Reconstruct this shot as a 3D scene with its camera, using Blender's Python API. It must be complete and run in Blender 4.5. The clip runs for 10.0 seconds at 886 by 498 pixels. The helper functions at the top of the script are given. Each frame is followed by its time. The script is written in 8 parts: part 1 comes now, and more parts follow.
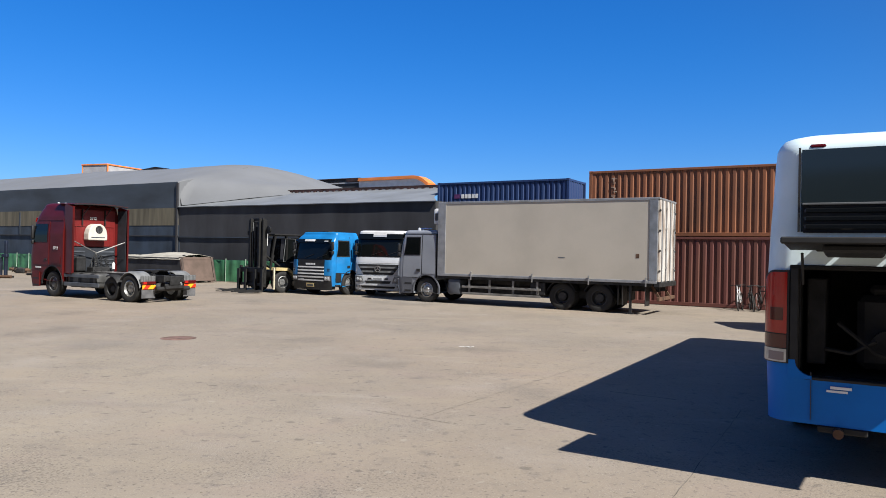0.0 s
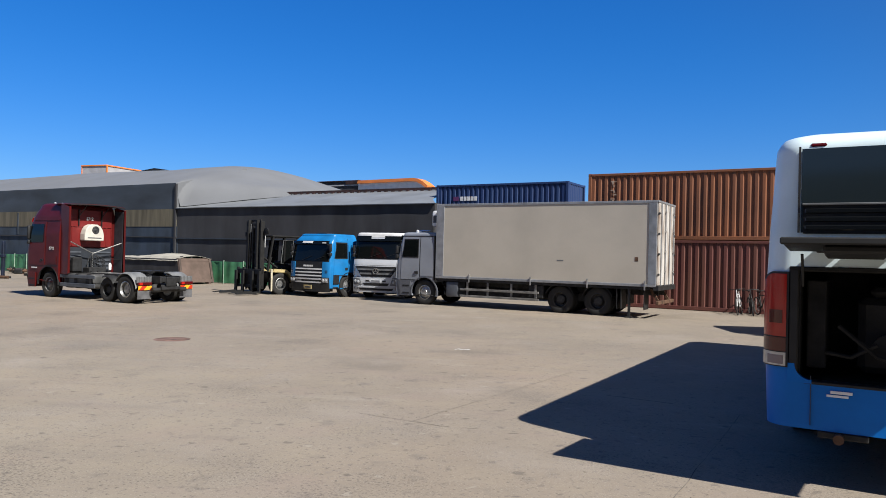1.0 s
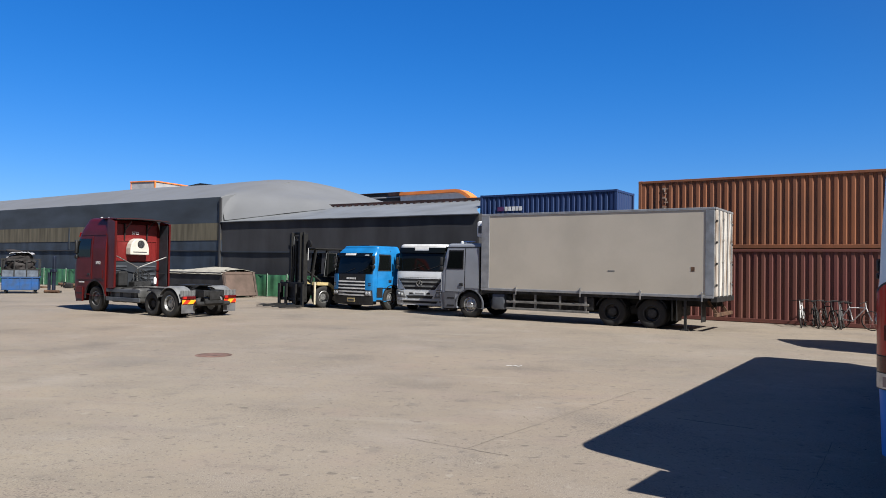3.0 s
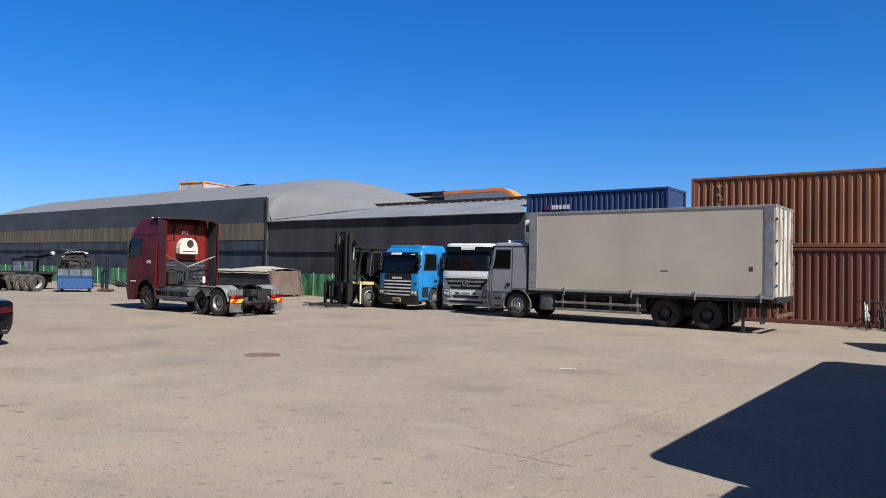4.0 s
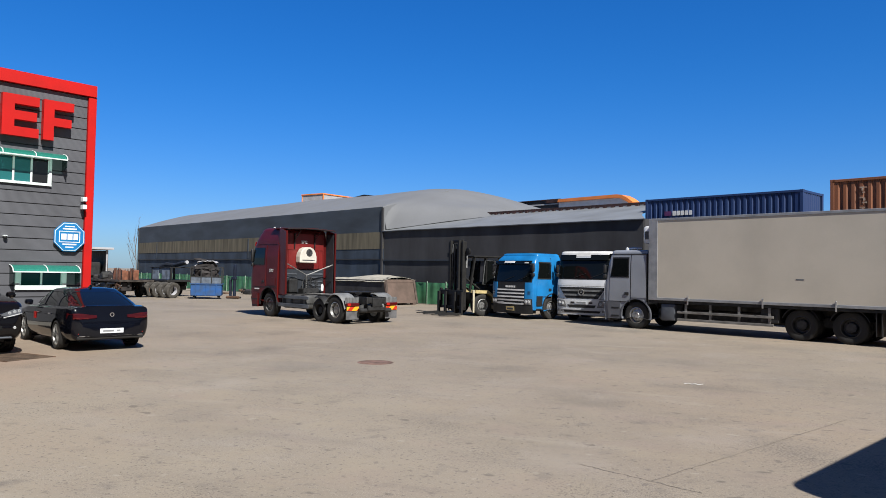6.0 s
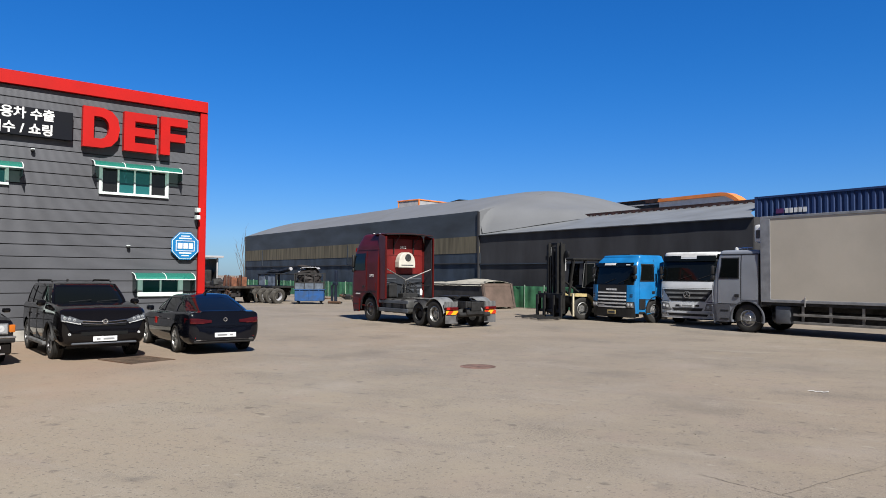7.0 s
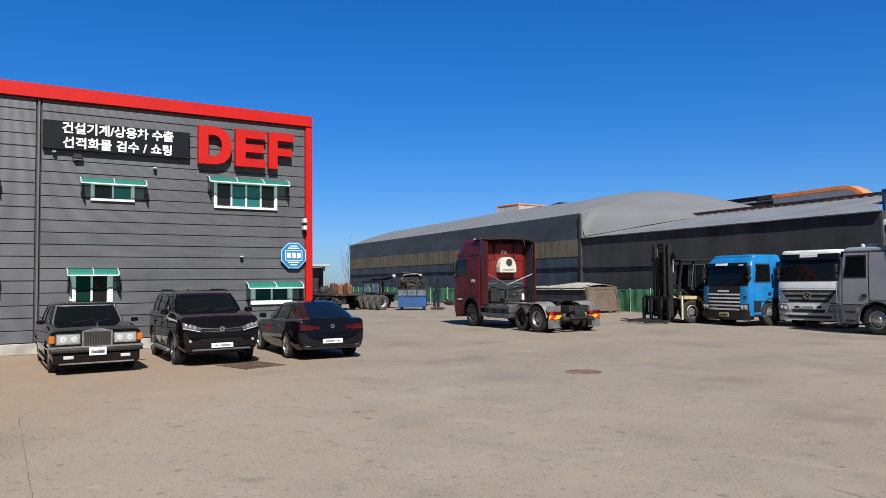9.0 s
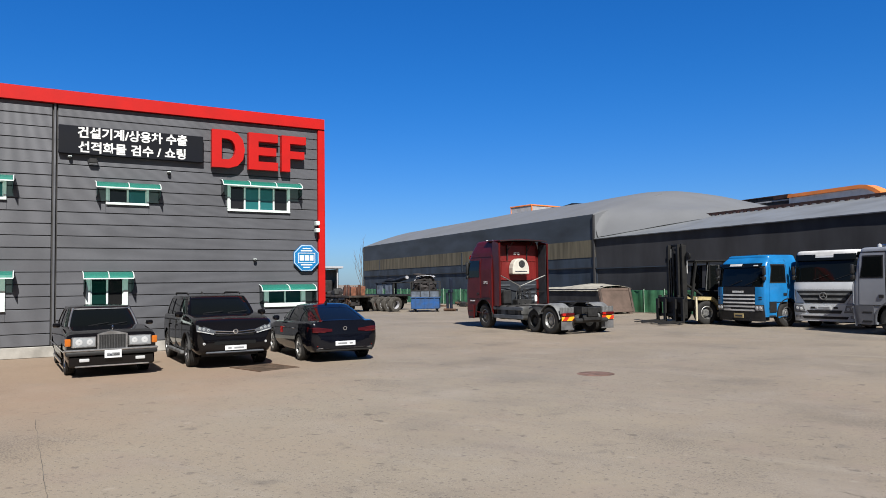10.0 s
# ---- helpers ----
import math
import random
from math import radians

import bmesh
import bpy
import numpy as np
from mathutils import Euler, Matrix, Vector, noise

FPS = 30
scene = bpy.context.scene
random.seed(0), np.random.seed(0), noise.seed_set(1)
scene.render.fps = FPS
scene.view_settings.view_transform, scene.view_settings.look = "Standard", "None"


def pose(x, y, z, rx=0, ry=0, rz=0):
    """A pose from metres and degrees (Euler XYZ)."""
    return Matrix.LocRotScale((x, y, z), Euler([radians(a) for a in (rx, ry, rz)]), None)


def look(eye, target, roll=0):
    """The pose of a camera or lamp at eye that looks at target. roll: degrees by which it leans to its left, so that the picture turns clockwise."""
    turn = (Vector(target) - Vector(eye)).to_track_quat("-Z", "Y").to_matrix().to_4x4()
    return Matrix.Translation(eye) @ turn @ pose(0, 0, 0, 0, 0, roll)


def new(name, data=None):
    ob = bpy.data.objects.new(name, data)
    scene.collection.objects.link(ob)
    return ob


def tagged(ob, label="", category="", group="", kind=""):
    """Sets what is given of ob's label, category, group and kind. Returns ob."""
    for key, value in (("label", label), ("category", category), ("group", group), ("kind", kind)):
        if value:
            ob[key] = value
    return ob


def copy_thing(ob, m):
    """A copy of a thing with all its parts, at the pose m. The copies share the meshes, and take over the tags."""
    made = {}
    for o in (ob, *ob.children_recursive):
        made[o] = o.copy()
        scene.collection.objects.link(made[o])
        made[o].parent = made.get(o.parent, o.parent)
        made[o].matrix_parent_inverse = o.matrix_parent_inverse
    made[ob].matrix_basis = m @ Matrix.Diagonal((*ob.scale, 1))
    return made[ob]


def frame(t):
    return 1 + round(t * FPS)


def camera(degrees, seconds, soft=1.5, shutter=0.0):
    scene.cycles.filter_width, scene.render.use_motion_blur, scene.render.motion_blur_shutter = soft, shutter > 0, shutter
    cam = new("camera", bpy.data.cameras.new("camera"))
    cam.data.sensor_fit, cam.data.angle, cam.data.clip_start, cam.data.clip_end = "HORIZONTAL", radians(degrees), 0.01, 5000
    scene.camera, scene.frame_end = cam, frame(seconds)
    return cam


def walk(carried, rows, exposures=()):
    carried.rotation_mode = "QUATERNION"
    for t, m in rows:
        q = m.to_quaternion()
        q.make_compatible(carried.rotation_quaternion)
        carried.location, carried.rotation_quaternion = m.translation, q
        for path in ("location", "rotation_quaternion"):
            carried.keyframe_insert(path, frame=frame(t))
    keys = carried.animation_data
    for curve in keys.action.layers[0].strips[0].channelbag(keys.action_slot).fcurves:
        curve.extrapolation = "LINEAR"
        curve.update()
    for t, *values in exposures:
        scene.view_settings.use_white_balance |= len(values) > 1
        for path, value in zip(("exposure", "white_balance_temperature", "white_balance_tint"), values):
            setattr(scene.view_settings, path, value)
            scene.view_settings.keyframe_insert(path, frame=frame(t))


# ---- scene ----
cam = camera(63.6, 10.0, soft=0.9)
PATH = [
    (0, (0.762, 2.208, 2.022), (0.642, 4.204, 2.033), 1.1),
    (0.5, (0.812, 2.227, 2.003), (0.694, 4.224, 2.018), 1.4),
    (1, (0.825, 2.355, 1.989), (0.705, 4.352, 2.009), 1.4),
    (1.5, (0.721, 2.541, 2.002), (0.594, 4.537, 2.044), 1.2),
    (2, (0.663, 2.693, 2.008), (0.517, 4.687, 2.067), 0.9),
    (2.5, (0.668, 2.869, 1.987), (0.481, 4.86, 2.042), 0.9),
    (4, (0.422, 3.399, 1.977), (0.068, 5.367, 2.024), 1.0),
    (4.5, (0.33, 3.521, 1.968), (-0.093, 5.475, 2.036), 1.1),
    (5, (0.319, 3.605, 1.952), (-0.171, 5.543, 2.028), 1.2),
    (6.3, (0.368, 3.745, 1.949), (-0.359, 5.607, 2.015), 0.8),
    (6.5, (0.328, 3.685, 1.935), (-0.447, 5.527, 2.003), 0.6),
    (7, (0.204, 3.768, 1.936), (-0.7, 5.551, 2.011), 0.4),
    (7.5, (0.19, 3.784, 1.939), (-0.818, 5.509, 2.019), 0.2),
    (8, (0.151, 3.807, 1.938), (-0.923, 5.492, 2.023), -0.1),
    (8.5, (0.153, 3.805, 1.936), (-0.963, 5.463, 2.024), -0.4),
    (9, (0.183, 3.802, 1.929), (-0.961, 5.439, 2.019), -0.6),
    (9.5, (0.199, 3.808, 1.937), (-0.964, 5.432, 2.029), -0.7),
    (10, (0.222, 3.814, 1.948), (-0.953, 5.43, 2.042), -0.8),
]
walk(cam, [(t, look(eye, target, roll)) for t, eye, target, roll in PATH],
     exposures=((0, 0.85), (0.5, 0.87), (1.0, 0.71), (2.5, 0.75), (5.0, 0.76), (6.5, 0.60), (10.0, 0.58)))

# ---- world, sun ----
SUN = Vector((0.745 * 0.707, -0.667 * 0.707, 0.707))
world = bpy.data.worlds.new("sky")
scene.world = world
world.use_nodes = True
_sky = world.node_tree.nodes.new("ShaderNodeTexSky")
_sky.sky_type, _sky.sun_disc = "NISHITA", False
_sky.sun_elevation, _sky.sun_rotation = radians(45), math.atan2(SUN.x, SUN.y)
_sky.altitude, _sky.air_density, _sky.dust_density, _sky.ozone_density = 0, 1.0, 0.35, 4.0
_bg = world.node_tree.nodes["Background"]
_bg.inputs["Strength"].default_value = 0.114
_wn, _wl = world.node_tree.nodes, world.node_tree.links
_flat = _wn.new("ShaderNodeGamma")
_flat.inputs["Gamma"].default_value = 0.80
_wl.new(_sky.outputs[0], _flat.inputs["Color"])
_hue = _wn.new("ShaderNodeHueSaturation")
_hue.inputs["Saturation"].default_value = 1.48
_wl.new(_flat.outputs[0], _hue.inputs["Color"])
_deep = _wn.new("ShaderNodeMix")
_deep.data_type, _deep.blend_type = "RGBA", "MULTIPLY"
_deep.inputs[0].default_value = 1.0
_wl.new(_hue.outputs[0], _deep.inputs[6])
_rise = _wn.new("ShaderNodeSeparateXYZ")
_low = _wn.new("ShaderNodeMapRange")
_low.interpolation_type = "SMOOTHSTEP"
_low.inputs["From Min"].default_value, _low.inputs["From Max"].default_value = 0.0, 0.30
_tint = _wn.new("ShaderNodeMix")
_tint.data_type = "RGBA"
_tint.inputs[6].default_value, _tint.inputs[7].default_value = (0.41, 0.61, 1.0, 1), (0.275, 0.63, 1.0, 1)
_wl.new(_rise.outputs["Z"], _low.inputs["Value"])
_wl.new(_low.outputs[0], _tint.inputs[0])
_wl.new(_tint.outputs[2], _deep.inputs[7])
_pale = _wn.new("ShaderNodeMix")
_pale.data_type, _pale.blend_type = "RGBA", "MULTIPLY"
_pale.inputs[0].default_value, _pale.inputs[7].default_value = 1.0, (0.33, 0.32, 0.34, 1)
_wl.new(_flat.outputs[0], _pale.inputs[6])
# a clear sky: deepest blue far from the sun, paling towards it
_way = _wn.new("ShaderNodeTexCoord")
_dot = _wn.new("ShaderNodeVectorMath")
_dot.operation = "DOT_PRODUCT"
_dot.inputs[1].default_value = SUN
_wl.new(_way.outputs["Generated"], _dot.inputs[0])
_wl.new(_way.outputs["Generated"], _rise.inputs[0])
_near = _wn.new("ShaderNodeMapRange")
_near.interpolation_type = "SMOOTHSTEP"
_near.inputs["From Min"].default_value, _near.inputs["From Max"].default_value = -0.15, 0.75
_wl.new(_dot.outputs["Value"], _near.inputs["Value"])
_clear = _wn.new("ShaderNodeMix")
_clear.data_type = "RGBA"
_wl.new(_near.outputs[0], _clear.inputs[0])
_wl.new(_deep.outputs[2], _clear.inputs[6])
_wl.new(_pale.outputs[2], _clear.inputs[7])
_wl.new(_clear.outputs[2], _bg.inputs["Color"])
_lamp = bpy.data.lights.new("sun", "SUN")
_lamp.energy, _lamp.angle, _lamp.color = 5.0, radians(0.5), (1.0, 0.97, 0.915)
new("sun", _lamp).matrix_world = look(SUN * 60, (0, 0, 0))

# ---- small tools ----
RU = radians(-27)
U2, V2 = Vector((math.cos(RU), math.sin(RU), 0)), Vector((-math.sin(RU), math.cos(RU), 0))


def mat(name, col, rough=0.6, metal=0.0, vary=0.15, scale=3.0, fine=40.0, bump=0.1, col2=None, spec=0.5, coat=0.0, streak=None):
    """A painted, worn or mineral surface: colour with two scales of variation, and a fine relief."""
    m = bpy.data.materials.new(name)
    m.use_nodes = True
    nt = m.node_tree
    n, l = nt.nodes, nt.links
    b = n["Principled BSDF"]
    tc = n.new("ShaderNodeTexCoord")
    mp = n.new("ShaderNodeMapping")
    l.new(tc.outputs["Object"], mp.inputs["Vector"])
    if streak:
        mp.inputs["Scale"].default_value = streak
    big, small = n.new("ShaderNodeTexNoise"), n.new("ShaderNodeTexNoise")
    big.inputs["Scale"].default_value, small.inputs["Scale"].default_value = scale, fine
    big.inputs["Detail"].default_value, small.inputs["Detail"].default_value = 6, 4
    l.new(mp.outputs[0], big.inputs["Vector"])
    l.new(tc.outputs["Object"], small.inputs["Vector"])
    ramp = n.new("ShaderNodeMapRange")
    ramp.inputs["From Min"].default_value, ramp.inputs["From Max"].default_value = 0.35, 0.68
    l.new(big.outputs[0], ramp.inputs["Value"])
    mix = n.new("ShaderNodeMix")
    mix.data_type = "RGBA"
    dark = col2 or tuple(c * (1 - 2 * vary) for c in col)
    lite = col if col2 else tuple(min(1, c * (1 + vary)) for c in col)
    mix.inputs[6].default_value, mix.inputs[7].default_value = (*lite, 1), (*dark, 1)
    l.new(ramp.outputs[0], mix.inputs[0])
    mix2 = n.new("ShaderNodeMix")
    mix2.data_type, mix2.blend_type = "RGBA", "MULTIPLY"
    mix2.inputs[0].default_value = min(1.0, vary * 2.5)
    l.new(mix.outputs[2], mix2.inputs[6])
    sr = n.new("ShaderNodeMapRange")
    sr.inputs["To Min"].default_value, sr.inputs["To Max"].default_value = 0.72, 1.15
    l.new(small.outputs[0], sr.inputs["Value"])
    l.new(sr.outputs[0], mix2.inputs[7])
    l.new(mix2.outputs[2], b.inputs["Base Color"])
    rr = n.new("ShaderNodeMapRange")
    rr.inputs["To Min"].default_value, rr.inputs["To Max"].default_value = max(0.03, rough * 0.75), min(1, rough * 1.25)
    l.new(big.outputs[0], rr.inputs["Value"])
    l.new(rr.outputs[0], b.inputs["Roughness"])
    b.inputs["Metallic"].default_value = metal
    b.inputs["Specular IOR Level"].default_value = spec
    b.inputs["Coat Weight"].default_value = coat
    b.inputs["Coat Roughness"].default_value = 0.05
    if bump:
        bp = n.new("ShaderNodeBump")
        bp.inputs["Strength"].default_value, bp.inputs["Distance"].default_value = bump, 0.01
        l.new(small.outputs[0], bp.inputs["Height"])
        l.new(bp.outputs[0], b.inputs["Normal"])
    return m


def glass(name, col, alpha=0.0, rough=0.03, spec=0.6, clear=0.3):
    """Tinted pane. alpha: how much of it is clear."""
    m = bpy.data.materials.new(name)
    m.use_nodes = True
    nt = m.node_tree
    b = nt.nodes["Principled BSDF"]
    b.inputs["Base Color"].default_value = (*col, 1)
    b.inputs["Roughness"].default_value = rough
    b.inputs["Specular IOR Level"].default_value = spec
    if alpha:
        tr = nt.nodes.new("ShaderNodeBsdfTransparent")
        tr.inputs["Color"].default_value = (*[min(1, c * 0.9 + clear) for c in col], 1)
        mx = nt.nodes.new("ShaderNodeMixShader")
        mx.inputs[0].default_value = alpha
        nt.links.new(b.outputs[0], mx.inputs[1])
        nt.links.new(tr.outputs[0], mx.inputs[2])
        nt.links.new(mx.outputs[0], nt.nodes["Material Output"].inputs["Surface"])
    return m


def part(name, bm, material, parent=None, label="", smooth=False, m=None):
    """Links a bmesh as one mesh object under a thing or a part."""
    me = bpy.data.meshes.new(name)
    bmesh.ops.recalc_face_normals(bm, faces=bm.faces)
    bm.to_mesh(me)
    bm.free()
    me.materials.append(material)
    if smooth:
        for p in me.polygons:
            p.use_smooth = True
        me.set_sharp_from_angle(angle=radians(35))
    ob = new(name, me)
    ob.parent = parent
    if m is not None:
        ob.matrix_basis = m
    if label:
        ob["label"] = label
    return ob


def same_part(name, me, parent, m):
    """One more object on a mesh that exists."""
    ob = new(name, me)
    ob.parent, ob.matrix_basis = parent, m
    return ob


def thing(name, m, label, category, group="", kind=""):
    ob = new(name)
    ob.empty_display_size = 0.2
    ob.matrix_basis = m
    return tagged(ob, label, category, group, kind)


def BM():
    return bmesh.new()


def box(bm, x0, x1, y0, y1, z0, z1, bev=0.0, m=None, seg=1):
    r = bmesh.ops.create_cube(bm, size=1.0)
    vs = r["verts"]
    for v in vs:
        v.co = Vector((x0 + (v.co.x + 0.5) * (x1 - x0), y0 + (v.co.y + 0.5) * (y1 - y0), z0 + (v.co.z + 0.5) * (z1 - z0)))
    if bev:
        es = list({e for v in vs for e in v.link_edges})
        out = bmesh.ops.bevel(bm, geom=es, offset=bev, segments=seg, affect="EDGES", profile=0.5)
        vs = list({v for f in out["faces"] for v in f.verts} | {v for v in vs if v.is_valid})
    if m is not None:
        bmesh.ops.transform(bm, matrix=m, verts=[v for v in vs if v.is_valid])
    return bm


def bar(bm, p, q, w, h=None, up=(0, 0, 1)):
    """A square bar from p to q."""
    p, q = Vector(p), Vector(q)
    h = h or w
    d = (q - p).normalized()
    s = d.cross(Vector(up))
    if s.length < 1e-4:
        s = d.cross(Vector((1, 0, 0)))
    s.normalize()
    t = s.cross(d)
    rings = []
    for c in (p, q):
        rings.append([bm.verts.new(c + s * a * w / 2 + t * b * h / 2) for a, b in ((-1, -1), (1, -1), (1, 1), (-1, 1))])
    a, b = rings
    for i in range(4):
        bm.faces.new((a[i], a[(i + 1) % 4], b[(i + 1) % 4], b[i]))
    bm.faces.new(a[::-1])
    bm.faces.new(b)
    return bm


def tube(bm, pts, r, seg=8, closed=False):
    """A round tube along points."""
    pts = [Vector(p) for p in pts]
    rings = []
    prev = None
    for i, p in enumerate(pts):
        a = pts[i - 1] if i or closed else p
        b = pts[(i + 1) % len(pts)] if i < len(pts) - 1 or closed else p
        d = (b - a).normalized()
        s = prev - d * prev.dot(d) if prev else d.orthogonal()
        s.normalize()
        prev = s
        t = d.cross(s)
        rr = r[i] if isinstance(r, (list, tuple)) else r
        rings.append([bm.verts.new(p + s * rr * math.cos(k * math.tau / seg) + t * rr * math.sin(k * math.tau / seg)) for k in range(seg)])
    n = len(rings)
    for i in range(n if closed else n - 1):
        a, b = rings[i], rings[(i + 1) % n]
        for k in range(seg):
            bm.faces.new((a[k], a[(k + 1) % seg], b[(k + 1) % seg], b[k]))
    if not closed:
        bm.faces.new(rings[0][::-1])
        bm.faces.new(rings[-1])
    return bm


def lathe(bm, prof, seg=28, axis="y", at=(0, 0, 0), closed=True):
    """Turns a profile of (radius, offset along the axis) round an axis."""
    at = Vector(at)
    rings = []
    for r, o in prof:
        ring = []
        for k in range(seg):
            a = k * math.tau / seg
            c, s = r * math.cos(a), r * math.sin(a)
            ring.append(bm.verts.new(at + (Vector((c, o, s)) if axis == "y" else Vector((o, c, s)) if axis == "x" else Vector((c, s, o)))))
        rings.append(ring)
    n = len(rings)
    for i in range(n if closed else n - 1):
        a, b = rings[i], rings[(i + 1) % n]
        for k in range(seg):
            bm.faces.new((a[k], a[(k + 1) % seg], b[(k + 1) % seg], b[k]))
    return bm


def cyl(bm, p, q, r, seg=16):
    return tube(bm, [p, q], r, seg)


def prism(bm, poly, lo, hi, axis="y"):
    """A polygon of two coordinates, drawn out along an axis."""
    def at(a, b, c):
        return (a, c, b) if axis == "y" else (c, a, b) if axis == "x" else (a, b, c)
    A = [bm.verts.new(at(a, b, lo)) for a, b in poly]
    B = [bm.verts.new(at(a, b, hi)) for a, b in poly]
    bm.faces.new(A[::-1])
    bm.faces.new(B)
    n = len(poly)
    for i in range(n):
        bm.faces.new((A[i], A[(i + 1) % n], B[(i + 1) % n], B[i]))
    return bm


def loft(bm, rings, cap0=True, cap1=True, loop=True):
    """Skins rings of equal counts. Returns the vertices."""
    vs = [[bm.verts.new(p) for p in r] for r in rings]
    for a, b in zip(vs, vs[1:]):
        n = len(a)
        for i in range(n if loop else n - 1):
            bm.faces.new((a[i], a[(i + 1) % n], b[(i + 1) % n], b[i]))
    if cap0:
        bm.faces.new(vs[0][::-1])
    if cap1:
        bm.faces.new(vs[-1])
    return vs


def sheet(bm, grid, thick=0.0):
    """A grid of points as a surface, with thickness across it if given."""
    grid = [[Vector(p) for p in row] for row in grid]
    R, C = len(grid), len(grid[0])
    if not thick:
        vs = [[bm.verts.new(p) for p in row] for row in grid]
        for a, b in zip(vs, vs[1:]):
            for i in range(C - 1):
                bm.faces.new((a[i], a[i + 1], b[i + 1], b[i]))
        return bm
    sides = ([], [])
    for r in range(R):
        rows = ([], [])
        for c in range(C):
            p = grid[r][c]
            du = grid[r][min(c + 1, C - 1)] - grid[r][max(c - 1, 0)]
            dv = grid[min(r + 1, R - 1)][c] - grid[max(r - 1, 0)][c]
            n = du.cross(dv)
            n = n.normalized() if n.length > 1e-12 else Vector((0, 0, 1))
            rows[0].append(bm.verts.new(p + n * thick / 2))
            rows[1].append(bm.verts.new(p - n * thick / 2))
        sides[0].append(rows[0])
        sides[1].append(rows[1])
    A, B = sides
    for r in range(R - 1):
        for c in range(C - 1):
            bm.faces.new((A[r][c], A[r][c + 1], A[r + 1][c + 1], A[r + 1][c]))
            bm.faces.new((B[r][c], B[r + 1][c], B[r + 1][c + 1], B[r][c + 1]))
    for c in range(C - 1):
        for r in (0, R - 1):
            bm.faces.new((A[r][c], A[r][c + 1], B[r][c + 1], B[r][c]))
    for r in range(R - 1):
        for c in (0, C - 1):
            bm.faces.new((A[r][c], A[r + 1][c], B[r + 1][c], B[r][c]))
    return bm


def words(name, body, size, material, parent, m, depth=0.01, align="CENTER", bold=0.0, label="", gap=1.0):
    """Lettering in the built-in font, as a mesh, in the plane of m, facing its z."""
    cu = bpy.data.curves.new(name, "FONT")
    cu.body, cu.size, cu.extrude, cu.align_x, cu.align_y, cu.offset = body, size, depth, align, "CENTER", bold
    cu.space_character = gap
    ob = bpy.data.objects.new(name + "_curve", cu)
    scene.collection.objects.link(ob)
    dg = bpy.context.evaluated_depsgraph_get()
    me = bpy.data.meshes.new_from_object(ob.evaluated_get(dg))
    me.name = name
    bpy.data.objects.remove(ob)
    bpy.data.curves.remove(cu)
    me.materials.clear()
    me.materials.append(material)
    o = new(name, me)
    o.parent, o.matrix_basis = parent, m
    if label:
        o["label"] = label
    return o


def lerp(a, b, t):
    return a + (b - a) * t


def table(rows, x):
    """Reads a table of rows (x, values...) at x, smoothly."""
    if x <= rows[0][0]:
        return rows[0][1:]
    for a, b in zip(rows, rows[1:]):
        if x <= b[0]:
            t = (x - a[0]) / (b[0] - a[0])
            return tuple(lerp(p, q, t) for p, q in zip(a[1:], b[1:]))
    return rows[-1][1:]


# ---- materials ----
M = {}
M["rust"] = mat("rusty_iron", (0.1168, 0.0621, 0.0365), 0.85, 0.2, 0.3, 4, 60, 0.4)
M["black"] = mat("black_rubber_and_plastic", (0.0095, 0.0095, 0.0102), 0.6, 0, 0.2, 6, 60, 0.1)
M["tyre"] = mat("tyre_rubber", (0.0088, 0.0086, 0.0084), 0.85, 0, 0.25, 8, 90, 0.3, col2=(0.019, 0.0179, 0.0164))
M["steel"] = mat("bare_steel", (0.5, 0.5, 0.5), 0.35, 0.9, 0.2, 6, 60, 0.1)
M["chrome"] = mat("chrome", (0.75, 0.76, 0.78), 0.12, 1.0, 0.05, 5, 50, 0.0)
M["alloy"] = mat("dull_alloy", (0.432, 0.432, 0.423), 0.4, 0.8, 0.25, 9, 60, 0.1)
M["darkalloy"] = mat("dark_grey_alloy", (0.15, 0.15, 0.155), 0.35, 0.7, 0.2, 9, 60, 0.05)
M["frame"] = mat("greasy_chassis", (0.0161, 0.0161, 0.0168), 0.65, 0.1, 0.4, 5, 40, 0.3)
M["glass"] = glass("dark_window_glass", (0.004, 0.005, 0.005), 0, 0.04, 0.22)
M["white"] = mat("white_paint", (0.75, 0.75, 0.74), 0.4, 0, 0.06, 2, 50, 0.03)
M["lens"] = glass("clear_lamp_lens", (0.45, 0.46, 0.47), 0, 0.08)
M["clearlamp"] = glass("clear_ribbed_lamp", (0.27, 0.285, 0.30), 0, 0.1)
M["headlamp"] = glass("smoky_headlamp", (0.176, 0.18, 0.192), 0, 0.06)
M["smokelamp"] = glass("dark_smoky_headlamp", (0.075, 0.08, 0.09), 0, 0.06)
M["cartail"] = glass("deep_red_tail_lamp", (0.045, 0.003, 0.004), 0, 0.10)
M["taillamp"] = glass("dark_tail_lamp", (0.073, 0.0037, 0.0051), 0, 0.10)
M["redlens"] = glass("red_lamp_lens", (0.3796, 0.0146, 0.0109), 0, 0.12)
M["amber"] = glass("amber_lamp_lens", (0.43, 0.115, 0.012), 0, 0.12)
M["plateink"] = mat("plate_marking", (0.219, 0.2263, 0.2409), 0.6, 0, 0.1, 5, 60, 0.0)
M["plate"] = mat("number_plate", (0.648, 0.666, 0.684), 0.4, 0, 0.04, 5, 60, 0.0)
M["ink"] = mat("dark_ink", (0.0365, 0.0438, 0.0584), 0.6, 0, 0.1, 5, 60, 0.0)
M["green"] = mat("green_fence_mesh", (0.050, 0.185, 0.090), 0.7, 0, 0.25, 1.2, 30, 0.2)
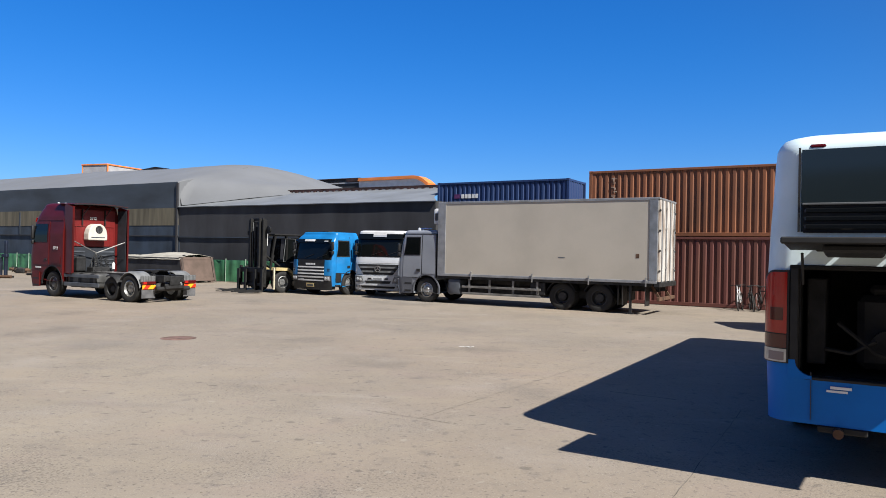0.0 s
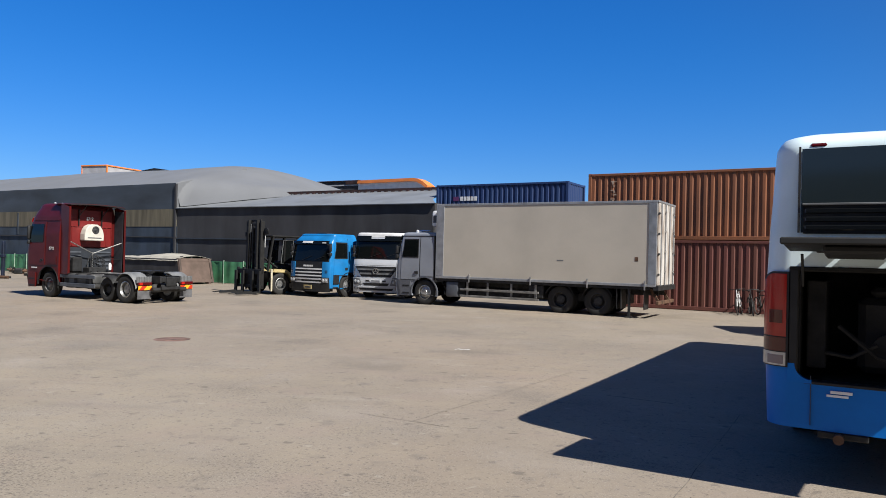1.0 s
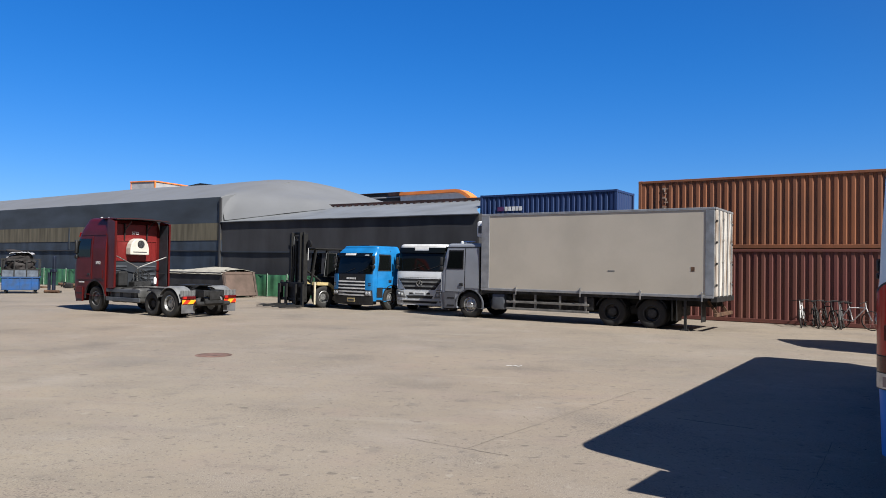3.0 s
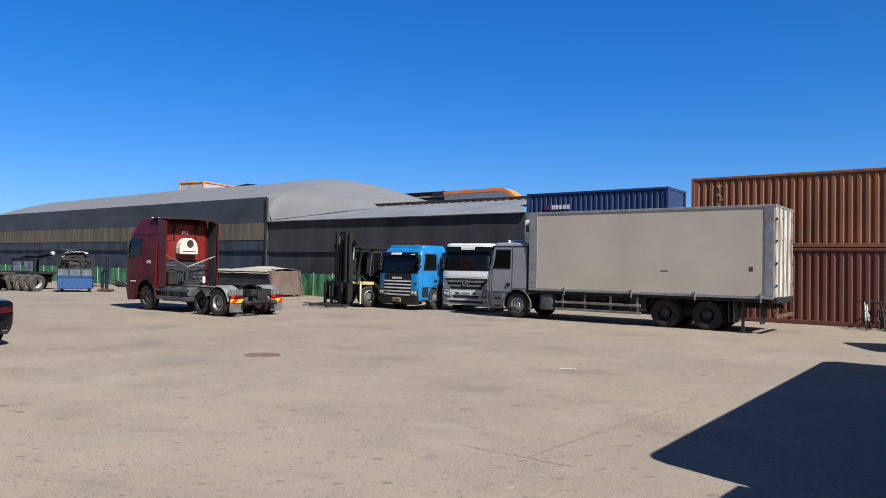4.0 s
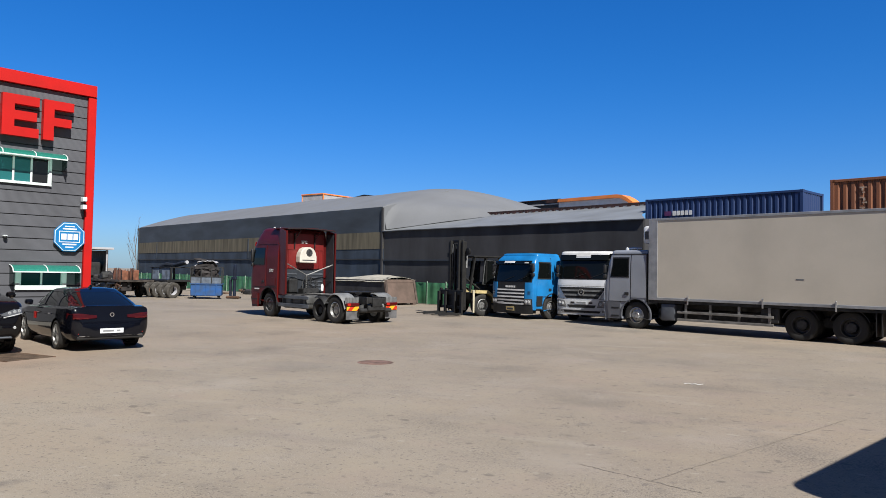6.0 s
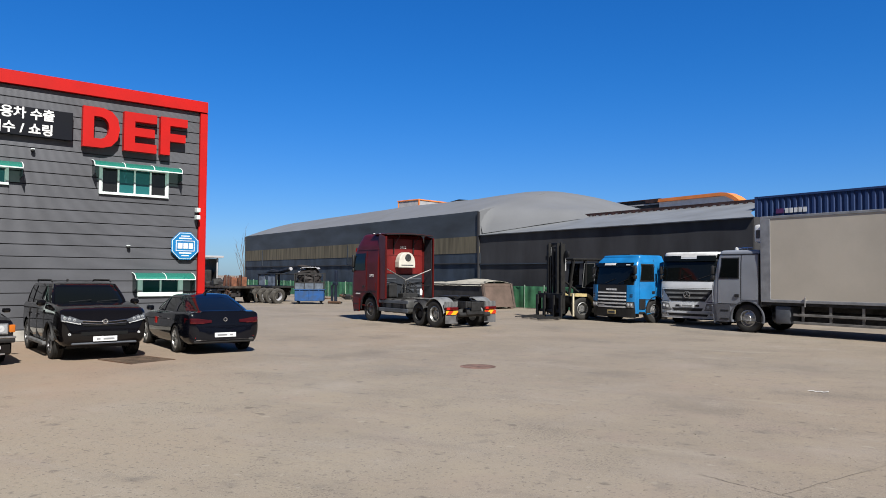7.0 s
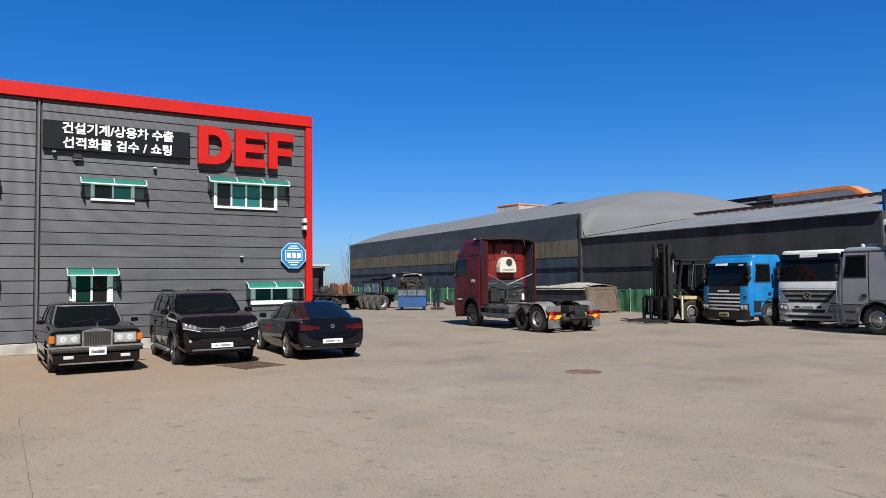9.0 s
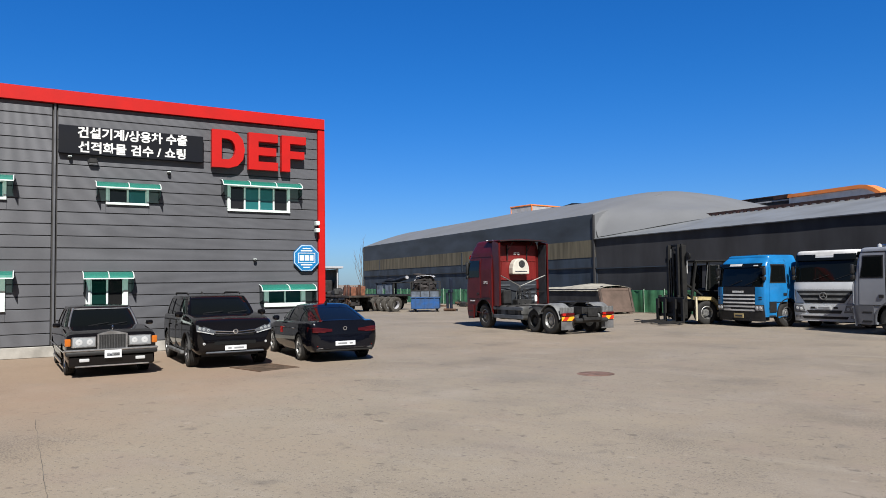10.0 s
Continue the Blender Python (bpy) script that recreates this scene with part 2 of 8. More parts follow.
# cab red, darkened so that the unlit side's shade sits in the colour
M["red"] = mat("shaded_red_truck_paint", (0.078, 0.0052, 0.0048), 0.42, 0, 0.12, 1.5, 60, 0.02, spec=0.3)
M["signred"] = mat("red_sign_paint", (0.448, 0.0104, 0.0088), 0.5, 0, 0.06, 1.5, 40, 0.03, spec=0.2)
M["blue"] = mat("blue_truck_paint", (0.0109, 0.1679, 0.4234), 0.32, 0, 0.10, 1.5, 60, 0.02, coat=0.3)
M["silver"] = mat("silver_truck_paint", (0.245, 0.262, 0.295), 0.42, 0.15, 0.06, 1.2, 60, 0.02, coat=0.1)
M["palewhite"] = mat("dusty_white_paint", (0.612, 0.612, 0.612), 0.45, 0, 0.12, 2.0, 60, 0.03)
M["carblack"] = mat("black_car_paint", (0.004, 0.0035, 0.004), 0.07, 0, 0.10, 1.5, 60, 0.0, spec=0.36)
M["grey"] = mat("grey_plastic", (0.1168, 0.1205, 0.1241), 0.6, 0, 0.2, 4, 60, 0.1)
M["cabglass"] = glass("clear_cab_glass", (0.01, 0.012, 0.012), 0.55, 0.05, 0.3)
M["creampost"] = mat("dusty_cream_paint", (0.50, 0.45, 0.33), 0.5, 0, 0.2, 3, 50, 0.05)
M["yellow"] = mat("yellow_machine_paint", (0.44, 0.35, 0.17), 0.5, 0, 0.25, 3, 50, 0.1)


def concrete():
    """Pale sandy yard concrete with stains, tyre dirt, grit and a reddish earth drift by the office."""
    m = mat("yard_concrete", (0.2380, 0.1995, 0.1548), 0.92, 0, 0.14, 0.3, 9.0, 0.5, col2=(0.1935, 0.1609, 0.1240))
    nt = m.node_tree
    n, l = nt.nodes, nt.links
    b = n["Principled BSDF"]
    last = b.inputs["Base Color"].links[0].from_socket
    tc = n["Texture Coordinate"]

    def layer(last, value, lo, hi, col, amount):
        r = n.new("ShaderNodeMapRange")
        r.inputs["From Min"].default_value, r.inputs["From Max"].default_value, r.inputs["To Max"].default_value = lo, hi, amount
        l.new(value, r.inputs["Value"])
        x = n.new("ShaderNodeMix")
        x.data_type = "RGBA"
        l.new(r.outputs[0], x.inputs[0])
        l.new(last, x.inputs[6])
        x.inputs[7].default_value = (*col, 1)
        return x.outputs[2]

    def noisy(sc, det, stretch=(1, 1, 1), turn=0.0):
        mp = n.new("ShaderNodeMapping")
        mp.inputs["Scale"].default_value, mp.inputs["Rotation"].default_value = stretch, (0, 0, turn)
        l.new(tc.outputs["Object"], mp.inputs["Vector"])
        t = n.new("ShaderNodeTexNoise")
        t.inputs["Scale"].default_value, t.inputs["Detail"].default_value = sc, det
        l.new(mp.outputs[0], t.inputs["Vector"])
        return t.outputs[0]

    def drift(last, at, reach, col, amount):
        """A patch of blown soil round a spot, ragged at its rim."""
        mp = n.new("ShaderNodeMapping")
        mp.inputs["Location"].default_value, mp.inputs["Scale"].default_value = (-at[0] / reach, -at[1] / reach, 0), (1 / reach, 1 / reach, 1 / reach)
        l.new(tc.outputs["Object"], mp.inputs["Vector"])
        g = n.new("ShaderNodeTexGradient")
        g.gradient_type = "SPHERICAL"
        l.new(mp.outputs[0], g.inputs["Vector"])
        mu = n.new("ShaderNodeMath")
        mu.operation = "MULTIPLY"
        l.new(g.outputs["Fac"], mu.inputs[0])
        l.new(noisy(0.5, 6), mu.inputs[1])
        return layer(last, mu.outputs[0], 0.06, 0.30, col, amount)

    # pale dust trodden over the middle of the yard
    last = drift(last, (-7.5, 10.0), 9.0, (0.295, 0.256, 0.195), 0.38)
    last = layer(last, noisy(0.10, 5), 0.48, 0.70, (0.2701, 0.2048, 0.1415), 0.6)
    last = layer(last, noisy(0.22, 6), 0.56, 0.74, (0.1533, 0.1415, 0.1248), 0.55)
    last = layer(last, noisy(1.0, 5, (0.25, 1.6, 1), 0.9), 0.58, 0.76, (0.1606, 0.1378, 0.1123), 0.5)
    last = layer(last, noisy(1.0, 5, (0.3, 1.8, 1), -0.5), 0.60, 0.78, (0.2920, 0.2606, 0.2164), 0.5)
    last = layer(last, noisy(2.3, 9), 0.60, 0.74, (0.1241, 0.1079, 0.0915), 0.6)
    last = layer(last, noisy(7.0, 7), 0.61, 0.70, (0.1022, 0.0856, 0.0732), 0.65)
    last = layer(last, noisy(24.0, 3), 0.60, 0.68, (0.0876, 0.0745, 0.0649), 0.75)
    last = layer(last, noisy(60.0, 2), 0.60, 0.68, (0.3358, 0.2978, 0.2497), 0.65)
    last = layer(last, noisy(1.3, 6), 0.52, 0.68, (0.2847, 0.2383, 0.1705), 0.26)
    last = layer(last, noisy(0.75, 7, (1, 1.5, 1), 0.4), 0.54, 0.70, (0.2409, 0.1862, 0.1540), 0.32)
    # sparse dark pits and oil spots
    last = layer(last, noisy(3.6, 1, (1, 1.3, 1), 0.3), 0.715, 0.76, (0.07, 0.06, 0.05), 0.55)
    last = layer(last, noisy(4.4, 1, (1, 1.2, 1), 1.1), 0.725, 0.765, (0.34, 0.31, 0.26), 0.35)
    # coarse grit lying in patches
    gm = n.new("ShaderNodeMath")
    gm.operation = "MULTIPLY"
    l.new(noisy(0.45, 5), gm.inputs[0])
    l.new(noisy(38.0, 2), gm.inputs[1])
    last = layer(last, gm.outputs[0], 0.315, 0.37, (0.0876, 0.0745, 0.0625), 0.6)
    gm2 = n.new("ShaderNodeMath")
    gm2.operation = "MULTIPLY"
    l.new(noisy(0.6, 5), gm2.inputs[0])
    l.new(noisy(85.0, 1), gm2.inputs[1])
    last = layer(last, gm2.outputs[0], 0.32, 0.38, (0.3358, 0.2978, 0.2580), 0.5)
    # reddish earth drifted before the office
    last = drift(last, (-17.5, 10.5), 11.0, (0.2774, 0.1860, 0.1240), 0.55)
    l.new(last, b.inputs["Base Color"])
    return m


M["concrete"] = concrete()

# ---- ground ----
bm = BM()
s = 900
vs = [bm.verts.new(p) for p in ((-s, -s, 0), (s, -s, 0), (s, s, 0), (-s, s, 0))]
bm.faces.new(vs)
ground = tagged(part("ground", bm, M["concrete"]), "pale sandy concrete yard with stains and tyre dirt", "ground", kind="structure")

# unseen plain walls added behind camera and coach to block sky and darken reflections
M["unseenwall"] = mat("unseen_grey_wall", (0.146, 0.1351, 0.1205), 0.9, 0, 0.12, 0.3, 12, 0.2)
tagged(part("unseen_wall_south", box(BM(), -34, 40, -24.4, -24, 0, 10), M["unseenwall"]), "added plain grey wall out of view behind the yard", "wall", kind="structure")
tagged(part("unseen_wall_east", box(BM(), 40, 40.4, -24.4, 46, 0, 10), M["unseenwall"]), "added plain grey wall out of view on the far side", "wall", kind="structure")
tagged(part("unseen_wall_west", box(BM(), -34.4, -34, -24.4, -6, 0, 10), M["unseenwall"]), "added plain grey wall out of view closing the yard", "wall", kind="structure")


# ---- shipping containers ----
def container(m, length, material, label, group, marks=None):
    """A steel box container with corrugated sides, corner posts, rails and castings. Local x along its length, y to its back."""
    H, W = 2.895, 2.438
    ob = thing("shipping_container", m, label, "container", group)
    bm = BM()
    pitch, depth = 0.278, 0.036
    n = int((length - 0.3) / pitch)
    x0 = (length - n * pitch) / 2
    for y, sg in ((0.03, 1), (W - 0.03, -1)):
        pts = [(0.08, y)]
        for i in range(n):
            a = x0 + i * pitch
            pts += [(a + 0.035, y), (a + 0.072, y + sg * depth), (a + 0.17, y + sg * depth), (a + 0.207, y)]
        pts.append((length - 0.08, y))
        lo = [bm.verts.new((px, py, 0.16)) for px, py in pts]
        hi = [bm.verts.new((px, py, H - 0.1)) for px, py in pts]
        for i in range(len(pts) - 1):
            bm.faces.new((lo[i], lo[i + 1], hi[i + 1], hi[i]))
    part("side_panel", bm, material, ob)
    for x, sg in ((0.03, 1), (length - 0.03, -1)):
        bm = BM()
        pts = []
        k = int((W - 0.3) / 0.25)
        for i in range(k):
            a = 0.15 + i * 0.25
            pts += [(x, a), (x + sg * 0.04, a + 0.04), (x + sg * 0.04, a + 0.14), (x, a + 0.18)]
        lo = [bm.verts.new((px, py, 0.16)) for px, py in pts]
        hi = [bm.verts.new((px, py, H - 0.1)) for px, py in pts]
        for i in range(len(pts) - 1):
            bm.faces.new((lo[i], lo[i + 1], hi[i + 1], hi[i]))
        part("end_panel", bm, material, ob)
    bm = box(BM(), 0.06, length - 0.06, 0.05, W - 0.05, H - 0.06, H - 0.02)
    part("roof_panel", bm, material, ob)
    bm = box(BM(), 0.06, length - 0.06, 0.05, W - 0.05, 0.14, 0.17)
    part("floor_panel", bm, material, ob)
    for y in (0.0, W - 0.08):
        part("bottom_rail", box(BM(), 0.1, length - 0.1, y, y + 0.08, 0.02, 0.17, 0.008), material, ob)
        part("top_rail", box(BM(), 0.1, length - 0.1, y, y + 0.07, H - 0.11, H - 0.01, 0.008), material, ob)
    for x in (0.0, length - 0.15):
        part("end_beam", box(BM(), x + 0.02, x + 0.13, 0.1, W - 0.1, 0.02, 0.17, 0.008), material, ob)
        part("end_beam", box(BM(), x + 0.02, x + 0.13, 0.1, W - 0.1, H - 0.12, H - 0.01, 0.008), material, ob)
        for y in (0.0, W - 0.15):
            part("corner_post", box(BM(), x + 0.005, x + 0.145, y + 0.005, y + 0.145, 0.1, H - 0.1, 0.01), material, ob)
            for z in (0, H - 0.118):
                part("corner_casting", box(BM(), x, x + 0.178 if x == 0 else x + 0.15, y, y + 0.15, z, z + 0.118, 0.012), material, ob)
    for x0_, x1_, z0_, z1_, mm in marks or ():
        part("lettering_bar", box(BM(), x0_, x1_, 0.012, 0.026, z0_, z1_), mm, ob)
    return ob


def rusty_paint(name, col, rust=(0.12, 0.05, 0.03), drips=0.0):
    """Container paint with pale weathering in long streaks and dark rust runs of their own shape."""
    m = mat(name, col, 0.65, 0, 0.14, 0.9, 25, 0.15, col2=tuple(lerp(p, q, 0.55) for p, q in zip(col, rust)), streak=(3.0, 3.0, 0.35))
    if drips:
        n, l = m.node_tree.nodes, m.node_tree.links
        base = n["Principled BSDF"].inputs["Base Color"]
        last = base.links[0].from_socket
        for scale, stretch, lo, hi, c, amount in ((1.0, (5.0, 5.0, 0.45), 0.60, 0.74, (0.035, 0.016, 0.010), drips), (1.0, (9.0, 9.0, 1.1), 0.66, 0.76, (0.26, 0.12, 0.05), 0.5 * drips), (0.35, (1.0, 1.0, 1.0), 0.50, 0.72, (0.10, 0.040, 0.018), 0.6 * drips)):
            mp, tx, mr, mx = n.new("ShaderNodeMapping"), n.new("ShaderNodeTexNoise"), n.new("ShaderNodeMapRange"), n.new("ShaderNodeMix")
            mp.inputs["Scale"].default_value = stretch
            tx.inputs["Scale"].default_value, tx.inputs["Detail"].default_value = scale, 6
            mr.inputs["From Min"].default_value, mr.inputs["From Max"].default_value, mr.inputs["To Max"].default_value = lo, hi, amount
            mx.data_type = "RGBA"
            mx.inputs[7].default_value = (*c, 1)
            l.new(n["Texture Coordinate"].outputs["Object"], mp.inputs["Vector"])
            l.new(mp.outputs[0], tx.inputs["Vector"])
            l.new(tx.outputs[0], mr.inputs["Value"])
            l.new(mr.outputs[0], mx.inputs[0])
            l.new(last, mx.inputs[6])
            last = mx.outputs[2]
        l.new(last, base)
    return m


M["brown1"] = rusty_paint("brown_container_paint", (0.225, 0.078, 0.030), drips=0.75)
M["brown2"] = rusty_paint("maroon_container_paint", (0.112, 0.031, 0.027), drips=0.35)
M["navy"] = rusty_paint("navy_container_paint", (0.007, 0.027, 0.108), (0.012, 0.042, 0.125))
CONT = Vector((5.3, 34.45, 0))


def along(p, s, v=0.0, z=0.0):
    q = Vector((p[0], p[1], 0)) + U2 * s + V2 * v
    return pose(q.x, q.y, z, 0, 0, -27)


M["rustywhite"] = mat("rust_bitten_white", (0.42, 0.33, 0.26), 0.8, 0, 0.3, 6, 30, 0.2, col2=(0.20, 0.09, 0.05))
tag_bars = [(1.02 + 0.09 * (i % 2), 1.27 - 0.07 * (i % 3), 2.50 - 0.19 * i, 2.50 - 0.19 * i + 0.055, M["rustywhite"]) for i in range(6)]
tag_bars += [(1.09 + 0.05 * (i % 2), 1.15 + 0.06 * (i % 2), 2.40 - 0.38 * i, 2.52 - 0.38 * i, M["rustywhite"]) for i in range(3)]
container(along(CONT, 0, 0, 0), 12.19, M["brown2"], "maroon corrugated steel shipping container standing on the yard", "stacked containers")
container(along(CONT, 0, 0, 2.9), 12.19, M["brown1"], "rusty brown shipping container stacked on another container", "stacked containers", tag_bars)
_bl = Vector((-1.62, 37.98, 0)) + V2 * 2.3 - U2 * 1.51
sea = [(1.48 + 0.21 * i, 1.48 + 0.21 * i + 0.15, 2.03, 2.25, M["palewhite"]) for i in range(5)]
sea += [(1.05, 1.40, 2.03, 2.25, mat("faded_magenta", (0.0876, 0.0219, 0.0876), 0.6))]
container(along(_bl, 0, 0, 0), 7.5, M["navy"], "dark blue shipping container standing on the yard", "stacked containers")
container(along(_bl, 0, 0, 2.9), 7.5, M["navy"], "dark blue shipping container stacked on another one", "stacked containers", sea)

# ---- long barn behind the fence ----
BARN = Vector((-17.2, 46.5, 0))
M["net_dark"] = mat("dark_shade_cloth", (0.040, 0.053, 0.071), 0.9, 0, 0.18, 0.5, 30, 0.2, streak=(0.5, 0.5, 1.6))
M["net_blue"] = mat("slate_shade_cloth", (0.033, 0.048, 0.071), 0.9, 0, 0.2, 0.6, 30, 0.2, streak=(1.4, 1.4, 0.7))
M["net_tan"] = mat("tan_tarpaulin", (0.125, 0.108, 0.072), 0.9, 0, 0.20, 1.0, 25, 0.2, streak=(3.0, 3.0, 0.3))
M["net_grey"] = mat("grey_shade_cloth", (0.036, 0.036, 0.040), 0.9, 0, 0.2, 0.5, 30, 0.2, streak=(1.5, 1.5, 0.5))
M["tarp"] = mat("grey_tarpaulin_roof", (0.145, 0.151, 0.162), 0.75, 0, 0.05, 0.3, 12, 0.15)
M["roofmetal"] = mat("pale_sheet_roof", (0.185, 0.195, 0.205), 0.6, 0.1, 0.10, 0.5, 20, 0.1)
M["beamred"] = mat("dark_red_brown_beam", (0.0401, 0.0161, 0.0146), 0.8, 0, 0.3, 3, 40, 0.2)
barn = thing("barn", along(BARN, 0), "long barn in dark shade cloth with tan band and tarpaulin roof", "barn")
# local x = along the wall, y = away from the yard


def wave(x, z, a=0.014):
    return a * noise.noise(Vector((x * 0.45, z * 0.8, 3.1))) + 0.5 * a * noise.noise(Vector((x * 1.9, z * 1.1, 7.7)))


def cloth(name, x0, x1, z0, z1, material, label, off=0.0, lean=0.0):
    nx, nz = max(2, int((x1 - x0) / 0.7)), max(2, int((z1 - z0) / 0.4))
    grid = [[(lerp(x0, x1, i / nx) - (lean * k / nz if i == nx else 0), off + wave(lerp(x0, x1, i / nx), lerp(z0, z1, k / nz)), lerp(z0, z1, k / nz)) for i in range(nx + 1)] for k in range(nz + 1)]
    return part(name, sheet(BM(), grid, 0.03), material, barn, label, smooth=True)


cloth("wall_sheet", -45, -2.3, 4.62, 6.32, M["net_dark"], "dark grey shade cloth", 0.0, 0.12)
cloth("wall_band", -45, -2.25, 3.48, 4.62, M["net_tan"], "tan tarpaulin band", -0.03, 0.05)
cloth("wall_sheet", -45, -2.2, 2.80, 3.50, M["net_blue"], "slate blue shade cloth", -0.01)
cloth("wall_sheet", -45, -2.15, 0.0, 2.84, M["net_blue"], "slate blue shade cloth", 0.03)
cloth("wall_sheet", -2.7, 17.2, 2.70, 4.66, M["net_grey"], "grey shade cloth", 0.02)
cloth("wall_sheet", -2.7, 17.2, 0.0, 2.74, M["net_grey"], "grey shade cloth", 0.05)
part("end_wall", box(BM(), -45.1, -45.0, 0, 18, 0, 6.2), M["net_dark"], barn)
part("end_wall", box(BM(), 17.1, 17.2, 0.1, 1.6, 0, 4.7), M["net_grey"], barn)
for x in (-45, -2.35):
    part("post", box(BM(), x - 0.08, x + 0.08, -0.1, 0.02, 0, 6.25, 0.01), M["net_grey"], barn)
for x in (-40, -20.6, -8):
    part("patch_strip", box(BM(), x, x + 0.16, -0.07, -0.045, 2.9, 4.55), M["net_dark"], barn)
part("batten", box(BM(), -45, -2.2, -0.07, -0.02, 2.76, 2.82), M["net_grey"], barn)
part("batten", box(BM(), -2.2, 17.2, -0.05, 0.0, 2.70, 2.75), M["net_blue"], barn)
RIDGE = [(-45, 8.42), (-20, 8.6), (-10, 8.42), (-5.2, 8.5), (-3.5, 8.34), (-2.4, 8.13), (-1.1, 7.8), (0.1, 7.34), (1.05, 6.97), (2.0, 6.6), (3.5, 5.9), (5, 5.2)]
grid = []
for i in range(120):
    x = lerp(-45, 5, i / 119)
    zr = table(RIDGE, x)[0]
    row = []
    low = x >= -2.3
    v0 = lerp(0.05, 4.6, min(1, (x + 2.3) / 7.5)) if low else 0.02
    lean = 4.70 + 1.25 * (v0 + 0.25) / 5.25
    top = min(6.3, zr - 0.2)
    for k in range(37):
        t = (k / 36) ** 1.3
        v = lerp(v0, 18, t)
        z = top + max(0, zr - top) * math.sin(t * math.pi) + 0.03 * noise.noise(Vector((x * 0.4, v * 0.4, 0)))
        if low:
            z -= max(0, top - lean) * math.exp(-(v - v0) / 0.4)
        row.append((x, v, z))
    grid.append(row)
part("roof", sheet(BM(), grid, 0.04), M["tarp"], barn, "billowing grey tarpaulin roof", smooth=True)
grid = [[(lerp(-2.25, max(16.1, 17.35 - 1.4 * k / 3), i / 40), lerp(-0.13, 5.0, k / 8), 4.66 + 1.25 * (k / 8) + 0.015 * noise.noise(Vector((i * 0.3, k * 0.4, 9)))) for i in range(41)] for k in range(9)]
part("lean_to_roof", sheet(BM(), grid, 0.05), M["roofmetal"], barn, "pale sheet metal roof", smooth=True)
part("gable_sheet", sheet(BM(), [[(-2.3, lerp(0, 6.0, k / 3), lerp(4.6, 6.3 + 0.55 * k, i / 4)) for k in range(4)] for i in range(5)], 0.03), M["tarp"], barn)
bm = box(BM(), 1.9, 16.1, 4.5, 4.62, 5.87, 6.01)
part("ridge_beam", bm, M["beamred"], barn, "dark red-brown roof beam")
for i in range(26):
    part("ridge_bolt", box(BM(), 2.1 + i * 0.52, 2.28 + i * 0.52, 4.44, 4.6, 5.80, 5.89), M["beamred"], barn)

# ---- far roofs ----
M["orange"] = mat("orange_roof_trim", (0.74, 0.22, 0.05), 0.5, 0, 0.08, 1, 20, 0.05)
M["palegrey"] = mat("pale_cladding", (0.36, 0.36, 0.38), 0.6, 0, 0.08, 1, 20, 0.05)


_o = BARN + V2 * 25
# a pale hall seen over its corner
hall = thing("far_hall", pose(-47.3, 89.9, 0, 0, 0, 73.4), "pale far hall with thin orange roof edges", "building")
part("wall", box(BM(), 0, 14, 0, 4.1, 0, 12.35), M["palegrey"], hall)
part("roof_trim", box(BM(), -0.1, 14.1, -0.1, 4.2, 12.352, 12.52, 0.02), M["orange"], hall, "orange roof trim")
for y in (-0.06, 4.06):
    part("corner_trim", box(BM(), -0.06, 0.10, y - 0.06, y + 0.06, 0, 12.34), M["orange"], hall, "orange corner trim")
dome = thing("dark_hall", along(_o + U2 * -40.6, 0, -0.5), "far hall with a dark low-pitched roof", "building")
part("wall", box(BM(), 0.2, 6.2, 0.1, 1, 0, 10.9), M["palegrey"], dome)
part("roof", prism(BM(), [(-0.2, 10.95), (0.0, 11.12), (1.6, 11.42), (3.9, 11.62), (4.9, 11.50), (6.4, 11.12), (6.5, 10.95)], 0, 1.2, "y"), M["frame"], dome, "dark pitched roof")
h3 = thing("far_hall", along(_o + U2 * -16.5, 0), "grey far hall with a thin orange roof line", "building")
part("wall", box(BM(), 0, 9.95, 0, 1, 0, 9.16, 0.02), M["net_grey"], h3)
part("roof_trim", box(BM(), -0.1, 9.98, -0.1, 1.1, 9.165, 9.26, 0.02), M["beamred"], h3, "dark red roof trim")
part("wall_rail", box(BM(), 0, 9.97, -0.06, 0.0, 8.72, 8.84), M["palegrey"], h3)
part("corner_box", box(BM(), 8.3, 9.98, -0.12, -0.01, 8.9, 9.2), M["beamred"], h3)
h4 = thing("far_hall", along(_o + U2 * -6.5 + V2 * -0.3, 0), "white far hall with a broad orange roof edge", "building")
_top = [(0.0, 9.16), (6.4, 9.20), (6.9, 9.12), (7.5, 8.82), (8.0, 8.45)]
part("wall", prism(BM(), [(0, 0), (7.9, 0)] + [(x, z - 0.30) for x, z in _top[::-1]], 0.02, 1.0, "y"), M["white"], h4)
part("roof_trim", prism(BM(), [(x - 0.05, z - 0.29) for x, z in _top] + [(x + 0.05, z) for x, z in _top[::-1]], -0.15, 1.2, "y"), M["orange"], h4, "bright orange roof edge")

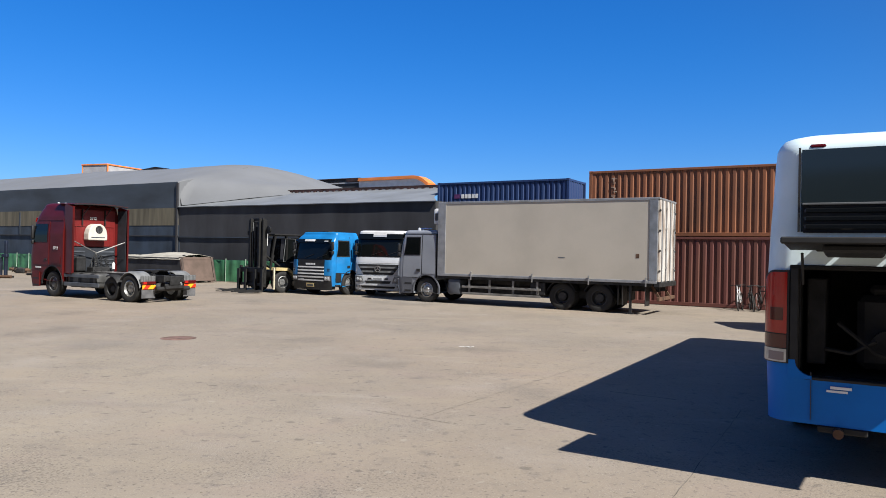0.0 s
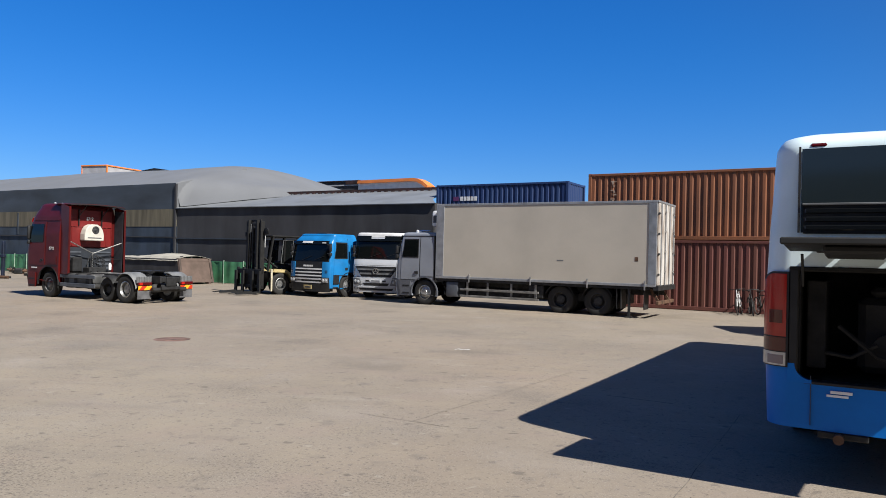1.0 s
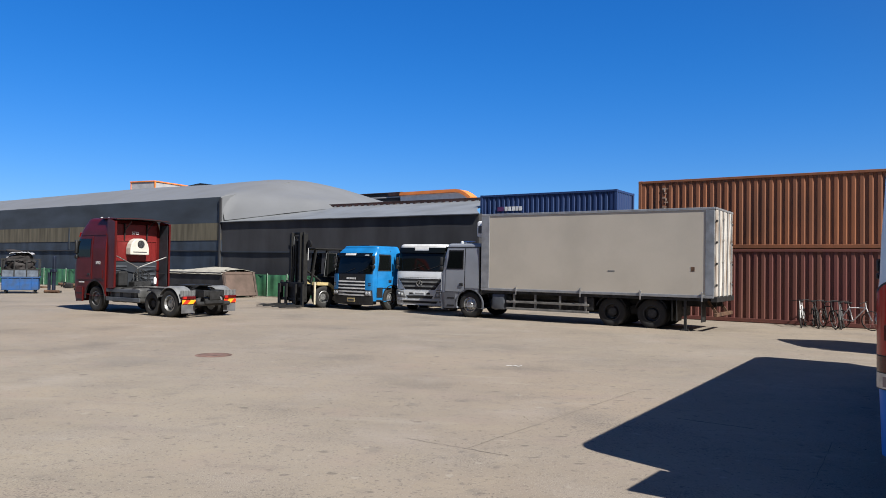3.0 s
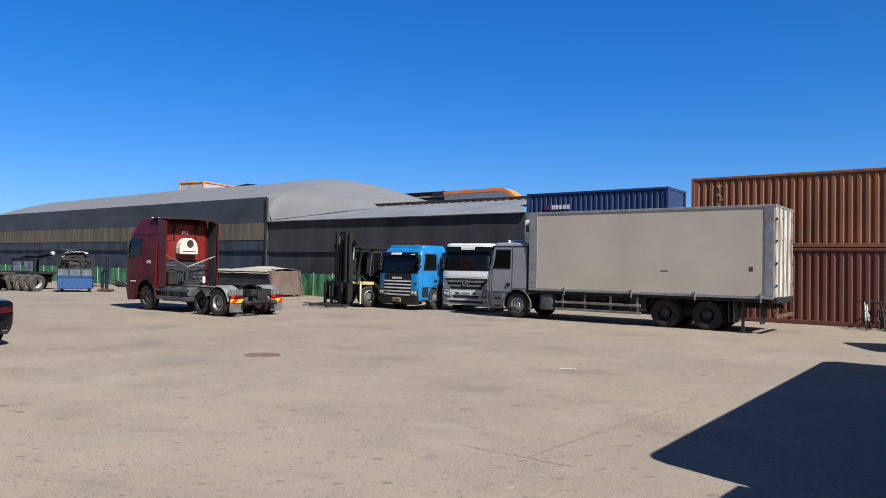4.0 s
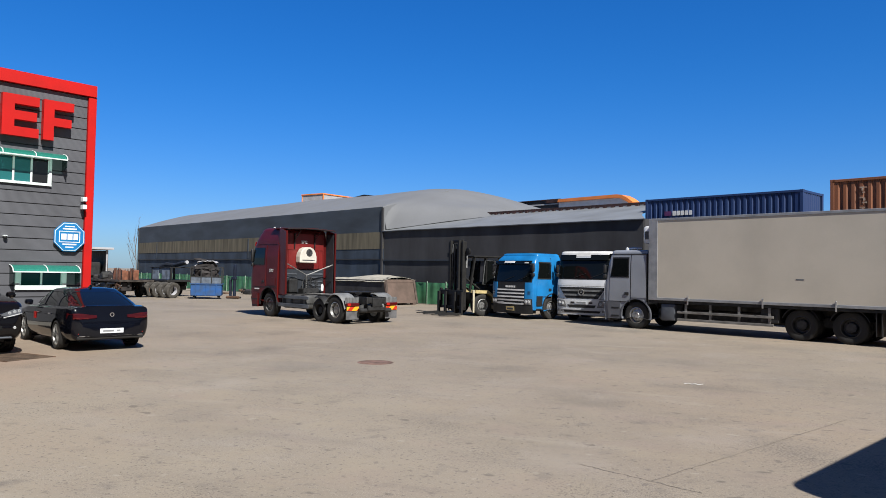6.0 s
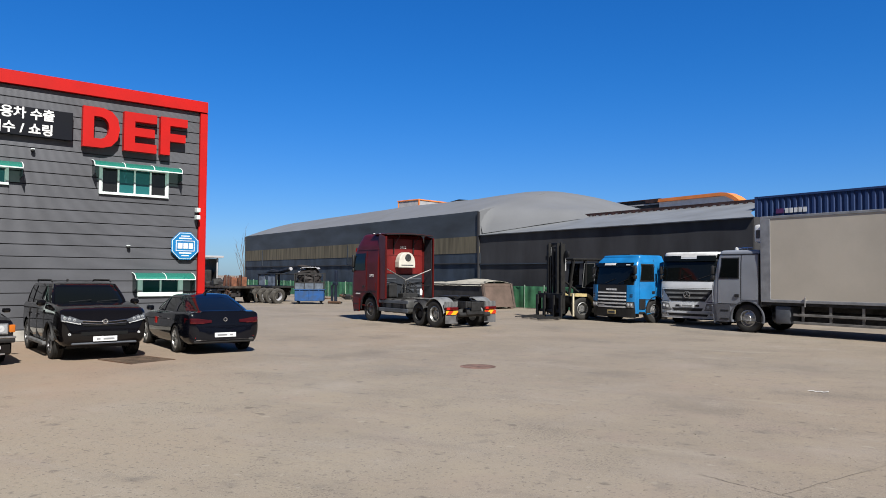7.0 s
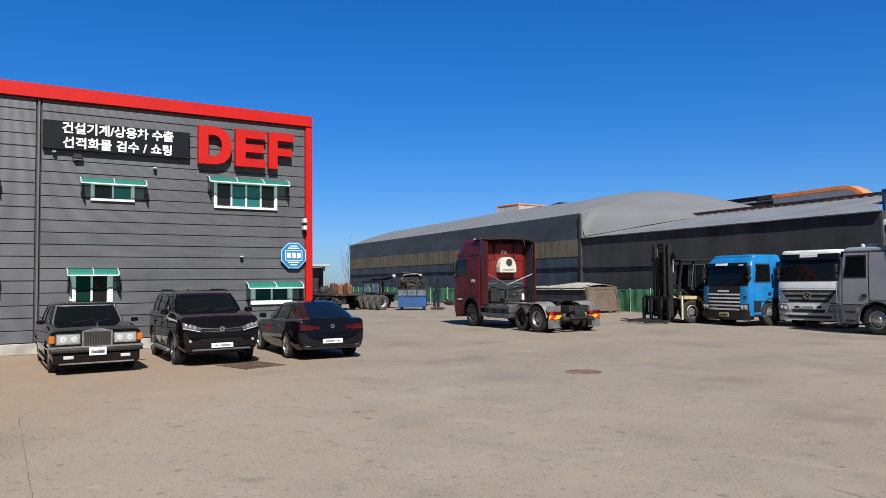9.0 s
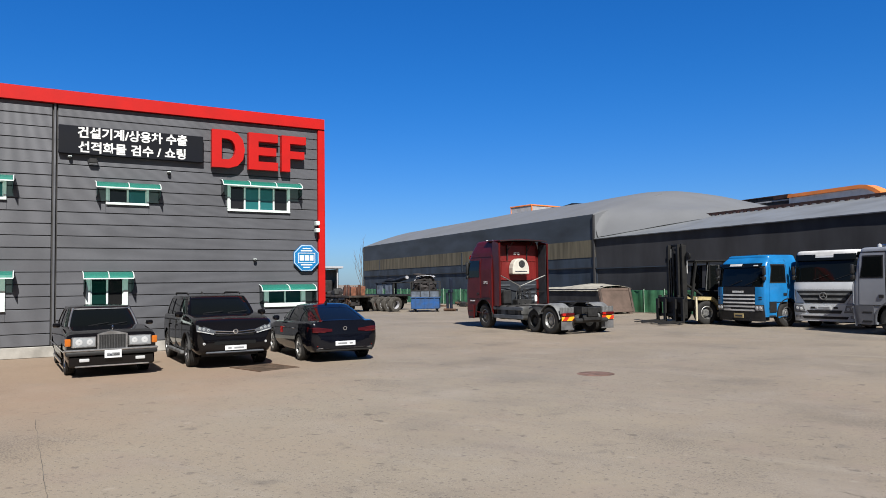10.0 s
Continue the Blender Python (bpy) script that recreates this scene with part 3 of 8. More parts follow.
# ---- green fence ----
fence = thing("fence", along((-14.3, 44.4), 0), "green mesh site fence with pale posts", "fence")
_me = None
for i in range(34):
    x = 2.5 - i * 1.62
    if _me is None:
        grid = [[(lerp(0.03, 1.59, a / 10), 0.03 * math.sin(a * 1.3) * (1 if b else 0.4), 0.05 + b * 0.32) for a in range(11)] for b in range(5)]
        o = part("panel", sheet(BM(), grid, 0.012), M["green"], fence, m=pose(x, 0, 0), smooth=True)
        _me = o.data
        q = part("post", cyl(BM(), (0, -0.03, 0), (0, -0.03, 1.42), 0.028, 8), mat("pale_green_post", (0.2555, 0.365, 0.2774), 0.6), fence, m=pose(x, 0, 0))
        _pm = q.data
        r = part("rail", box(BM(), 0, 1.6, -0.02, 0.0, 1.3, 1.34), M["green"], fence, m=pose(x, 0, 0))
        _rm = r.data
    else:
        same_part("panel", _me, fence, pose(x, 0.04 * math.sin(i * 2.1), 0, 0, 0, 0))
        same_part("post", _pm, fence, pose(x, 0, 0, 0, 1.5 * math.sin(i * 1.7), 0))
        same_part("rail", _rm, fence, pose(x, 0, 0))


# ---- office building with the red sign ----
FAC = Vector((-21.17, 12.665, 0))
M["clad"] = mat("grey_ribbed_cladding", (0.093, 0.096, 0.108), 0.5, 0.15, 0.10, 0.8, 14, 0.05)
M["core"] = mat("dark_wall_core", (0.0365, 0.035, 0.0343), 0.9)
M["footing"] = mat("concrete_footing", (0.3504, 0.3358, 0.3066), 0.9, 0, 0.15, 2, 30, 0.3)
M["pvc"] = mat("white_window_frame", (0.66, 0.735, 0.715), 0.4, 0, 0.04, 3, 40, 0.0)
M["teal"] = glass("teal_polycarbonate", (0.0365, 0.2774, 0.219), 0.55, 0.2, clear=0.62)
M["pane"] = glass("teal_window_pane", (0.0182, 0.1241, 0.1278), 0.0, 0.04)
# awning side sheets, near black: the shade there is put into the colour
M["smoked"] = glass("shade_dark_side_sheet", (0.010, 0.022, 0.022), 0.12, 0.15)
M["panegreen"] = glass("dark_green_pane", (0.006, 0.030, 0.024), 0.0, 0.05)
M["panedark"] = glass("dark_window_pane", (0.0146, 0.0146, 0.0146), 0.0, 0.04)


def ribbed(m, per=0.028):
    """Fine horizontal ribs in the relief of the cladding."""
    nt = m.node_tree
    w = nt.nodes.new("ShaderNodeTexWave")
    w.wave_type, w.bands_direction = "BANDS", "Z"
    w.inputs["Scale"].default_value, w.inputs["Distortion"].default_value = 0.314 / per, 0.0
    nt.links.new(nt.nodes["Texture Coordinate"].outputs["Object"], w.inputs["Vector"])
    bp = nt.nodes["Bump"]
    bp.inputs["Strength"].default_value, bp.inputs["Distance"].default_value = 0.35, 0.006
    nt.links.new(w.outputs["Fac"], bp.inputs["Height"])


ribbed(M["clad"])
office = thing("office_building", pose(FAC.x, FAC.y, 0, 0, 0, 66.3), "two-storey office clad in grey ribbed panels with red trim", "building")
# local x = along the facade, away from the yard's entrance; y = into the building (front at y = 0)
S0, S1, TOP = -14.0, 9.29, 7.60
WINS = [(6.03, 8.09, 4.34, 5.20), (2.50, 3.69, 4.40, 4.93), (1.99, 3.12, 0.95, 2.27), (7.21, 8.61, 1.24, 1.83), (-1.25, 0.0, 4.42, 4.98), (-1.3, 0.0, 1.32, 2.3)]


def minus(rects, w):
    out = []
    for a, b, c, d in rects:
        x0, x1, z0, z1 = w
        if x1 <= a or x0 >= b or z1 <= c or z0 >= d:
            out.append((a, b, c, d))
            continue
        if x0 > a:
            out.append((a, x0, c, d))
        if x1 < b:
            out.append((x1, b, c, d))
        lo, hi = max(a, x0), min(b, x1)
        if z0 > c:
            out.append((lo, hi, c, z0))
        if z1 < d:
            out.append((lo, hi, z1, d))
    return out


def panelled(x0, x1, z0, z1):
    rects = [(x0, x1, z0, z1)]
    for w in WINS:
        rects = minus(rects, w)
    return [r for r in rects if r[1] - r[0] > 0.01 and r[3] - r[2] > 0.01]


bm = BM()
for a, b, c, d in panelled(S0, S1 - 0.02, 0.3, TOP - 0.05):
    box(bm, a, b, 0.05, 0.25, c, d)
part("wall", bm, M["core"], office)
part("footing", box(BM(), S0, S1 - 0.01, -0.04, 0.26, 0, 0.31, 0.015), M["footing"], office, "concrete footing")
part("side_wall", box(BM(), S1 - 0.25, S1 - 0.02, 0.26, 12, 0, TOP - 0.05), M["clad"], office)
part("side_wall", box(BM(), S0, S0 + 0.2, 0.26, 12, 0, TOP - 0.05), M["clad"], office)
part("back_wall", box(BM(), S0 + 0.2, S1 - 0.25, 11.8, 12, 0, TOP - 0.05), M["clad"], office)
part("roof", box(BM(), S0 + 0.2, S1 - 0.25, 0.26, 11.8, TOP - 0.4, TOP - 0.3), M["core"], office)
part("inner_wall", box(BM(), S0 + 0.3, S1 - 0.3, 3.0, 3.1, 0.1, TOP - 0.5), M["core"], office)
part("inner_floor", box(BM(), S0 + 0.3, S1 - 0.3, 0.3, 3.0, 3.3, 3.5), M["core"], office)
# seam and panels
part("seam_cover", box(BM(), 1.135, 1.195, -0.03, 0.04, 0.33, 7.25, 0.01), M["clad"], office)
# fascia and corner strip
part("fascia", prism(BM(), [(S0, 7.25), (S1, 7.25), (S1, TOP), (S0, TOP + 0.11)], -0.12, 0.2, "y"), M["signred"], office, "red roof fascia")
part("corner_trim", box(BM(), 9.07, S1 + 0.02, -0.08, 0.24, 0.0, 7.245, 0.012), M["signred"], office, "red corner trim")


def window(x0, x1, z0, z1, panes, awning, hang=0.13, side=0.30, edge=0.075):
    """White framed sliding window with a teal awning on a white bent frame."""
    w = thing("window", pose(0, 0, 0), "white framed window with teal awning", "window")
    w.parent = office
    del w["category"]
    n = len(panes)
    t, low = edge, edge * 0.92
    for a, b, c, d in ((x0, x1, z0, z0 + low), (x0, x1, z1 - 0.07, z1), (x0, x0 + t, z0 + low, z1 - 0.07), (x1 - t, x1, z0 + low, z1 - 0.07)):
        part("window_frame", box(BM(), a, b, -0.05, 0.12, c, d, 0.008), M["pvc"], w)
    part("window_sill", box(BM(), x0, x1, -0.075, -0.052, z0 - 0.012, z0 + 0.02, 0.006), M["pvc"], w)
    st = (x1 - x0 - 2 * t) / n
    for i, mm in enumerate(panes):
        a = x0 + t + i * st
        part("pane", box(BM(), a, a + st, 0.02, 0.035, z0 + low, z1 - 0.07), mm, w)
        part("sash", box(BM(), a - 0.025 if i else a, a + 0.03, -0.02, 0.018, z0 + low, z1 - 0.07, 0.004), M["pvc"], w)
        part("sash", box(BM(), a + st - 0.025, a + st, -0.01, 0.018, z0 + low, z1 - 0.07, 0.004), M["pvc"], w)
    a0, a1 = awning
    top = z1 + hang
    out, drop = 0.40, 0.20
    prof = [(-0.02, top), (-out * 0.55, top - drop * 0.18), (-out * 0.9, top - drop * 0.55), (-out, top - drop)]
    k = max(2, round((a1 - a0) / 0.9))
    for i in range(k):
        s0, s1 = a0 + (a1 - a0) * i / k + 0.02, a0 + (a1 - a0) * (i + 1) / k - 0.02
        part("awning_sheet", sheet(BM(), [[(x, y, z) for y, z in prof] for x in (s0, s1)], 0.006), M["teal"], w, "teal polycarbonate sheet", smooth=True)
    for i in range(k + 1):
        x = a0 + (a1 - a0) * i / k
        part("awning_rib", tube(BM(), [(x, y, z + 0.008) for y, z in prof], 0.014, 6), M["pvc"], w)
    part("awning_rail", box(BM(), a0, a1, -out - 0.012, -out + 0.012, top - drop - 0.015, top - drop + 0.018), M["pvc"], w)
    for x in (a0 + 0.02, a1 - 0.02):
        part("awning_side", prism(BM(), [(0.0, top), *[(y, z) for y, z in prof[1:]], (-out, top - drop - side * 0.75), (-0.03, top - drop - side)], x - 0.008, x + 0.008, "x"), M["smoked"], w, "side sheet with the awning's shade painted dark")
    return w


P, D, G = M["pane"], M["panedark"], M["panegreen"]
window(*WINS[0], [D, P, P, D], (5.82, 8.40))
window(*WINS[1], [D, P], (2.22, 3.98))
window(*WINS[2], [G, D], (1.91, 3.24), side=0.42, edge=0.13)
window(*WINS[3], [G, G], (7.05, 8.88), side=0.38, edge=0.13)
window(*WINS[4], [P, P], (-1.5, 0.17))
window(*WINS[5], [P, D], (-1.5, 0.19), side=0.38, edge=0.13)

# signs on the facade
M["signblack"] = mat("black_sign_board", (0.007, 0.008, 0.012), 0.45, 0, 0.1, 2, 40, 0.02, spec=0.2)


def on_face(x, y, z):
    return pose(x, y, z, 90, 0, 0)


sign = thing("sign_board", pose(FAC.x, FAC.y, 0, 0, 0, 66.3) @ pose(1.25, 0, 0), "black sign board with white Korean lettering on the facade", "sign")
part("board", box(BM(), 0, 4.0, -0.17, -0.03, 5.81, 6.63, 0.01), M["signblack"], sign)
words("lettering", "건설기계/상용차 수출", 0.345, M["white"], sign, on_face(2.0, -0.175, 6.425), 0.006, bold=0.010)
words("lettering", "선적화물 검수 / 쇼링", 0.345, M["white"], sign, on_face(2.0, -0.175, 6.0), 0.006, bold=0.010, gap=1.04)
letters = thing("sign_letters", pose(FAC.x, FAC.y, 0, 0, 0, 66.3) @ pose(5.50, 0, 0), "large red raised sign letters on the facade", "sign")
D_ = [(0, 0), (0.55, 0), (0.80, 0.08), (0.97, 0.28), (1.03, 0.6), (0.97, 0.92), (0.80, 1.12), (0.55, 1.2), (0, 1.2)]
DI = [(0.30, 0.27), (0.50, 0.27), (0.62, 0.32), (0.70, 0.44), (0.73, 0.6), (0.70, 0.76), (0.62, 0.88), (0.50, 0.93), (0.30, 0.93)]


def ring_letter(bm, outer, inner, y0, y1, x, z):
    for y, sg in ((y0, 1), (y1, -1)):
        A = [bm.verts.new((x + a, y, z + b)) for a, b in outer]
        B = [bm.verts.new((x + a, y, z + b)) for a, b in inner]
        n = len(A)
        for i in range(n):
            bm.faces.new((A[i], A[(i + 1) % n], B[(i + 1) % n], B[i]))
    vs = list(bm.verts)
    n = len(outer)
    for o in (0, n):
        for i in range(n):
            bm.faces.new((vs[o + i], vs[o + (i + 1) % n], vs[2 * n + o + (i + 1) % n], vs[2 * n + o + i]))
    return bm


part("letter_d", ring_letter(BM(), D_, DI, -0.26, -0.06, 0.0, 5.69), M["signred"], letters)
E_ = [(-0.07, 0), (0.90, 0), (0.90, 0.27), (0.25, 0.27), (0.25, 0.48), (0.84, 0.48), (0.84, 0.74), (0.25, 0.74), (0.25, 0.93), (0.90, 0.93), (0.90, 1.2), (-0.07, 1.2)]
F_ = [(0, 0), (0.29, 0), (0.29, 0.44), (0.78, 0.44), (0.78, 0.69), (0.29, 0.69), (0.29, 0.94), (0.84, 0.94), (0.84, 1.2), (0, 1.2)]
part("letter_e", prism(BM(), [(a + 1.22, b + 5.69) for a, b in E_], -0.26, -0.06), M["signred"], letters)
part("letter_f", prism(BM(), [(a + 2.24, b + 5.69) for a, b in F_], -0.26, -0.06), M["signred"], letters)

octo = thing("octagonal_sign", pose(FAC.x, FAC.y, 0, 0, 0, 66.3) @ pose(8.62, 0, 2.84), "blue octagonal security sign with white bars", "sign")
M["signblue"] = mat("blue_sign", (0.0073, 0.1606, 0.4015), 0.4, 0, 0.05, 3, 40, 0.0)


def octagon(r):
    return [(r / math.cos(math.pi / 8) * math.cos(math.pi / 8 + k * math.pi / 4), r / math.cos(math.pi / 8) * math.sin(math.pi / 8 + k * math.pi / 4)) for k in range(8)]


part("rim", prism(BM(), octagon(0.44), -0.13, -0.10), M["signblue"], octo)
part("border", prism(BM(), octagon(0.418), -0.135, -0.131), M["pvc"], octo)
part("plate", prism(BM(), octagon(0.40), -0.140, -0.136), M["signblue"], octo)
for a, b, c, d in ((-0.30, 0.30, 0.15, 0.17), (-0.30, 0.30, -0.17, -0.15), (-0.30, -0.28, -0.15, 0.15), (0.28, 0.30, -0.15, 0.15), (-0.24, -0.09, -0.09, 0.09), (-0.06, 0.08, -0.09, 0.09), (0.11, 0.24, -0.09, 0.09), (-0.2, 0.2, 0.22, 0.26), (-0.14, 0.14, 0.30, 0.33), (-0.2, 0.2, -0.25, -0.21), (-0.12, 0.12, -0.33, -0.30)):
    part("lettering_bar", box(BM(), a, b, -0.146, -0.141, c, d), M["white"], octo)
part("bracket", box(BM(), -0.1, 0.1, -0.10, -0.002, -0.05, 0.05), M["grey"], octo)

for k, (x, z) in enumerate(((8.98, 4.0), (8.98, 3.76))):
    cam_ = thing("security_camera", pose(FAC.x, FAC.y, 0, 0, 0, 66.3) @ pose(x, 0, z), "small white security camera box on the facade", "camera", "security cameras")
    part("housing", box(BM(), -0.06, 0.06, -0.3, -0.08, -0.06, 0.08, 0.015), M["pvc"], cam_)
    part("arm", box(BM(), -0.02, 0.02, -0.09, 0.0, -0.02, 0.02), M["grey"], cam_)
for x, z in ((4.25, 5.42), (6.9, 2.75), (1.55, 5.70)):
    cam_ = thing("dome_camera", pose(FAC.x, FAC.y, 0, 0, 0, 66.3) @ pose(x, 0, z), "small dark dome camera on the facade", "camera", "dome cameras")
    part("mount", box(BM(), -0.05, 0.05, -0.12, 0.0, 0.02, 0.06, 0.01), M["pvc"], cam_)
    bm = BM()
    bmesh.ops.create_uvsphere(bm, u_segments=12, v_segments=8, radius=0.055, matrix=Matrix.Translation((0, -0.09, 0)))
    part("dome", bm, M["black"], cam_, smooth=True)
fl = thing("flood_light", pose(FAC.x, FAC.y, 0, 0, 0, 66.3) @ pose(2.14, 0, 5.64), "black flood light under the sign board", "lamp")
part("housing", box(BM(), -0.11, 0.11, -0.20, -0.13, -0.07, 0.07, 0.015), M["black"], fl)
part("bracket", box(BM(), -0.135, -0.115, -0.18, 0.0, -0.02, 0.02), M["black"], fl)
part("bracket", box(BM(), 0.115, 0.135, -0.18, 0.0, -0.02, 0.02), M["black"], fl)

# cladding panels, row by row
_rows = 20
_h = (7.25 - 0.33) / _rows
for c0, c1 in ((S0 + 0.02, -6.3), (-6.2, 1.09), (1.24, 9.06)):
    for r in range(_rows):
        for a, b, c, d in panelled(c0, c1, 0.335 + r * _h, 0.335 + (r + 1) * _h - 0.022):
            part("panel", box(BM(), a, b, 0.0, 0.045, c, d, 0.006), M["clad"], office)


# ---- vehicle tools ----
def tyre_mesh(R, w, rim):
    """A road tyre about the y axis, centred, with grooved tread."""
    h = w / 2
    prof = [(rim, -h * 0.82), (rim + 0.03, -h * 0.93), (lerp(rim, R, 0.55), -h), (R - 0.035, -h * 0.95), (R - 0.008, -h * 0.86)]
    for i in range(4):
        a = lerp(-h * 0.8, h * 0.8, (i + 0.25) / 4)
        prof += [(R, a - h * 0.1), (R, a + h * 0.12), (R - 0.012, a + h * 0.14), (R - 0.012, a + h * 0.24)]
    prof += [(R, h * 0.8), (R - 0.008, h * 0.86), (R - 0.035, h * 0.95), (lerp(rim, R, 0.55), h), (rim + 0.03, h * 0.93), (rim, h * 0.82)]
    return lathe(BM(), prof, 36)


def wheel(parent, x, y, R, w, rim, kind="disc", side=1, material=None):
    """A wheel on the ground: hub, tyre and rim. side: +1 faces +y."""
    hub = part("wheel", lathe(BM(), [(0.02, -w * 0.3), (R * 0.22, -w * 0.3), (R * 0.22, w * 0.2), (0.02, w * 0.2)], 16), M["frame"], parent, m=pose(x, y, R, 0, 0, 0 if side > 0 else 180))
    part("tyre", tyre_mesh(R, w, rim), M["tyre"], hub, smooth=True)
    bm = BM()
    h = w / 2
    metal = material or M["alloy"]
    if kind == "deep":
        lathe(bm, [(rim + 0.012, h * 0.84), (rim - 0.015, h * 0.9), (rim - 0.03, h * 0.6), (rim - 0.05, -h * 0.2), (rim * 0.62, -h * 0.3), (rim * 0.58, h * 0.15), (rim * 0.50, h * 0.42), (rim * 0.2, h * 0.46), (0.01, h * 0.46), (0.01, -h * 0.7), (rim, -h * 0.7)], 32)
        for k in range(10):
            a = k * math.tau / 10
            cyl(bm, (rim * 0.5 * math.cos(a), h * 0.1, rim * 0.5 * math.sin(a)), (rim * 0.5 * math.cos(a), h * 0.5, rim * 0.5 * math.sin(a)), 0.018, 6)
    elif kind == "disc":
        lathe(bm, [(rim + 0.012, h * 0.84), (rim - 0.02, h * 0.88), (rim - 0.035, h * 0.5), (rim * 0.86, h * 0.35), (rim * 0.62, h * 0.62), (rim * 0.45, h * 0.66), (rim * 0.35, h * 0.9), (0.01, h * 0.94), (0.01, -h * 0.7), (rim, -h * 0.7)], 32)
        for k in range(10):
            a = k * math.tau / 10
            cyl(bm, (rim * 0.55 * math.cos(a), h * 0.5, rim * 0.55 * math.sin(a)), (rim * 0.55 * math.cos(a), h * 0.76, rim * 0.55 * math.sin(a)), 0.017, 6)
    else:
        lathe(bm, [(rim + 0.01, h * 0.86), (rim - 0.015, h * 0.9), (rim - 0.025, h * 0.3), (rim - 0.03, -h * 0.6), (rim, -h * 0.7)], 32)
        n = 10 if kind == "multi" else 5
        for k in range(n):
            a = k * math.tau / n
            for da in (-0.14, 0.14) if n == 5 else (0,):
                bar(bm, (0.05 * math.cos(a), h * 0.55, 0.05 * math.sin(a)), ((rim - 0.02) * math.cos(a + da), h * 0.72, (rim - 0.02) * math.sin(a + da)), 0.035, 0.04, (0, 1, 0))
        lathe(bm, [(0.01, h * 0.3), (0.07, h * 0.3), (0.065, h * 0.66), (0.01, h * 0.7)], 14)
        lathe(bm, [(0.05, -h * 0.1), (rim * 0.72, -h * 0.1), (rim * 0.72, -h * 0.2), (0.05, -h * 0.2)], 24)
    part("rim", bm, metal, hub, smooth=True)
    return hub


def carve(bm, arches, ymin):
    """Takes wheel arches, circles (x, z, r), out of a fine shell and rounds their edges."""
    for ax, az, r in arches:
        gone = []
        for f in bm.faces:
            c = f.calc_center_median()
            if abs(c.y) > ymin and (c.x - ax) ** 2 + (c.z - az) ** 2 < r * r:
                gone.append(f)
        bmesh.ops.delete(bm, geom=gone, context="FACES")
        for v in bm.verts:
            if v.is_boundary and abs(v.co.y) > ymin - 0.02:
                d = math.hypot(v.co.x - ax, v.co.z - az)
                if 0.5 * r < d < r * 1.3 and v.co.z > az - r * 0.9:
                    k = r / d
                    v.co.x, v.co.z = ax + (v.co.x - ax) * k, az + (v.co.z - az) * k


class CabShape:
    """A truck cab: back at x0, front at front(z), half width w(z), with a rounded front."""

    def __init__(self, x0, fronts, widths, r=0.45, n=4.5):
        self.x0, self.fronts, self.widths, self.r, self.n = x0, fronts, widths, r, n

    def f(self, z):
        return table(self.fronts, z)[0]

    def w(self, z):
        return table(self.widths, z)[0]

    def front(self, y, z, off=0.0):
        q = min(1, abs(y) / self.w(z))
        x = self.f(z) - self.r + self.r * (max(0, 1 - q ** self.n)) ** (1 / self.n)
        return (x + off, y, z)

    def side(self, x, z, sg, off=0.0):
        w = self.w(z)
        edge = self.f(z) - self.r
        if x > edge:
            q = min(1, (x - edge) / self.r)
            w = w * (1 - q ** self.n) ** (1 / self.n)
        return (x, sg * (w + off), z)

    def outline(self, z, inset=0.0):
        w, f = self.w(z) - inset, self.f(z) - inset
        pts = []
        xs = [self.x0 + inset + (f - self.r - self.x0 - inset) * i / 34 for i in range(35)]
        left = [(x, w, z) for x in xs]
        for i in range(1, 24):
            a = math.pi / 2 - math.pi * i / 24
            c, s = math.cos(a), math.sin(a)
            left.append((f - self.r + self.r * abs(c) ** (2 / self.n), w * abs(s) ** (2 / self.n) * (1 if s > 0 else -1), z))
        left += [(x, -w, z) for x in xs[::-1]]
        for i in range(1, 12):
            left.append((self.x0 + inset, lerp(-w, w, i / 12), z))
        return left

    def shell(self, z0, z1, arches=(), step=0.05, crown=0.06, roof_r=0.12):
        bm = BM()
        n = int((z1 - roof_r - z0) / step)
        rings = [self.outline(lerp(z0, z1 - roof_r, i / n)) for i in range(n + 1)]
        for i in range(1, 6):
            a = i / 5 * math.pi / 2
            rings.append([(p[0], p[1], z1 - roof_r + roof_r * math.sin(a)) for p in self.outline(z1 - roof_r, roof_r * (1 - math.cos(a)))])
        loft(bm, rings)
        if arches:
            carve(bm, arches, self.w(z0) * 0.45)
        return bm

    def front_panel(self, y0, y1, z0, z1, off=0.01, thick=0.02, ny=14, nz=5):
        g = [[self.front(lerp(y0, y1, i / ny), lerp(z0, z1, k / nz), off) for i in range(ny + 1)] for k in range(nz + 1)]
        return sheet(BM(), g, thick)

    def side_panel(self, x0, x1, z0, z1, sg, off=0.008, thick=0.015, slant=0.0, nx=8, nz=5):
        g = [[self.side(lerp(x0, x1, i / nx) + (slant * k / nz if i == nx else 0), lerp(z0, z1, k / nz), sg, off) for i in range(nx + 1)] for k in range(nz + 1)]
        return sheet(BM(), g, thick)


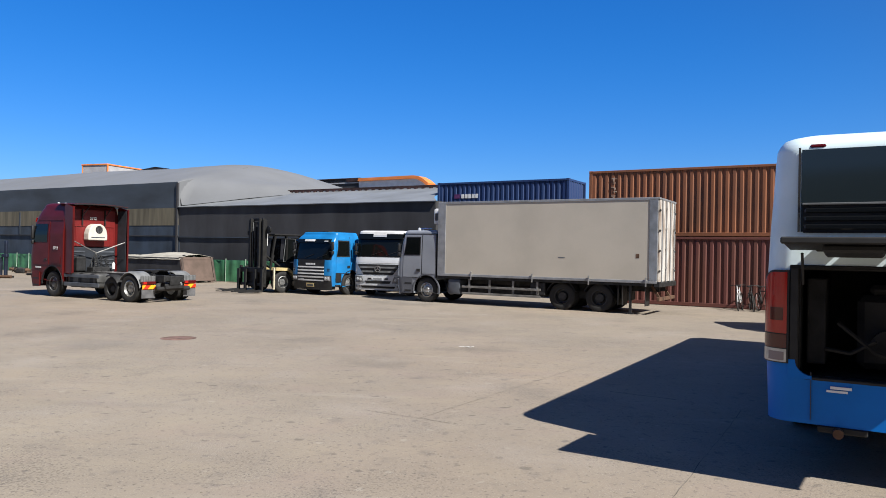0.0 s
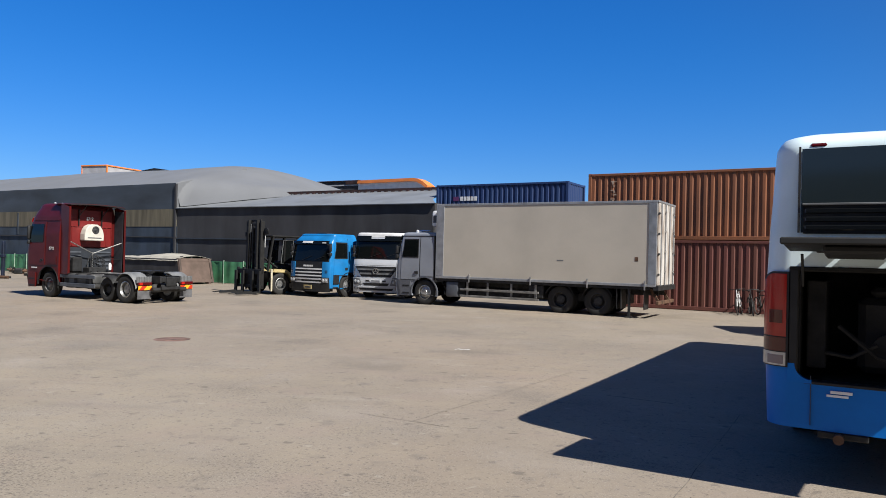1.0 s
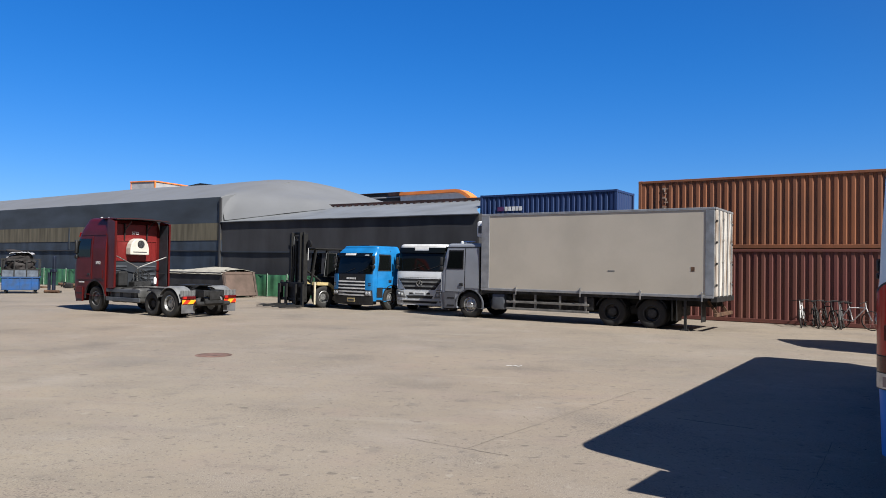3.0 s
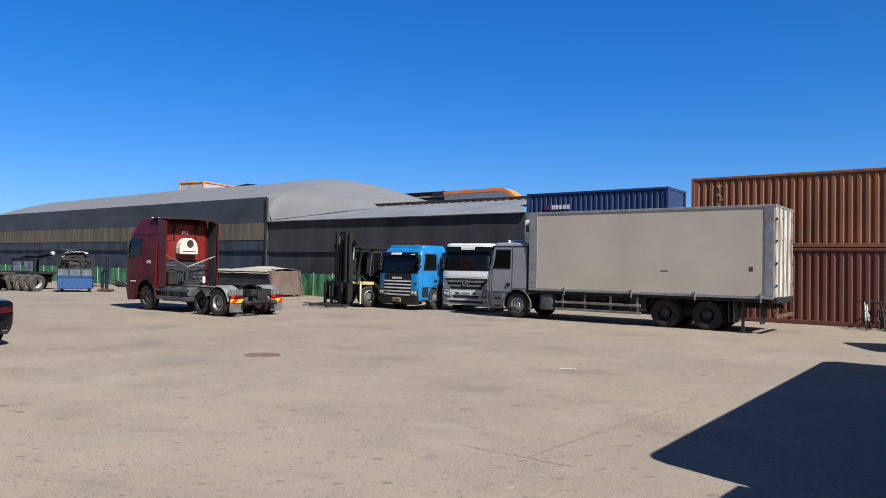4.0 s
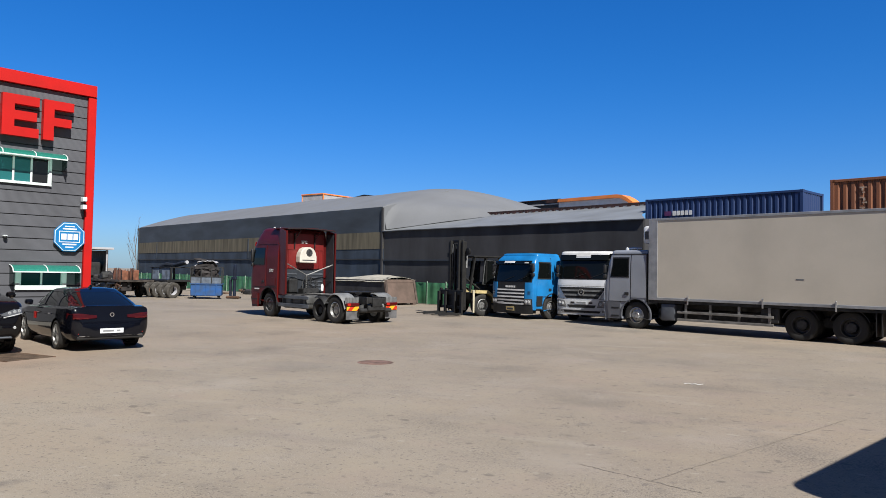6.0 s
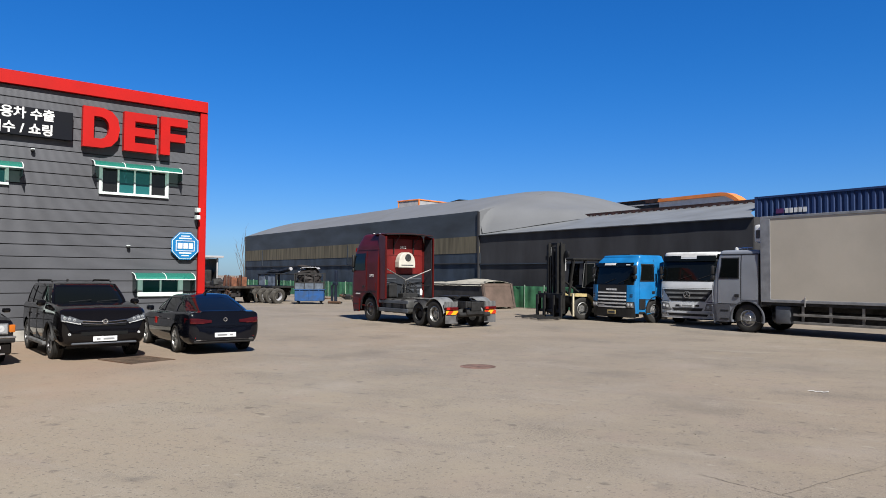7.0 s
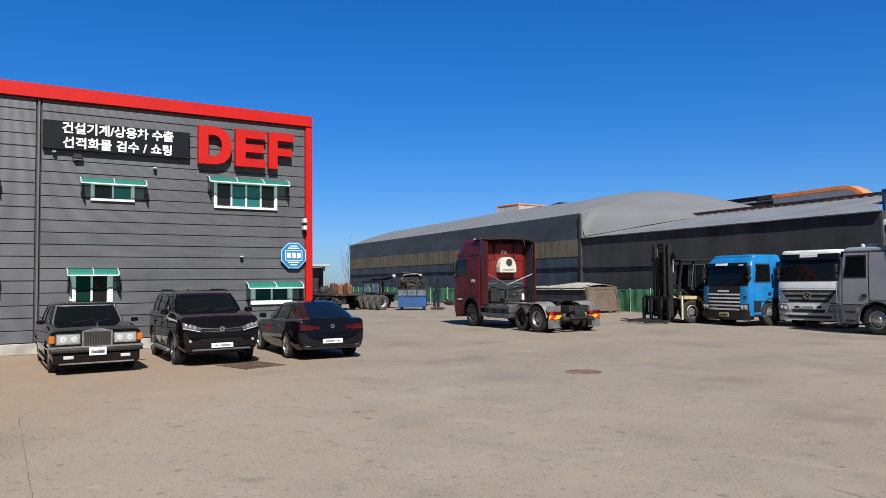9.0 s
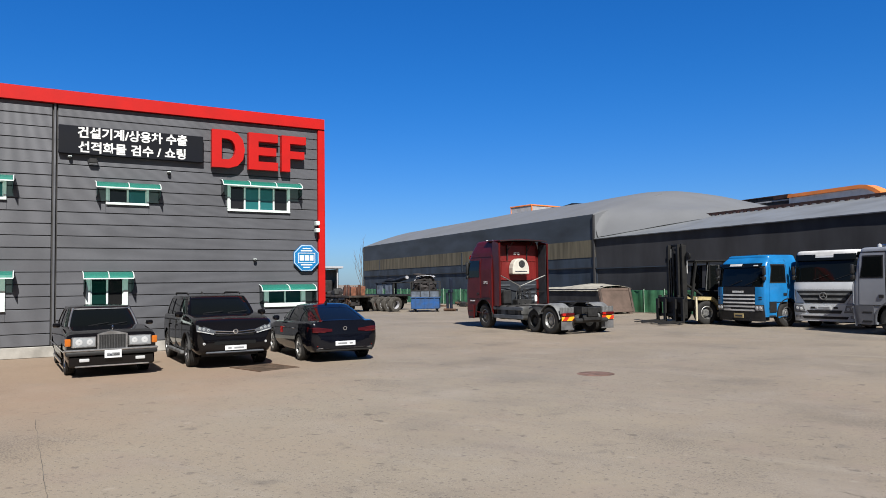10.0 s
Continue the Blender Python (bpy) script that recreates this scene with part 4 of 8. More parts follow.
def mirror(parent, x, y, z, sg, h=0.55, arm=0.22, material=None):
    """Two stacked mirrors on arms beside a cab."""
    o = part("mirror", box(BM(), x - 0.06, x + 0.06, min(y + sg * arm, y + sg * (arm + 0.13)), max(y + sg * arm, y + sg * (arm + 0.13)), z - h / 2, z + h / 2, 0.05, seg=2), material or M["black"], parent, smooth=True)
    part("mirror", box(BM(), x - 0.07, x + 0.07, min(y + sg * arm, y + sg * (arm + 0.12)), max(y + sg * arm, y + sg * (arm + 0.12)), z - h / 2 - 0.20, z - h / 2 - 0.03, 0.04, seg=2), material or M["black"], parent, smooth=True)
    part("mirror_arm", tube(BM(), [(x + 0.05, y - sg * 0.05, z + h * 0.45), (x + 0.03, y + sg * arm, z + h * 0.42), (x, y + sg * (arm + 0.05), z)], 0.018, 6), M["black"], parent)
    bm = BM()
    tube(bm, [(x + 0.05, y - sg * 0.05, z - h * 0.7), (x + 0.03, y + sg * arm, z - h * 0.72), (x, y + sg * (arm + 0.05), z - h * 0.5)], 0.018, 6)
    part("mirror_arm", bm, M["black"], parent)
    return o


def bars(parent, rows, material, face="x"):
    """Short plain bars in place of small writing. rows: (a0, a1, z0, z1, offset)."""
    for a0, a1, z0, z1, o in rows:
        if face == "x":
            part("lettering_bar", box(BM(), o - 0.004, o + 0.004, a0, a1, z0, z1), material, parent)
        else:
            part("lettering_bar", box(BM(), a0, a1, o - 0.004, o + 0.004, z0, z1), material, parent)


def chevron_mat():
    """Slanted red and amber bands of a rear marker plate."""
    m = bpy.data.materials.new("chevron_plate")
    m.use_nodes = True
    nt = m.node_tree
    tc, w = nt.nodes.new("ShaderNodeTexCoord"), nt.nodes.new("ShaderNodeTexWave")
    w.wave_type, w.bands_direction = "BANDS", "DIAGONAL"
    w.inputs["Scale"].default_value, w.inputs["Distortion"].default_value = 1.45, 0
    r = nt.nodes.new("ShaderNodeValToRGB")
    r.color_ramp.interpolation = "CONSTANT"
    r.color_ramp.elements[0].color, r.color_ramp.elements[1].color = (0.45, 0.03, 0.01, 1), (0.80, 0.38, 0.02, 1)
    r.color_ramp.elements[1].position = 0.45
    nt.links.new(tc.outputs["Object"], w.inputs["Vector"])
    nt.links.new(w.outputs["Fac"], r.inputs[0])
    nt.links.new(r.outputs[0], nt.nodes["Principled BSDF"].inputs["Base Color"])
    nt.nodes["Principled BSDF"].inputs["Roughness"].default_value = 0.4
    return m


M["chevron"] = chevron_mat()
M["mudguard"] = mat("dusty_grey_mudguard", (0.146, 0.1496, 0.1533), 0.6, 0, 0.2, 3, 40, 0.1)
M["skirt"] = mat("blue_grey_side_guard", (0.075, 0.083, 0.098), 0.5, 0.1, 0.15, 3, 50, 0.05)
M["tank"] = mat("brushed_tank", (0.10, 0.10, 0.098), 0.5, 0.4, 0.2, 3, 50, 0.1)
M["lining"] = mat("slate_fairing_lining", (0.024, 0.028, 0.036), 0.6, 0, 0.2, 3, 50, 0.05)
M["flap"] = mat("dusty_mud_flap", (0.10, 0.10, 0.105), 0.7, 0, 0.2, 4, 40, 0.1)
M["hub"] = mat("dusty_steel_hub", (0.1606, 0.1606, 0.1606), 0.55, 0.5, 0.3, 9, 60, 0.1)
M["cool"] = mat("cream_cooler", (0.527, 0.5015, 0.442), 0.5, 0, 0.08, 3, 50, 0.03)
# brighter copy of the cab red, with the sunlight on this wall painted in
M["backwall"] = mat("sunlit_red_back_wall", (0.1533, 0.0109, 0.0102), 0.45, 0, 0.10, 2, 60, 0.03)


def tractor(m):
    T = thing("tractor_unit", m, "red three-axle tractor unit with high roof cab, its colour darkened for shade, driving off", "truck")
    S = CabShape(3.05, [(0.35, 5.22), (0.9, 5.36), (1.7, 5.38), (2.6, 5.26), (3.1, 5.08), (3.45, 4.86), (3.72, 4.5)], [(0.35, 1.22), (1.2, 1.24), (2.5, 1.235), (3.2, 1.17), (3.72, 1.05)], 0.5)
    part("cab", S.shell(0.62, 3.72, [(3.72, 0.55, 0.66)], roof_r=0.2), M["red"], T, smooth=True)
    part("bumper", S.front_panel(-1.15, 1.15, 0.36, 0.80, 0.02, 0.06), M["red"], T, smooth=True)
    part("grille", S.front_panel(-0.75, 0.75, 1.0, 1.55, 0.012, 0.03), M["black"], T)
    part("windscreen", S.front_panel(-1.08, 1.08, 2.05, 2.92, 0.008, 0.015), M["glass"], T, smooth=True)
    part("sun_visor", S.front_panel(-1.1, 1.1, 2.98, 3.14, 0.12, 0.02), M["redlens"], T)
    for sg in (1, -1):
        part("door", S.side_panel(3.95, 4.98, 1.25, 2.98, sg, 0.006, 0.02), M["red"], T, smooth=True)
        part("side_window", S.side_panel(4.05, 5.02, 2.16, 2.88, sg, 0.022, 0.01, slant=-0.12), M["glass"], T)
        part("door_handle", box(BM(), 4.05, 4.22, min(sg * 1.25, sg * 1.28), max(sg * 1.25, sg * 1.28), 1.42, 1.50, 0.01), M["black"], T)
        part("body_seam", S.side_panel(3.1, 4.98, 1.24, 1.262, sg, 0.009, 0.012), M["frame"], T)
        part("body_seam", S.side_panel(3.1, 4.98, 3.02, 3.07, sg, 0.010, 0.02), M["red"], T)
        part("locker_door", S.side_panel(3.2, 3.75, 1.32, 1.62, sg, 0.008, 0.012), M["red"], T)
        part("step_panel", S.side_panel(4.52, 5.0, 0.38, 0.95, sg, 0.012, 0.05), M["red"], T)
        for z in (0.42, 0.68):
            part("step", box(BM(), 4.56, 4.95, min(sg * 1.12, sg * 1.27), max(sg * 1.12, sg * 1.27), z, z + 0.05), M["black"], T)
        g = [[(3.72 + 0.665 * math.cos(a), sg * (1.19 + 0.06 * k), 0.55 + 0.665 * math.sin(a)) for k in (0, 1)] for a in [radians(-5 + 190 * i / 22) for i in range(23)]]
        part("wheel_arch", sheet(BM(), g, 0.025), M["black"], T, smooth=True)
        # tall side fairing behind the cab
        rim = ((3.06, 3.62), (2.95, 3.66), (2.72, 3.61), (2.5, 3.55), (2.45, 3.5))
        g = [[(x, sg * (1.165 + 0.07 * (3.06 - x) / 0.61), lerp(0.95, z, k / 6)) for x, z in rim] for k in range(7)]
        part("side_fairing", sheet(BM(), g, 0.03), M["red"], T)
        part("fairing_lining", box(BM(), 2.5, 3.03, sg * 1.155 - 0.008, sg * 1.155 + 0.008, 1.0, 3.5), M["lining"], T)
        part("fairing_edge", box(BM(), 2.42, 2.46, *sorted((sg * 1.17, sg * 1.245)), 0.97, 3.56, 0.015), M["red"], T)
        part("fairing_stay", tube(BM(), [(2.6, sg * 1.15, 1.5), (3.05, sg * 0.98, 1.5)], 0.015, 6), M["black"], T)
        if sg < 0:
            part("side_air_intake", box(BM(), 3.25, 3.75, sg * 1.13 - 0.05, sg * 1.13 + 0.05, 3.20, 3.46, 0.03), M["grey"], T)
        mirror(T, 5.02, sg * 1.14, 2.55, sg, 0.55, 0.07)
        part("headlamp", S.front_panel(sg * 0.80 if sg > 0 else -1.12, sg * 1.12 if sg > 0 else -0.80, 0.82, 1.06, 0.012, 0.02), M["lens"], T)
        words("fleet_number", "5712", 0.16, M["palewhite"], T, pose(3.50, sg * 1.262, 1.92, 90, 0, 180 if sg > 0 else 0), 0.003, bold=0.004)
        bars(T, [(4.42, 4.80, 1.12, 1.17, sg * 1.262)], M["palewhite"], "y")
    # inner wheel houses and underside
    part("cab_floor", box(BM(), 3.1, 5.1, -1.0, 1.0, 0.85, 1.22), M["frame"], T)
    # back wall of the cab
    part("back_wall", box(BM(), 3.0, 3.06, -1.0, 1.0, 2.0, 3.5, 0.02), M["backwall"], T, "red cab back wall, painted lighter as if sunlit")
    part("back_wall_lower", box(BM(), 2.99, 3.055, -1.02, 1.02, 1.0, 1.98, 0.02), mat("slate_back_panel", (0.0204, 0.0248, 0.0328), 0.6, 0, 0.15, 3, 50, 0.1), T, "slate ribbed lower panel")
    for z in (1.12, 1.28, 1.44, 1.60, 1.76):
        for y0, y1 in ((-0.95, -0.36), (0.36, 0.95)):
            part("rib", box(BM(), 2.965, 2.992, y0, y1, z, z + 0.07, 0.01), M["skirt"], T)
    for y in (-0.5, 0.5):
        part("rib", box(BM(), 2.93, 2.998, y - 0.018, y + 0.018, 2.85, 3.5, 0.008), M["frame"], T)
    for y in (-0.96, 0.96, -0.75, 0.75):
        part("rib", box(BM(), 2.975, 2.999, y - 0.02, y + 0.02, 2.05, 2.8, 0.008), M["backwall"], T)
    part("rib", box(BM(), 2.975, 2.999, -0.98, 0.98, 2.80, 2.84, 0.008), M["backwall"], T)
    words("fleet_number", "5712", 0.15, M["white"], T, pose(2.965, 0.02, 3.14, 90, 0, -90), 0.003, bold=0.004)
    # roof deflector
    g = [[(lerp(2.44, 3.6, i / 8), lerp(-1.19, 1.19, k / 12), 3.63 + 0.07 * math.cos((k / 12 - 0.5) * 2.6) + 0.03 * i / 8) for k in range(13)] for i in range(9)]
    part("roof_deflector", sheet(BM(), g, 0.03), M["red"], T, smooth=True)
    part("deflector_lip", tube(BM(), [(p[0], p[1], p[2] - 0.02) for p in g[0]], 0.022, 6), M["black"], T)
    for y in (-0.5, 0.5):
        part("deflector_stay", bar(BM(), (2.5, y, 3.62), (2.98, y, 3.2), 0.022), M["black"], T)
    for y in (0.45, 0.75, -0.75):
        part("roof_beacon", lathe(BM(), [(0.01, 0), (0.06, 0), (0.05, 0.1), (0.01, 0.12)], 12, "z", (4.15, y, 3.66)), M["lens"], T, smooth=True)
    part("horn", tube(BM(), [(4.4, -0.9, 3.62), (4.4, -0.9, 3.76), (4.75, -0.95, 3.78)], 0.03, 8), M["chrome"], T)
    # parking cooler on the back wall
    c = part("cooler", prism(BM(), [(-0.42, 0), (0.42, 0), (0.42, 0.26), (0.37, 0.44), (0.27, 0.59), (0.12, 0.66), (-0.12, 0.66), (-0.27, 0.59), (-0.37, 0.44), (-0.42, 0.26)], 2.66, 2.995, "x"), M["cool"], T, "cream parking cooler", m=pose(0, 0, 2.26))
    bmod = c.modifiers.new("soft", "BEVEL")
    bmod.width, bmod.segments = 0.04, 3
    part("fan", lathe(BM(), [(0.01, 2.645), (0.15, 2.645), (0.16, 2.66), (0.15, 2.68), (0.01, 2.68)], 24, "x", (0, -0.04, 0.43)), M["black"], c)
    for k in range(3):
        part("fan_ring", lathe(BM(), [(0.04 + 0.04 * k, 2.638), (0.048 + 0.04 * k, 2.638), (0.048 + 0.04 * k, 2.646), (0.04 + 0.04 * k, 2.646)], 24, "x", (0, -0.04, 0.43)), M["grey"], c)
    part("lettering_bar", box(BM(), 2.652, 2.659, -0.30, 0.30, 0.10, 0.135), M["ink"], c)
    # air lines and their crossed stays
    for a, b in (((2.5, 1.12, 2.2), (2.75, 0, 1.75)), ((2.5, -1.12, 2.2), (2.75, 0, 1.75))):
        part("line_stay", tube(BM(), [a, b], 0.022, 6), M["alloy"], T)
    part("line_post", tube(BM(), [(2.75, 0.03, 1.8), (2.72, 0.02, 0.95)], 0.03, 8), M["alloy"], T)
    for y, ln in ((0.15, 0.5), (-0.12, 0.55), (-0.4, 0.5)):
        pts = [(2.55 + 0.06 * math.cos(k * 0.9) + 0.1 * k / 40, y + 0.06 * math.sin(k * 0.9), 1.05 + ln * k / 40) for k in range(41)]
        pts.append((2.74, 0.03, 1.72))
        part("air_line", tube(BM(), pts, 0.014, 5), M["black"], T)
    for y in (0.3, 0.05, -0.25):
        part("air_line", tube(BM(), [(2.74, y * 0.2, 1.7), (2.6, y, 1.5), (2.5, y * 1.3, 1.15), (2.2, y, 0.98)], 0.016, 6), M["black"], T)
    part("bottle", lathe(BM(), [(0.01, 0), (0.055, 0), (0.06, 0.2), (0.03, 0.26), (0.01, 0.28)], 12, "z", (2.7, -0.75, 1.1)), M["white"], T, smooth=True)
    part("valve_block", box(BM(), 2.35, 2.8, -0.35, 0.4, 0.98, 1.2, 0.03), M["frame"], T)
    part("exhaust_stack", box(BM(), 2.7, 2.95, 0.45, 0.85, 1.0, 1.6, 0.05), M["frame"], T)
    # frame, fifth wheel
    for y in (-0.42, 0.42):
        part("frame_rail", box(BM(), -0.95, 5.6, y - 0.04, y + 0.04, 0.74, 1.0, 0.01), M["frame"], T)
    for x in (-0.9, -0.2, 0.9, 1.7, 2.4, 3.2, 4.0):
        part("cross_member", box(BM(), x - 0.06, x + 0.06, -0.38, 0.38, 0.78, 0.96, 0.01), M["frame"], T)
    part("deck_plate", box(BM(), 1.0, 3.4, -0.4, 0.4, 0.99, 1.01), M["alloy"], T)
    fw = [(0.62, 0.45), (-0.1, 0.5), (-0.52, 0.34), (-0.5, 0.22), (0.05, 0.06), (0.05, -0.06), (-0.5, -0.22), (-0.52, -0.34), (-0.1, -0.5), (0.62, -0.45)]
    part("fifth_wheel", prism(BM(), [(a + 0.15, b) for a, b in fw], 1.12, 1.17, "z"), M["frame"], T, "greasy fifth wheel coupling plate")
    for y in (-0.36, 0.36):
        part("fifth_wheel_stand", prism(BM(), [(-0.3, 1.0), (0.55, 1.0), (0.3, 1.12), (0.0, 1.12)], y - 0.05, y + 0.05, "y"), M["frame"], T)
    part("axle", cyl(BM(), (0, -0.9, 0.5), (0, 0.9, 0.5), 0.1), M["frame"], T)
    part("axle", cyl(BM(), (1.12, -0.9, 0.45), (1.12, 0.9, 0.45), 0.08), M["frame"], T)
    part("axle", cyl(BM(), (4.65, -0.9, 0.5), (4.65, 0.9, 0.5), 0.07), M["frame"], T)
    bm = BM()
    bmesh.ops.create_uvsphere(bm, u_segments=16, v_segments=10, radius=0.24, matrix=Matrix.Translation((0, 0, 0.52)))
    part("differential", bm, M["frame"], T, smooth=True)
    part("air_tank", cyl(BM(), (-0.75, -0.3, 0.6), (-0.75, 0.35, 0.6), 0.13), M["frame"], T)
    part("hitch", box(BM(), -1.02, -0.92, -0.22, 0.22, 0.62, 0.98, 0.03), M["frame"], T)
    part("tail_beam", box(BM(), -1.0, -0.9, -0.42, 0.42, 0.5, 0.62, 0.015), M["frame"], T)
    part("tail_tube", cyl(BM(), (-0.86, -0.75, 0.5), (-0.86, 0.75, 0.5), 0.08), M["frame"], T)
    # wheels
    for sg in (1, -1):
        wheel(T, 0, sg * 1.08, 0.5, 0.3, 0.29, "deep", sg)
        wheel(T, 0, sg * 0.74, 0.5, 0.3, 0.29, "deep", sg)
        wheel(T, 1.12, sg * 1.01, 0.44, 0.28, 0.26, "deep", sg, M["frame"])
        wheel(T, 4.65, sg * 1.04, 0.5, 0.3, 0.29, "disc", sg, M["hub"])
        for x, R, a0, a1, w_, z_ in ((0, 0.62, 28, 172, 0.66, 0.5), (1.12, 0.53, 70, 150, 0.36, 0.44)):
            g = []
            for i in range(22):
                a = radians(lerp(a0, a1, i / 21))
                g.append([(x + R * math.cos(a), sg * (0.92 if x == 0 else 1.05) + w_ * (k / 16 - 0.5), z_ + R * math.sin(a) - (0.05 if k in (0, 16) else 0.012 * (k % 2))) for k in range(17)])
            part("mudguard", sheet(BM(), g, 0.02), M["mudguard"] if x == 0 else M["frame"], T, "dusty grey ribbed mudguard" if x == 0 else "black mudguard", smooth=True)
        # rear face of the mudguard, lamps, chevrons, flap
        y0, y1 = sorted((sg * 0.62, sg * 1.24))
        rear = part("rear_panel", box(BM(), -0.68, -0.62, y0, y1, 0.74, 0.98, 0.02), M["mudguard"], T)
        for k in range(9):
            part("stripe", box(BM(), -0.70, -0.682, lerp(y0, y1, (k + 0.3) / 9), lerp(y0, y1, (k + 0.65) / 9), 0.80, 0.99, 0.006), M["grey"], T)
        part("tail_lamp", box(BM(), -0.74, -0.66, y0 + 0.02, y1 - 0.02, 0.67, 0.78, 0.015), M["taillamp"], T, "red tail lamp")
        part("tail_lamp_lens", box(BM(), -0.745, -0.735, y1 - 0.2, y1 - 0.06, 0.68, 0.77), M["redlens"], T)
        part("marker_plate", box(BM(), -0.73, -0.715, y0 + 0.03, y1 - 0.03, 0.50, 0.645), M["chevron"], T, "red and amber chevron plate")
        part("mud_flap", box(BM(), -0.70, -0.685, y0 + 0.02, y1 - 0.02, 0.17, 0.50, 0.004), M["flap"], T, "dusty grey mud flap")
        # tanks and side guards
        z0 = 0.42
        part("fuel_tank", box(BM(), 2.0, 3.85, *sorted((sg * 0.5, sg * 1.12)), z0, 0.98, 0.12, seg=3), M["tank"], T, "dusty alloy fuel tank", smooth=True)
        for x in (2.3, 3.0, 3.55):
            part("tank_strap", box(BM(), x, x + 0.05, *sorted((sg * 0.49, sg * 1.13)), z0 - 0.01, 0.99, 0.12, seg=3), M["frame"], T, smooth=True)
        for z, h in ((0.46, 0.15), (0.80, 0.13)):
            part("side_guard", box(BM(), 1.8, 3.96, *sorted((sg * 1.15, sg * 1.19)), z, z + h, 0.012), M["skirt"], T, "blue-grey side guard board")
        for x in (2.0, 3.8):
            part("guard_bracket", box(BM(), x, x + 0.05, *sorted((sg * 0.46, sg * 1.15)), 0.6, 0.66), M["frame"], T)
            part("guard_bracket", box(BM(), x, x + 0.05, *sorted((sg * 1.13, sg * 1.15)), 0.46, 0.9), M["frame"], T)
    # everything that belongs to the cab sits forward on the long frame
    cab_kinds = ("cab", "bumper", "grille", "windscreen", "sun_visor", "door", "side_window", "door_handle", "body_seam", "locker_door", "step_panel", "step", "wheel_arch",
                 "side_fairing", "fairing_lining", "fairing_edge", "fairing_stay", "side_air_intake", "mirror", "mirror_arm", "headlamp", "fleet_number", "lettering_bar",
                 "cab_floor", "back_wall", "back_wall_lower", "rib", "roof_deflector", "deflector_lip", "deflector_stay", "roof_beacon", "horn", "cooler", "line_stay",
                 "line_post", "air_line", "bottle", "valve_block", "exhaust_stack")
    for ob in T.children:
        if ob.name.split(".")[0] in cab_kinds:
            ob.location.x += 0.93
    return T


tractor(pose(-11.66, 28.62, 0, 0, 0, 154))


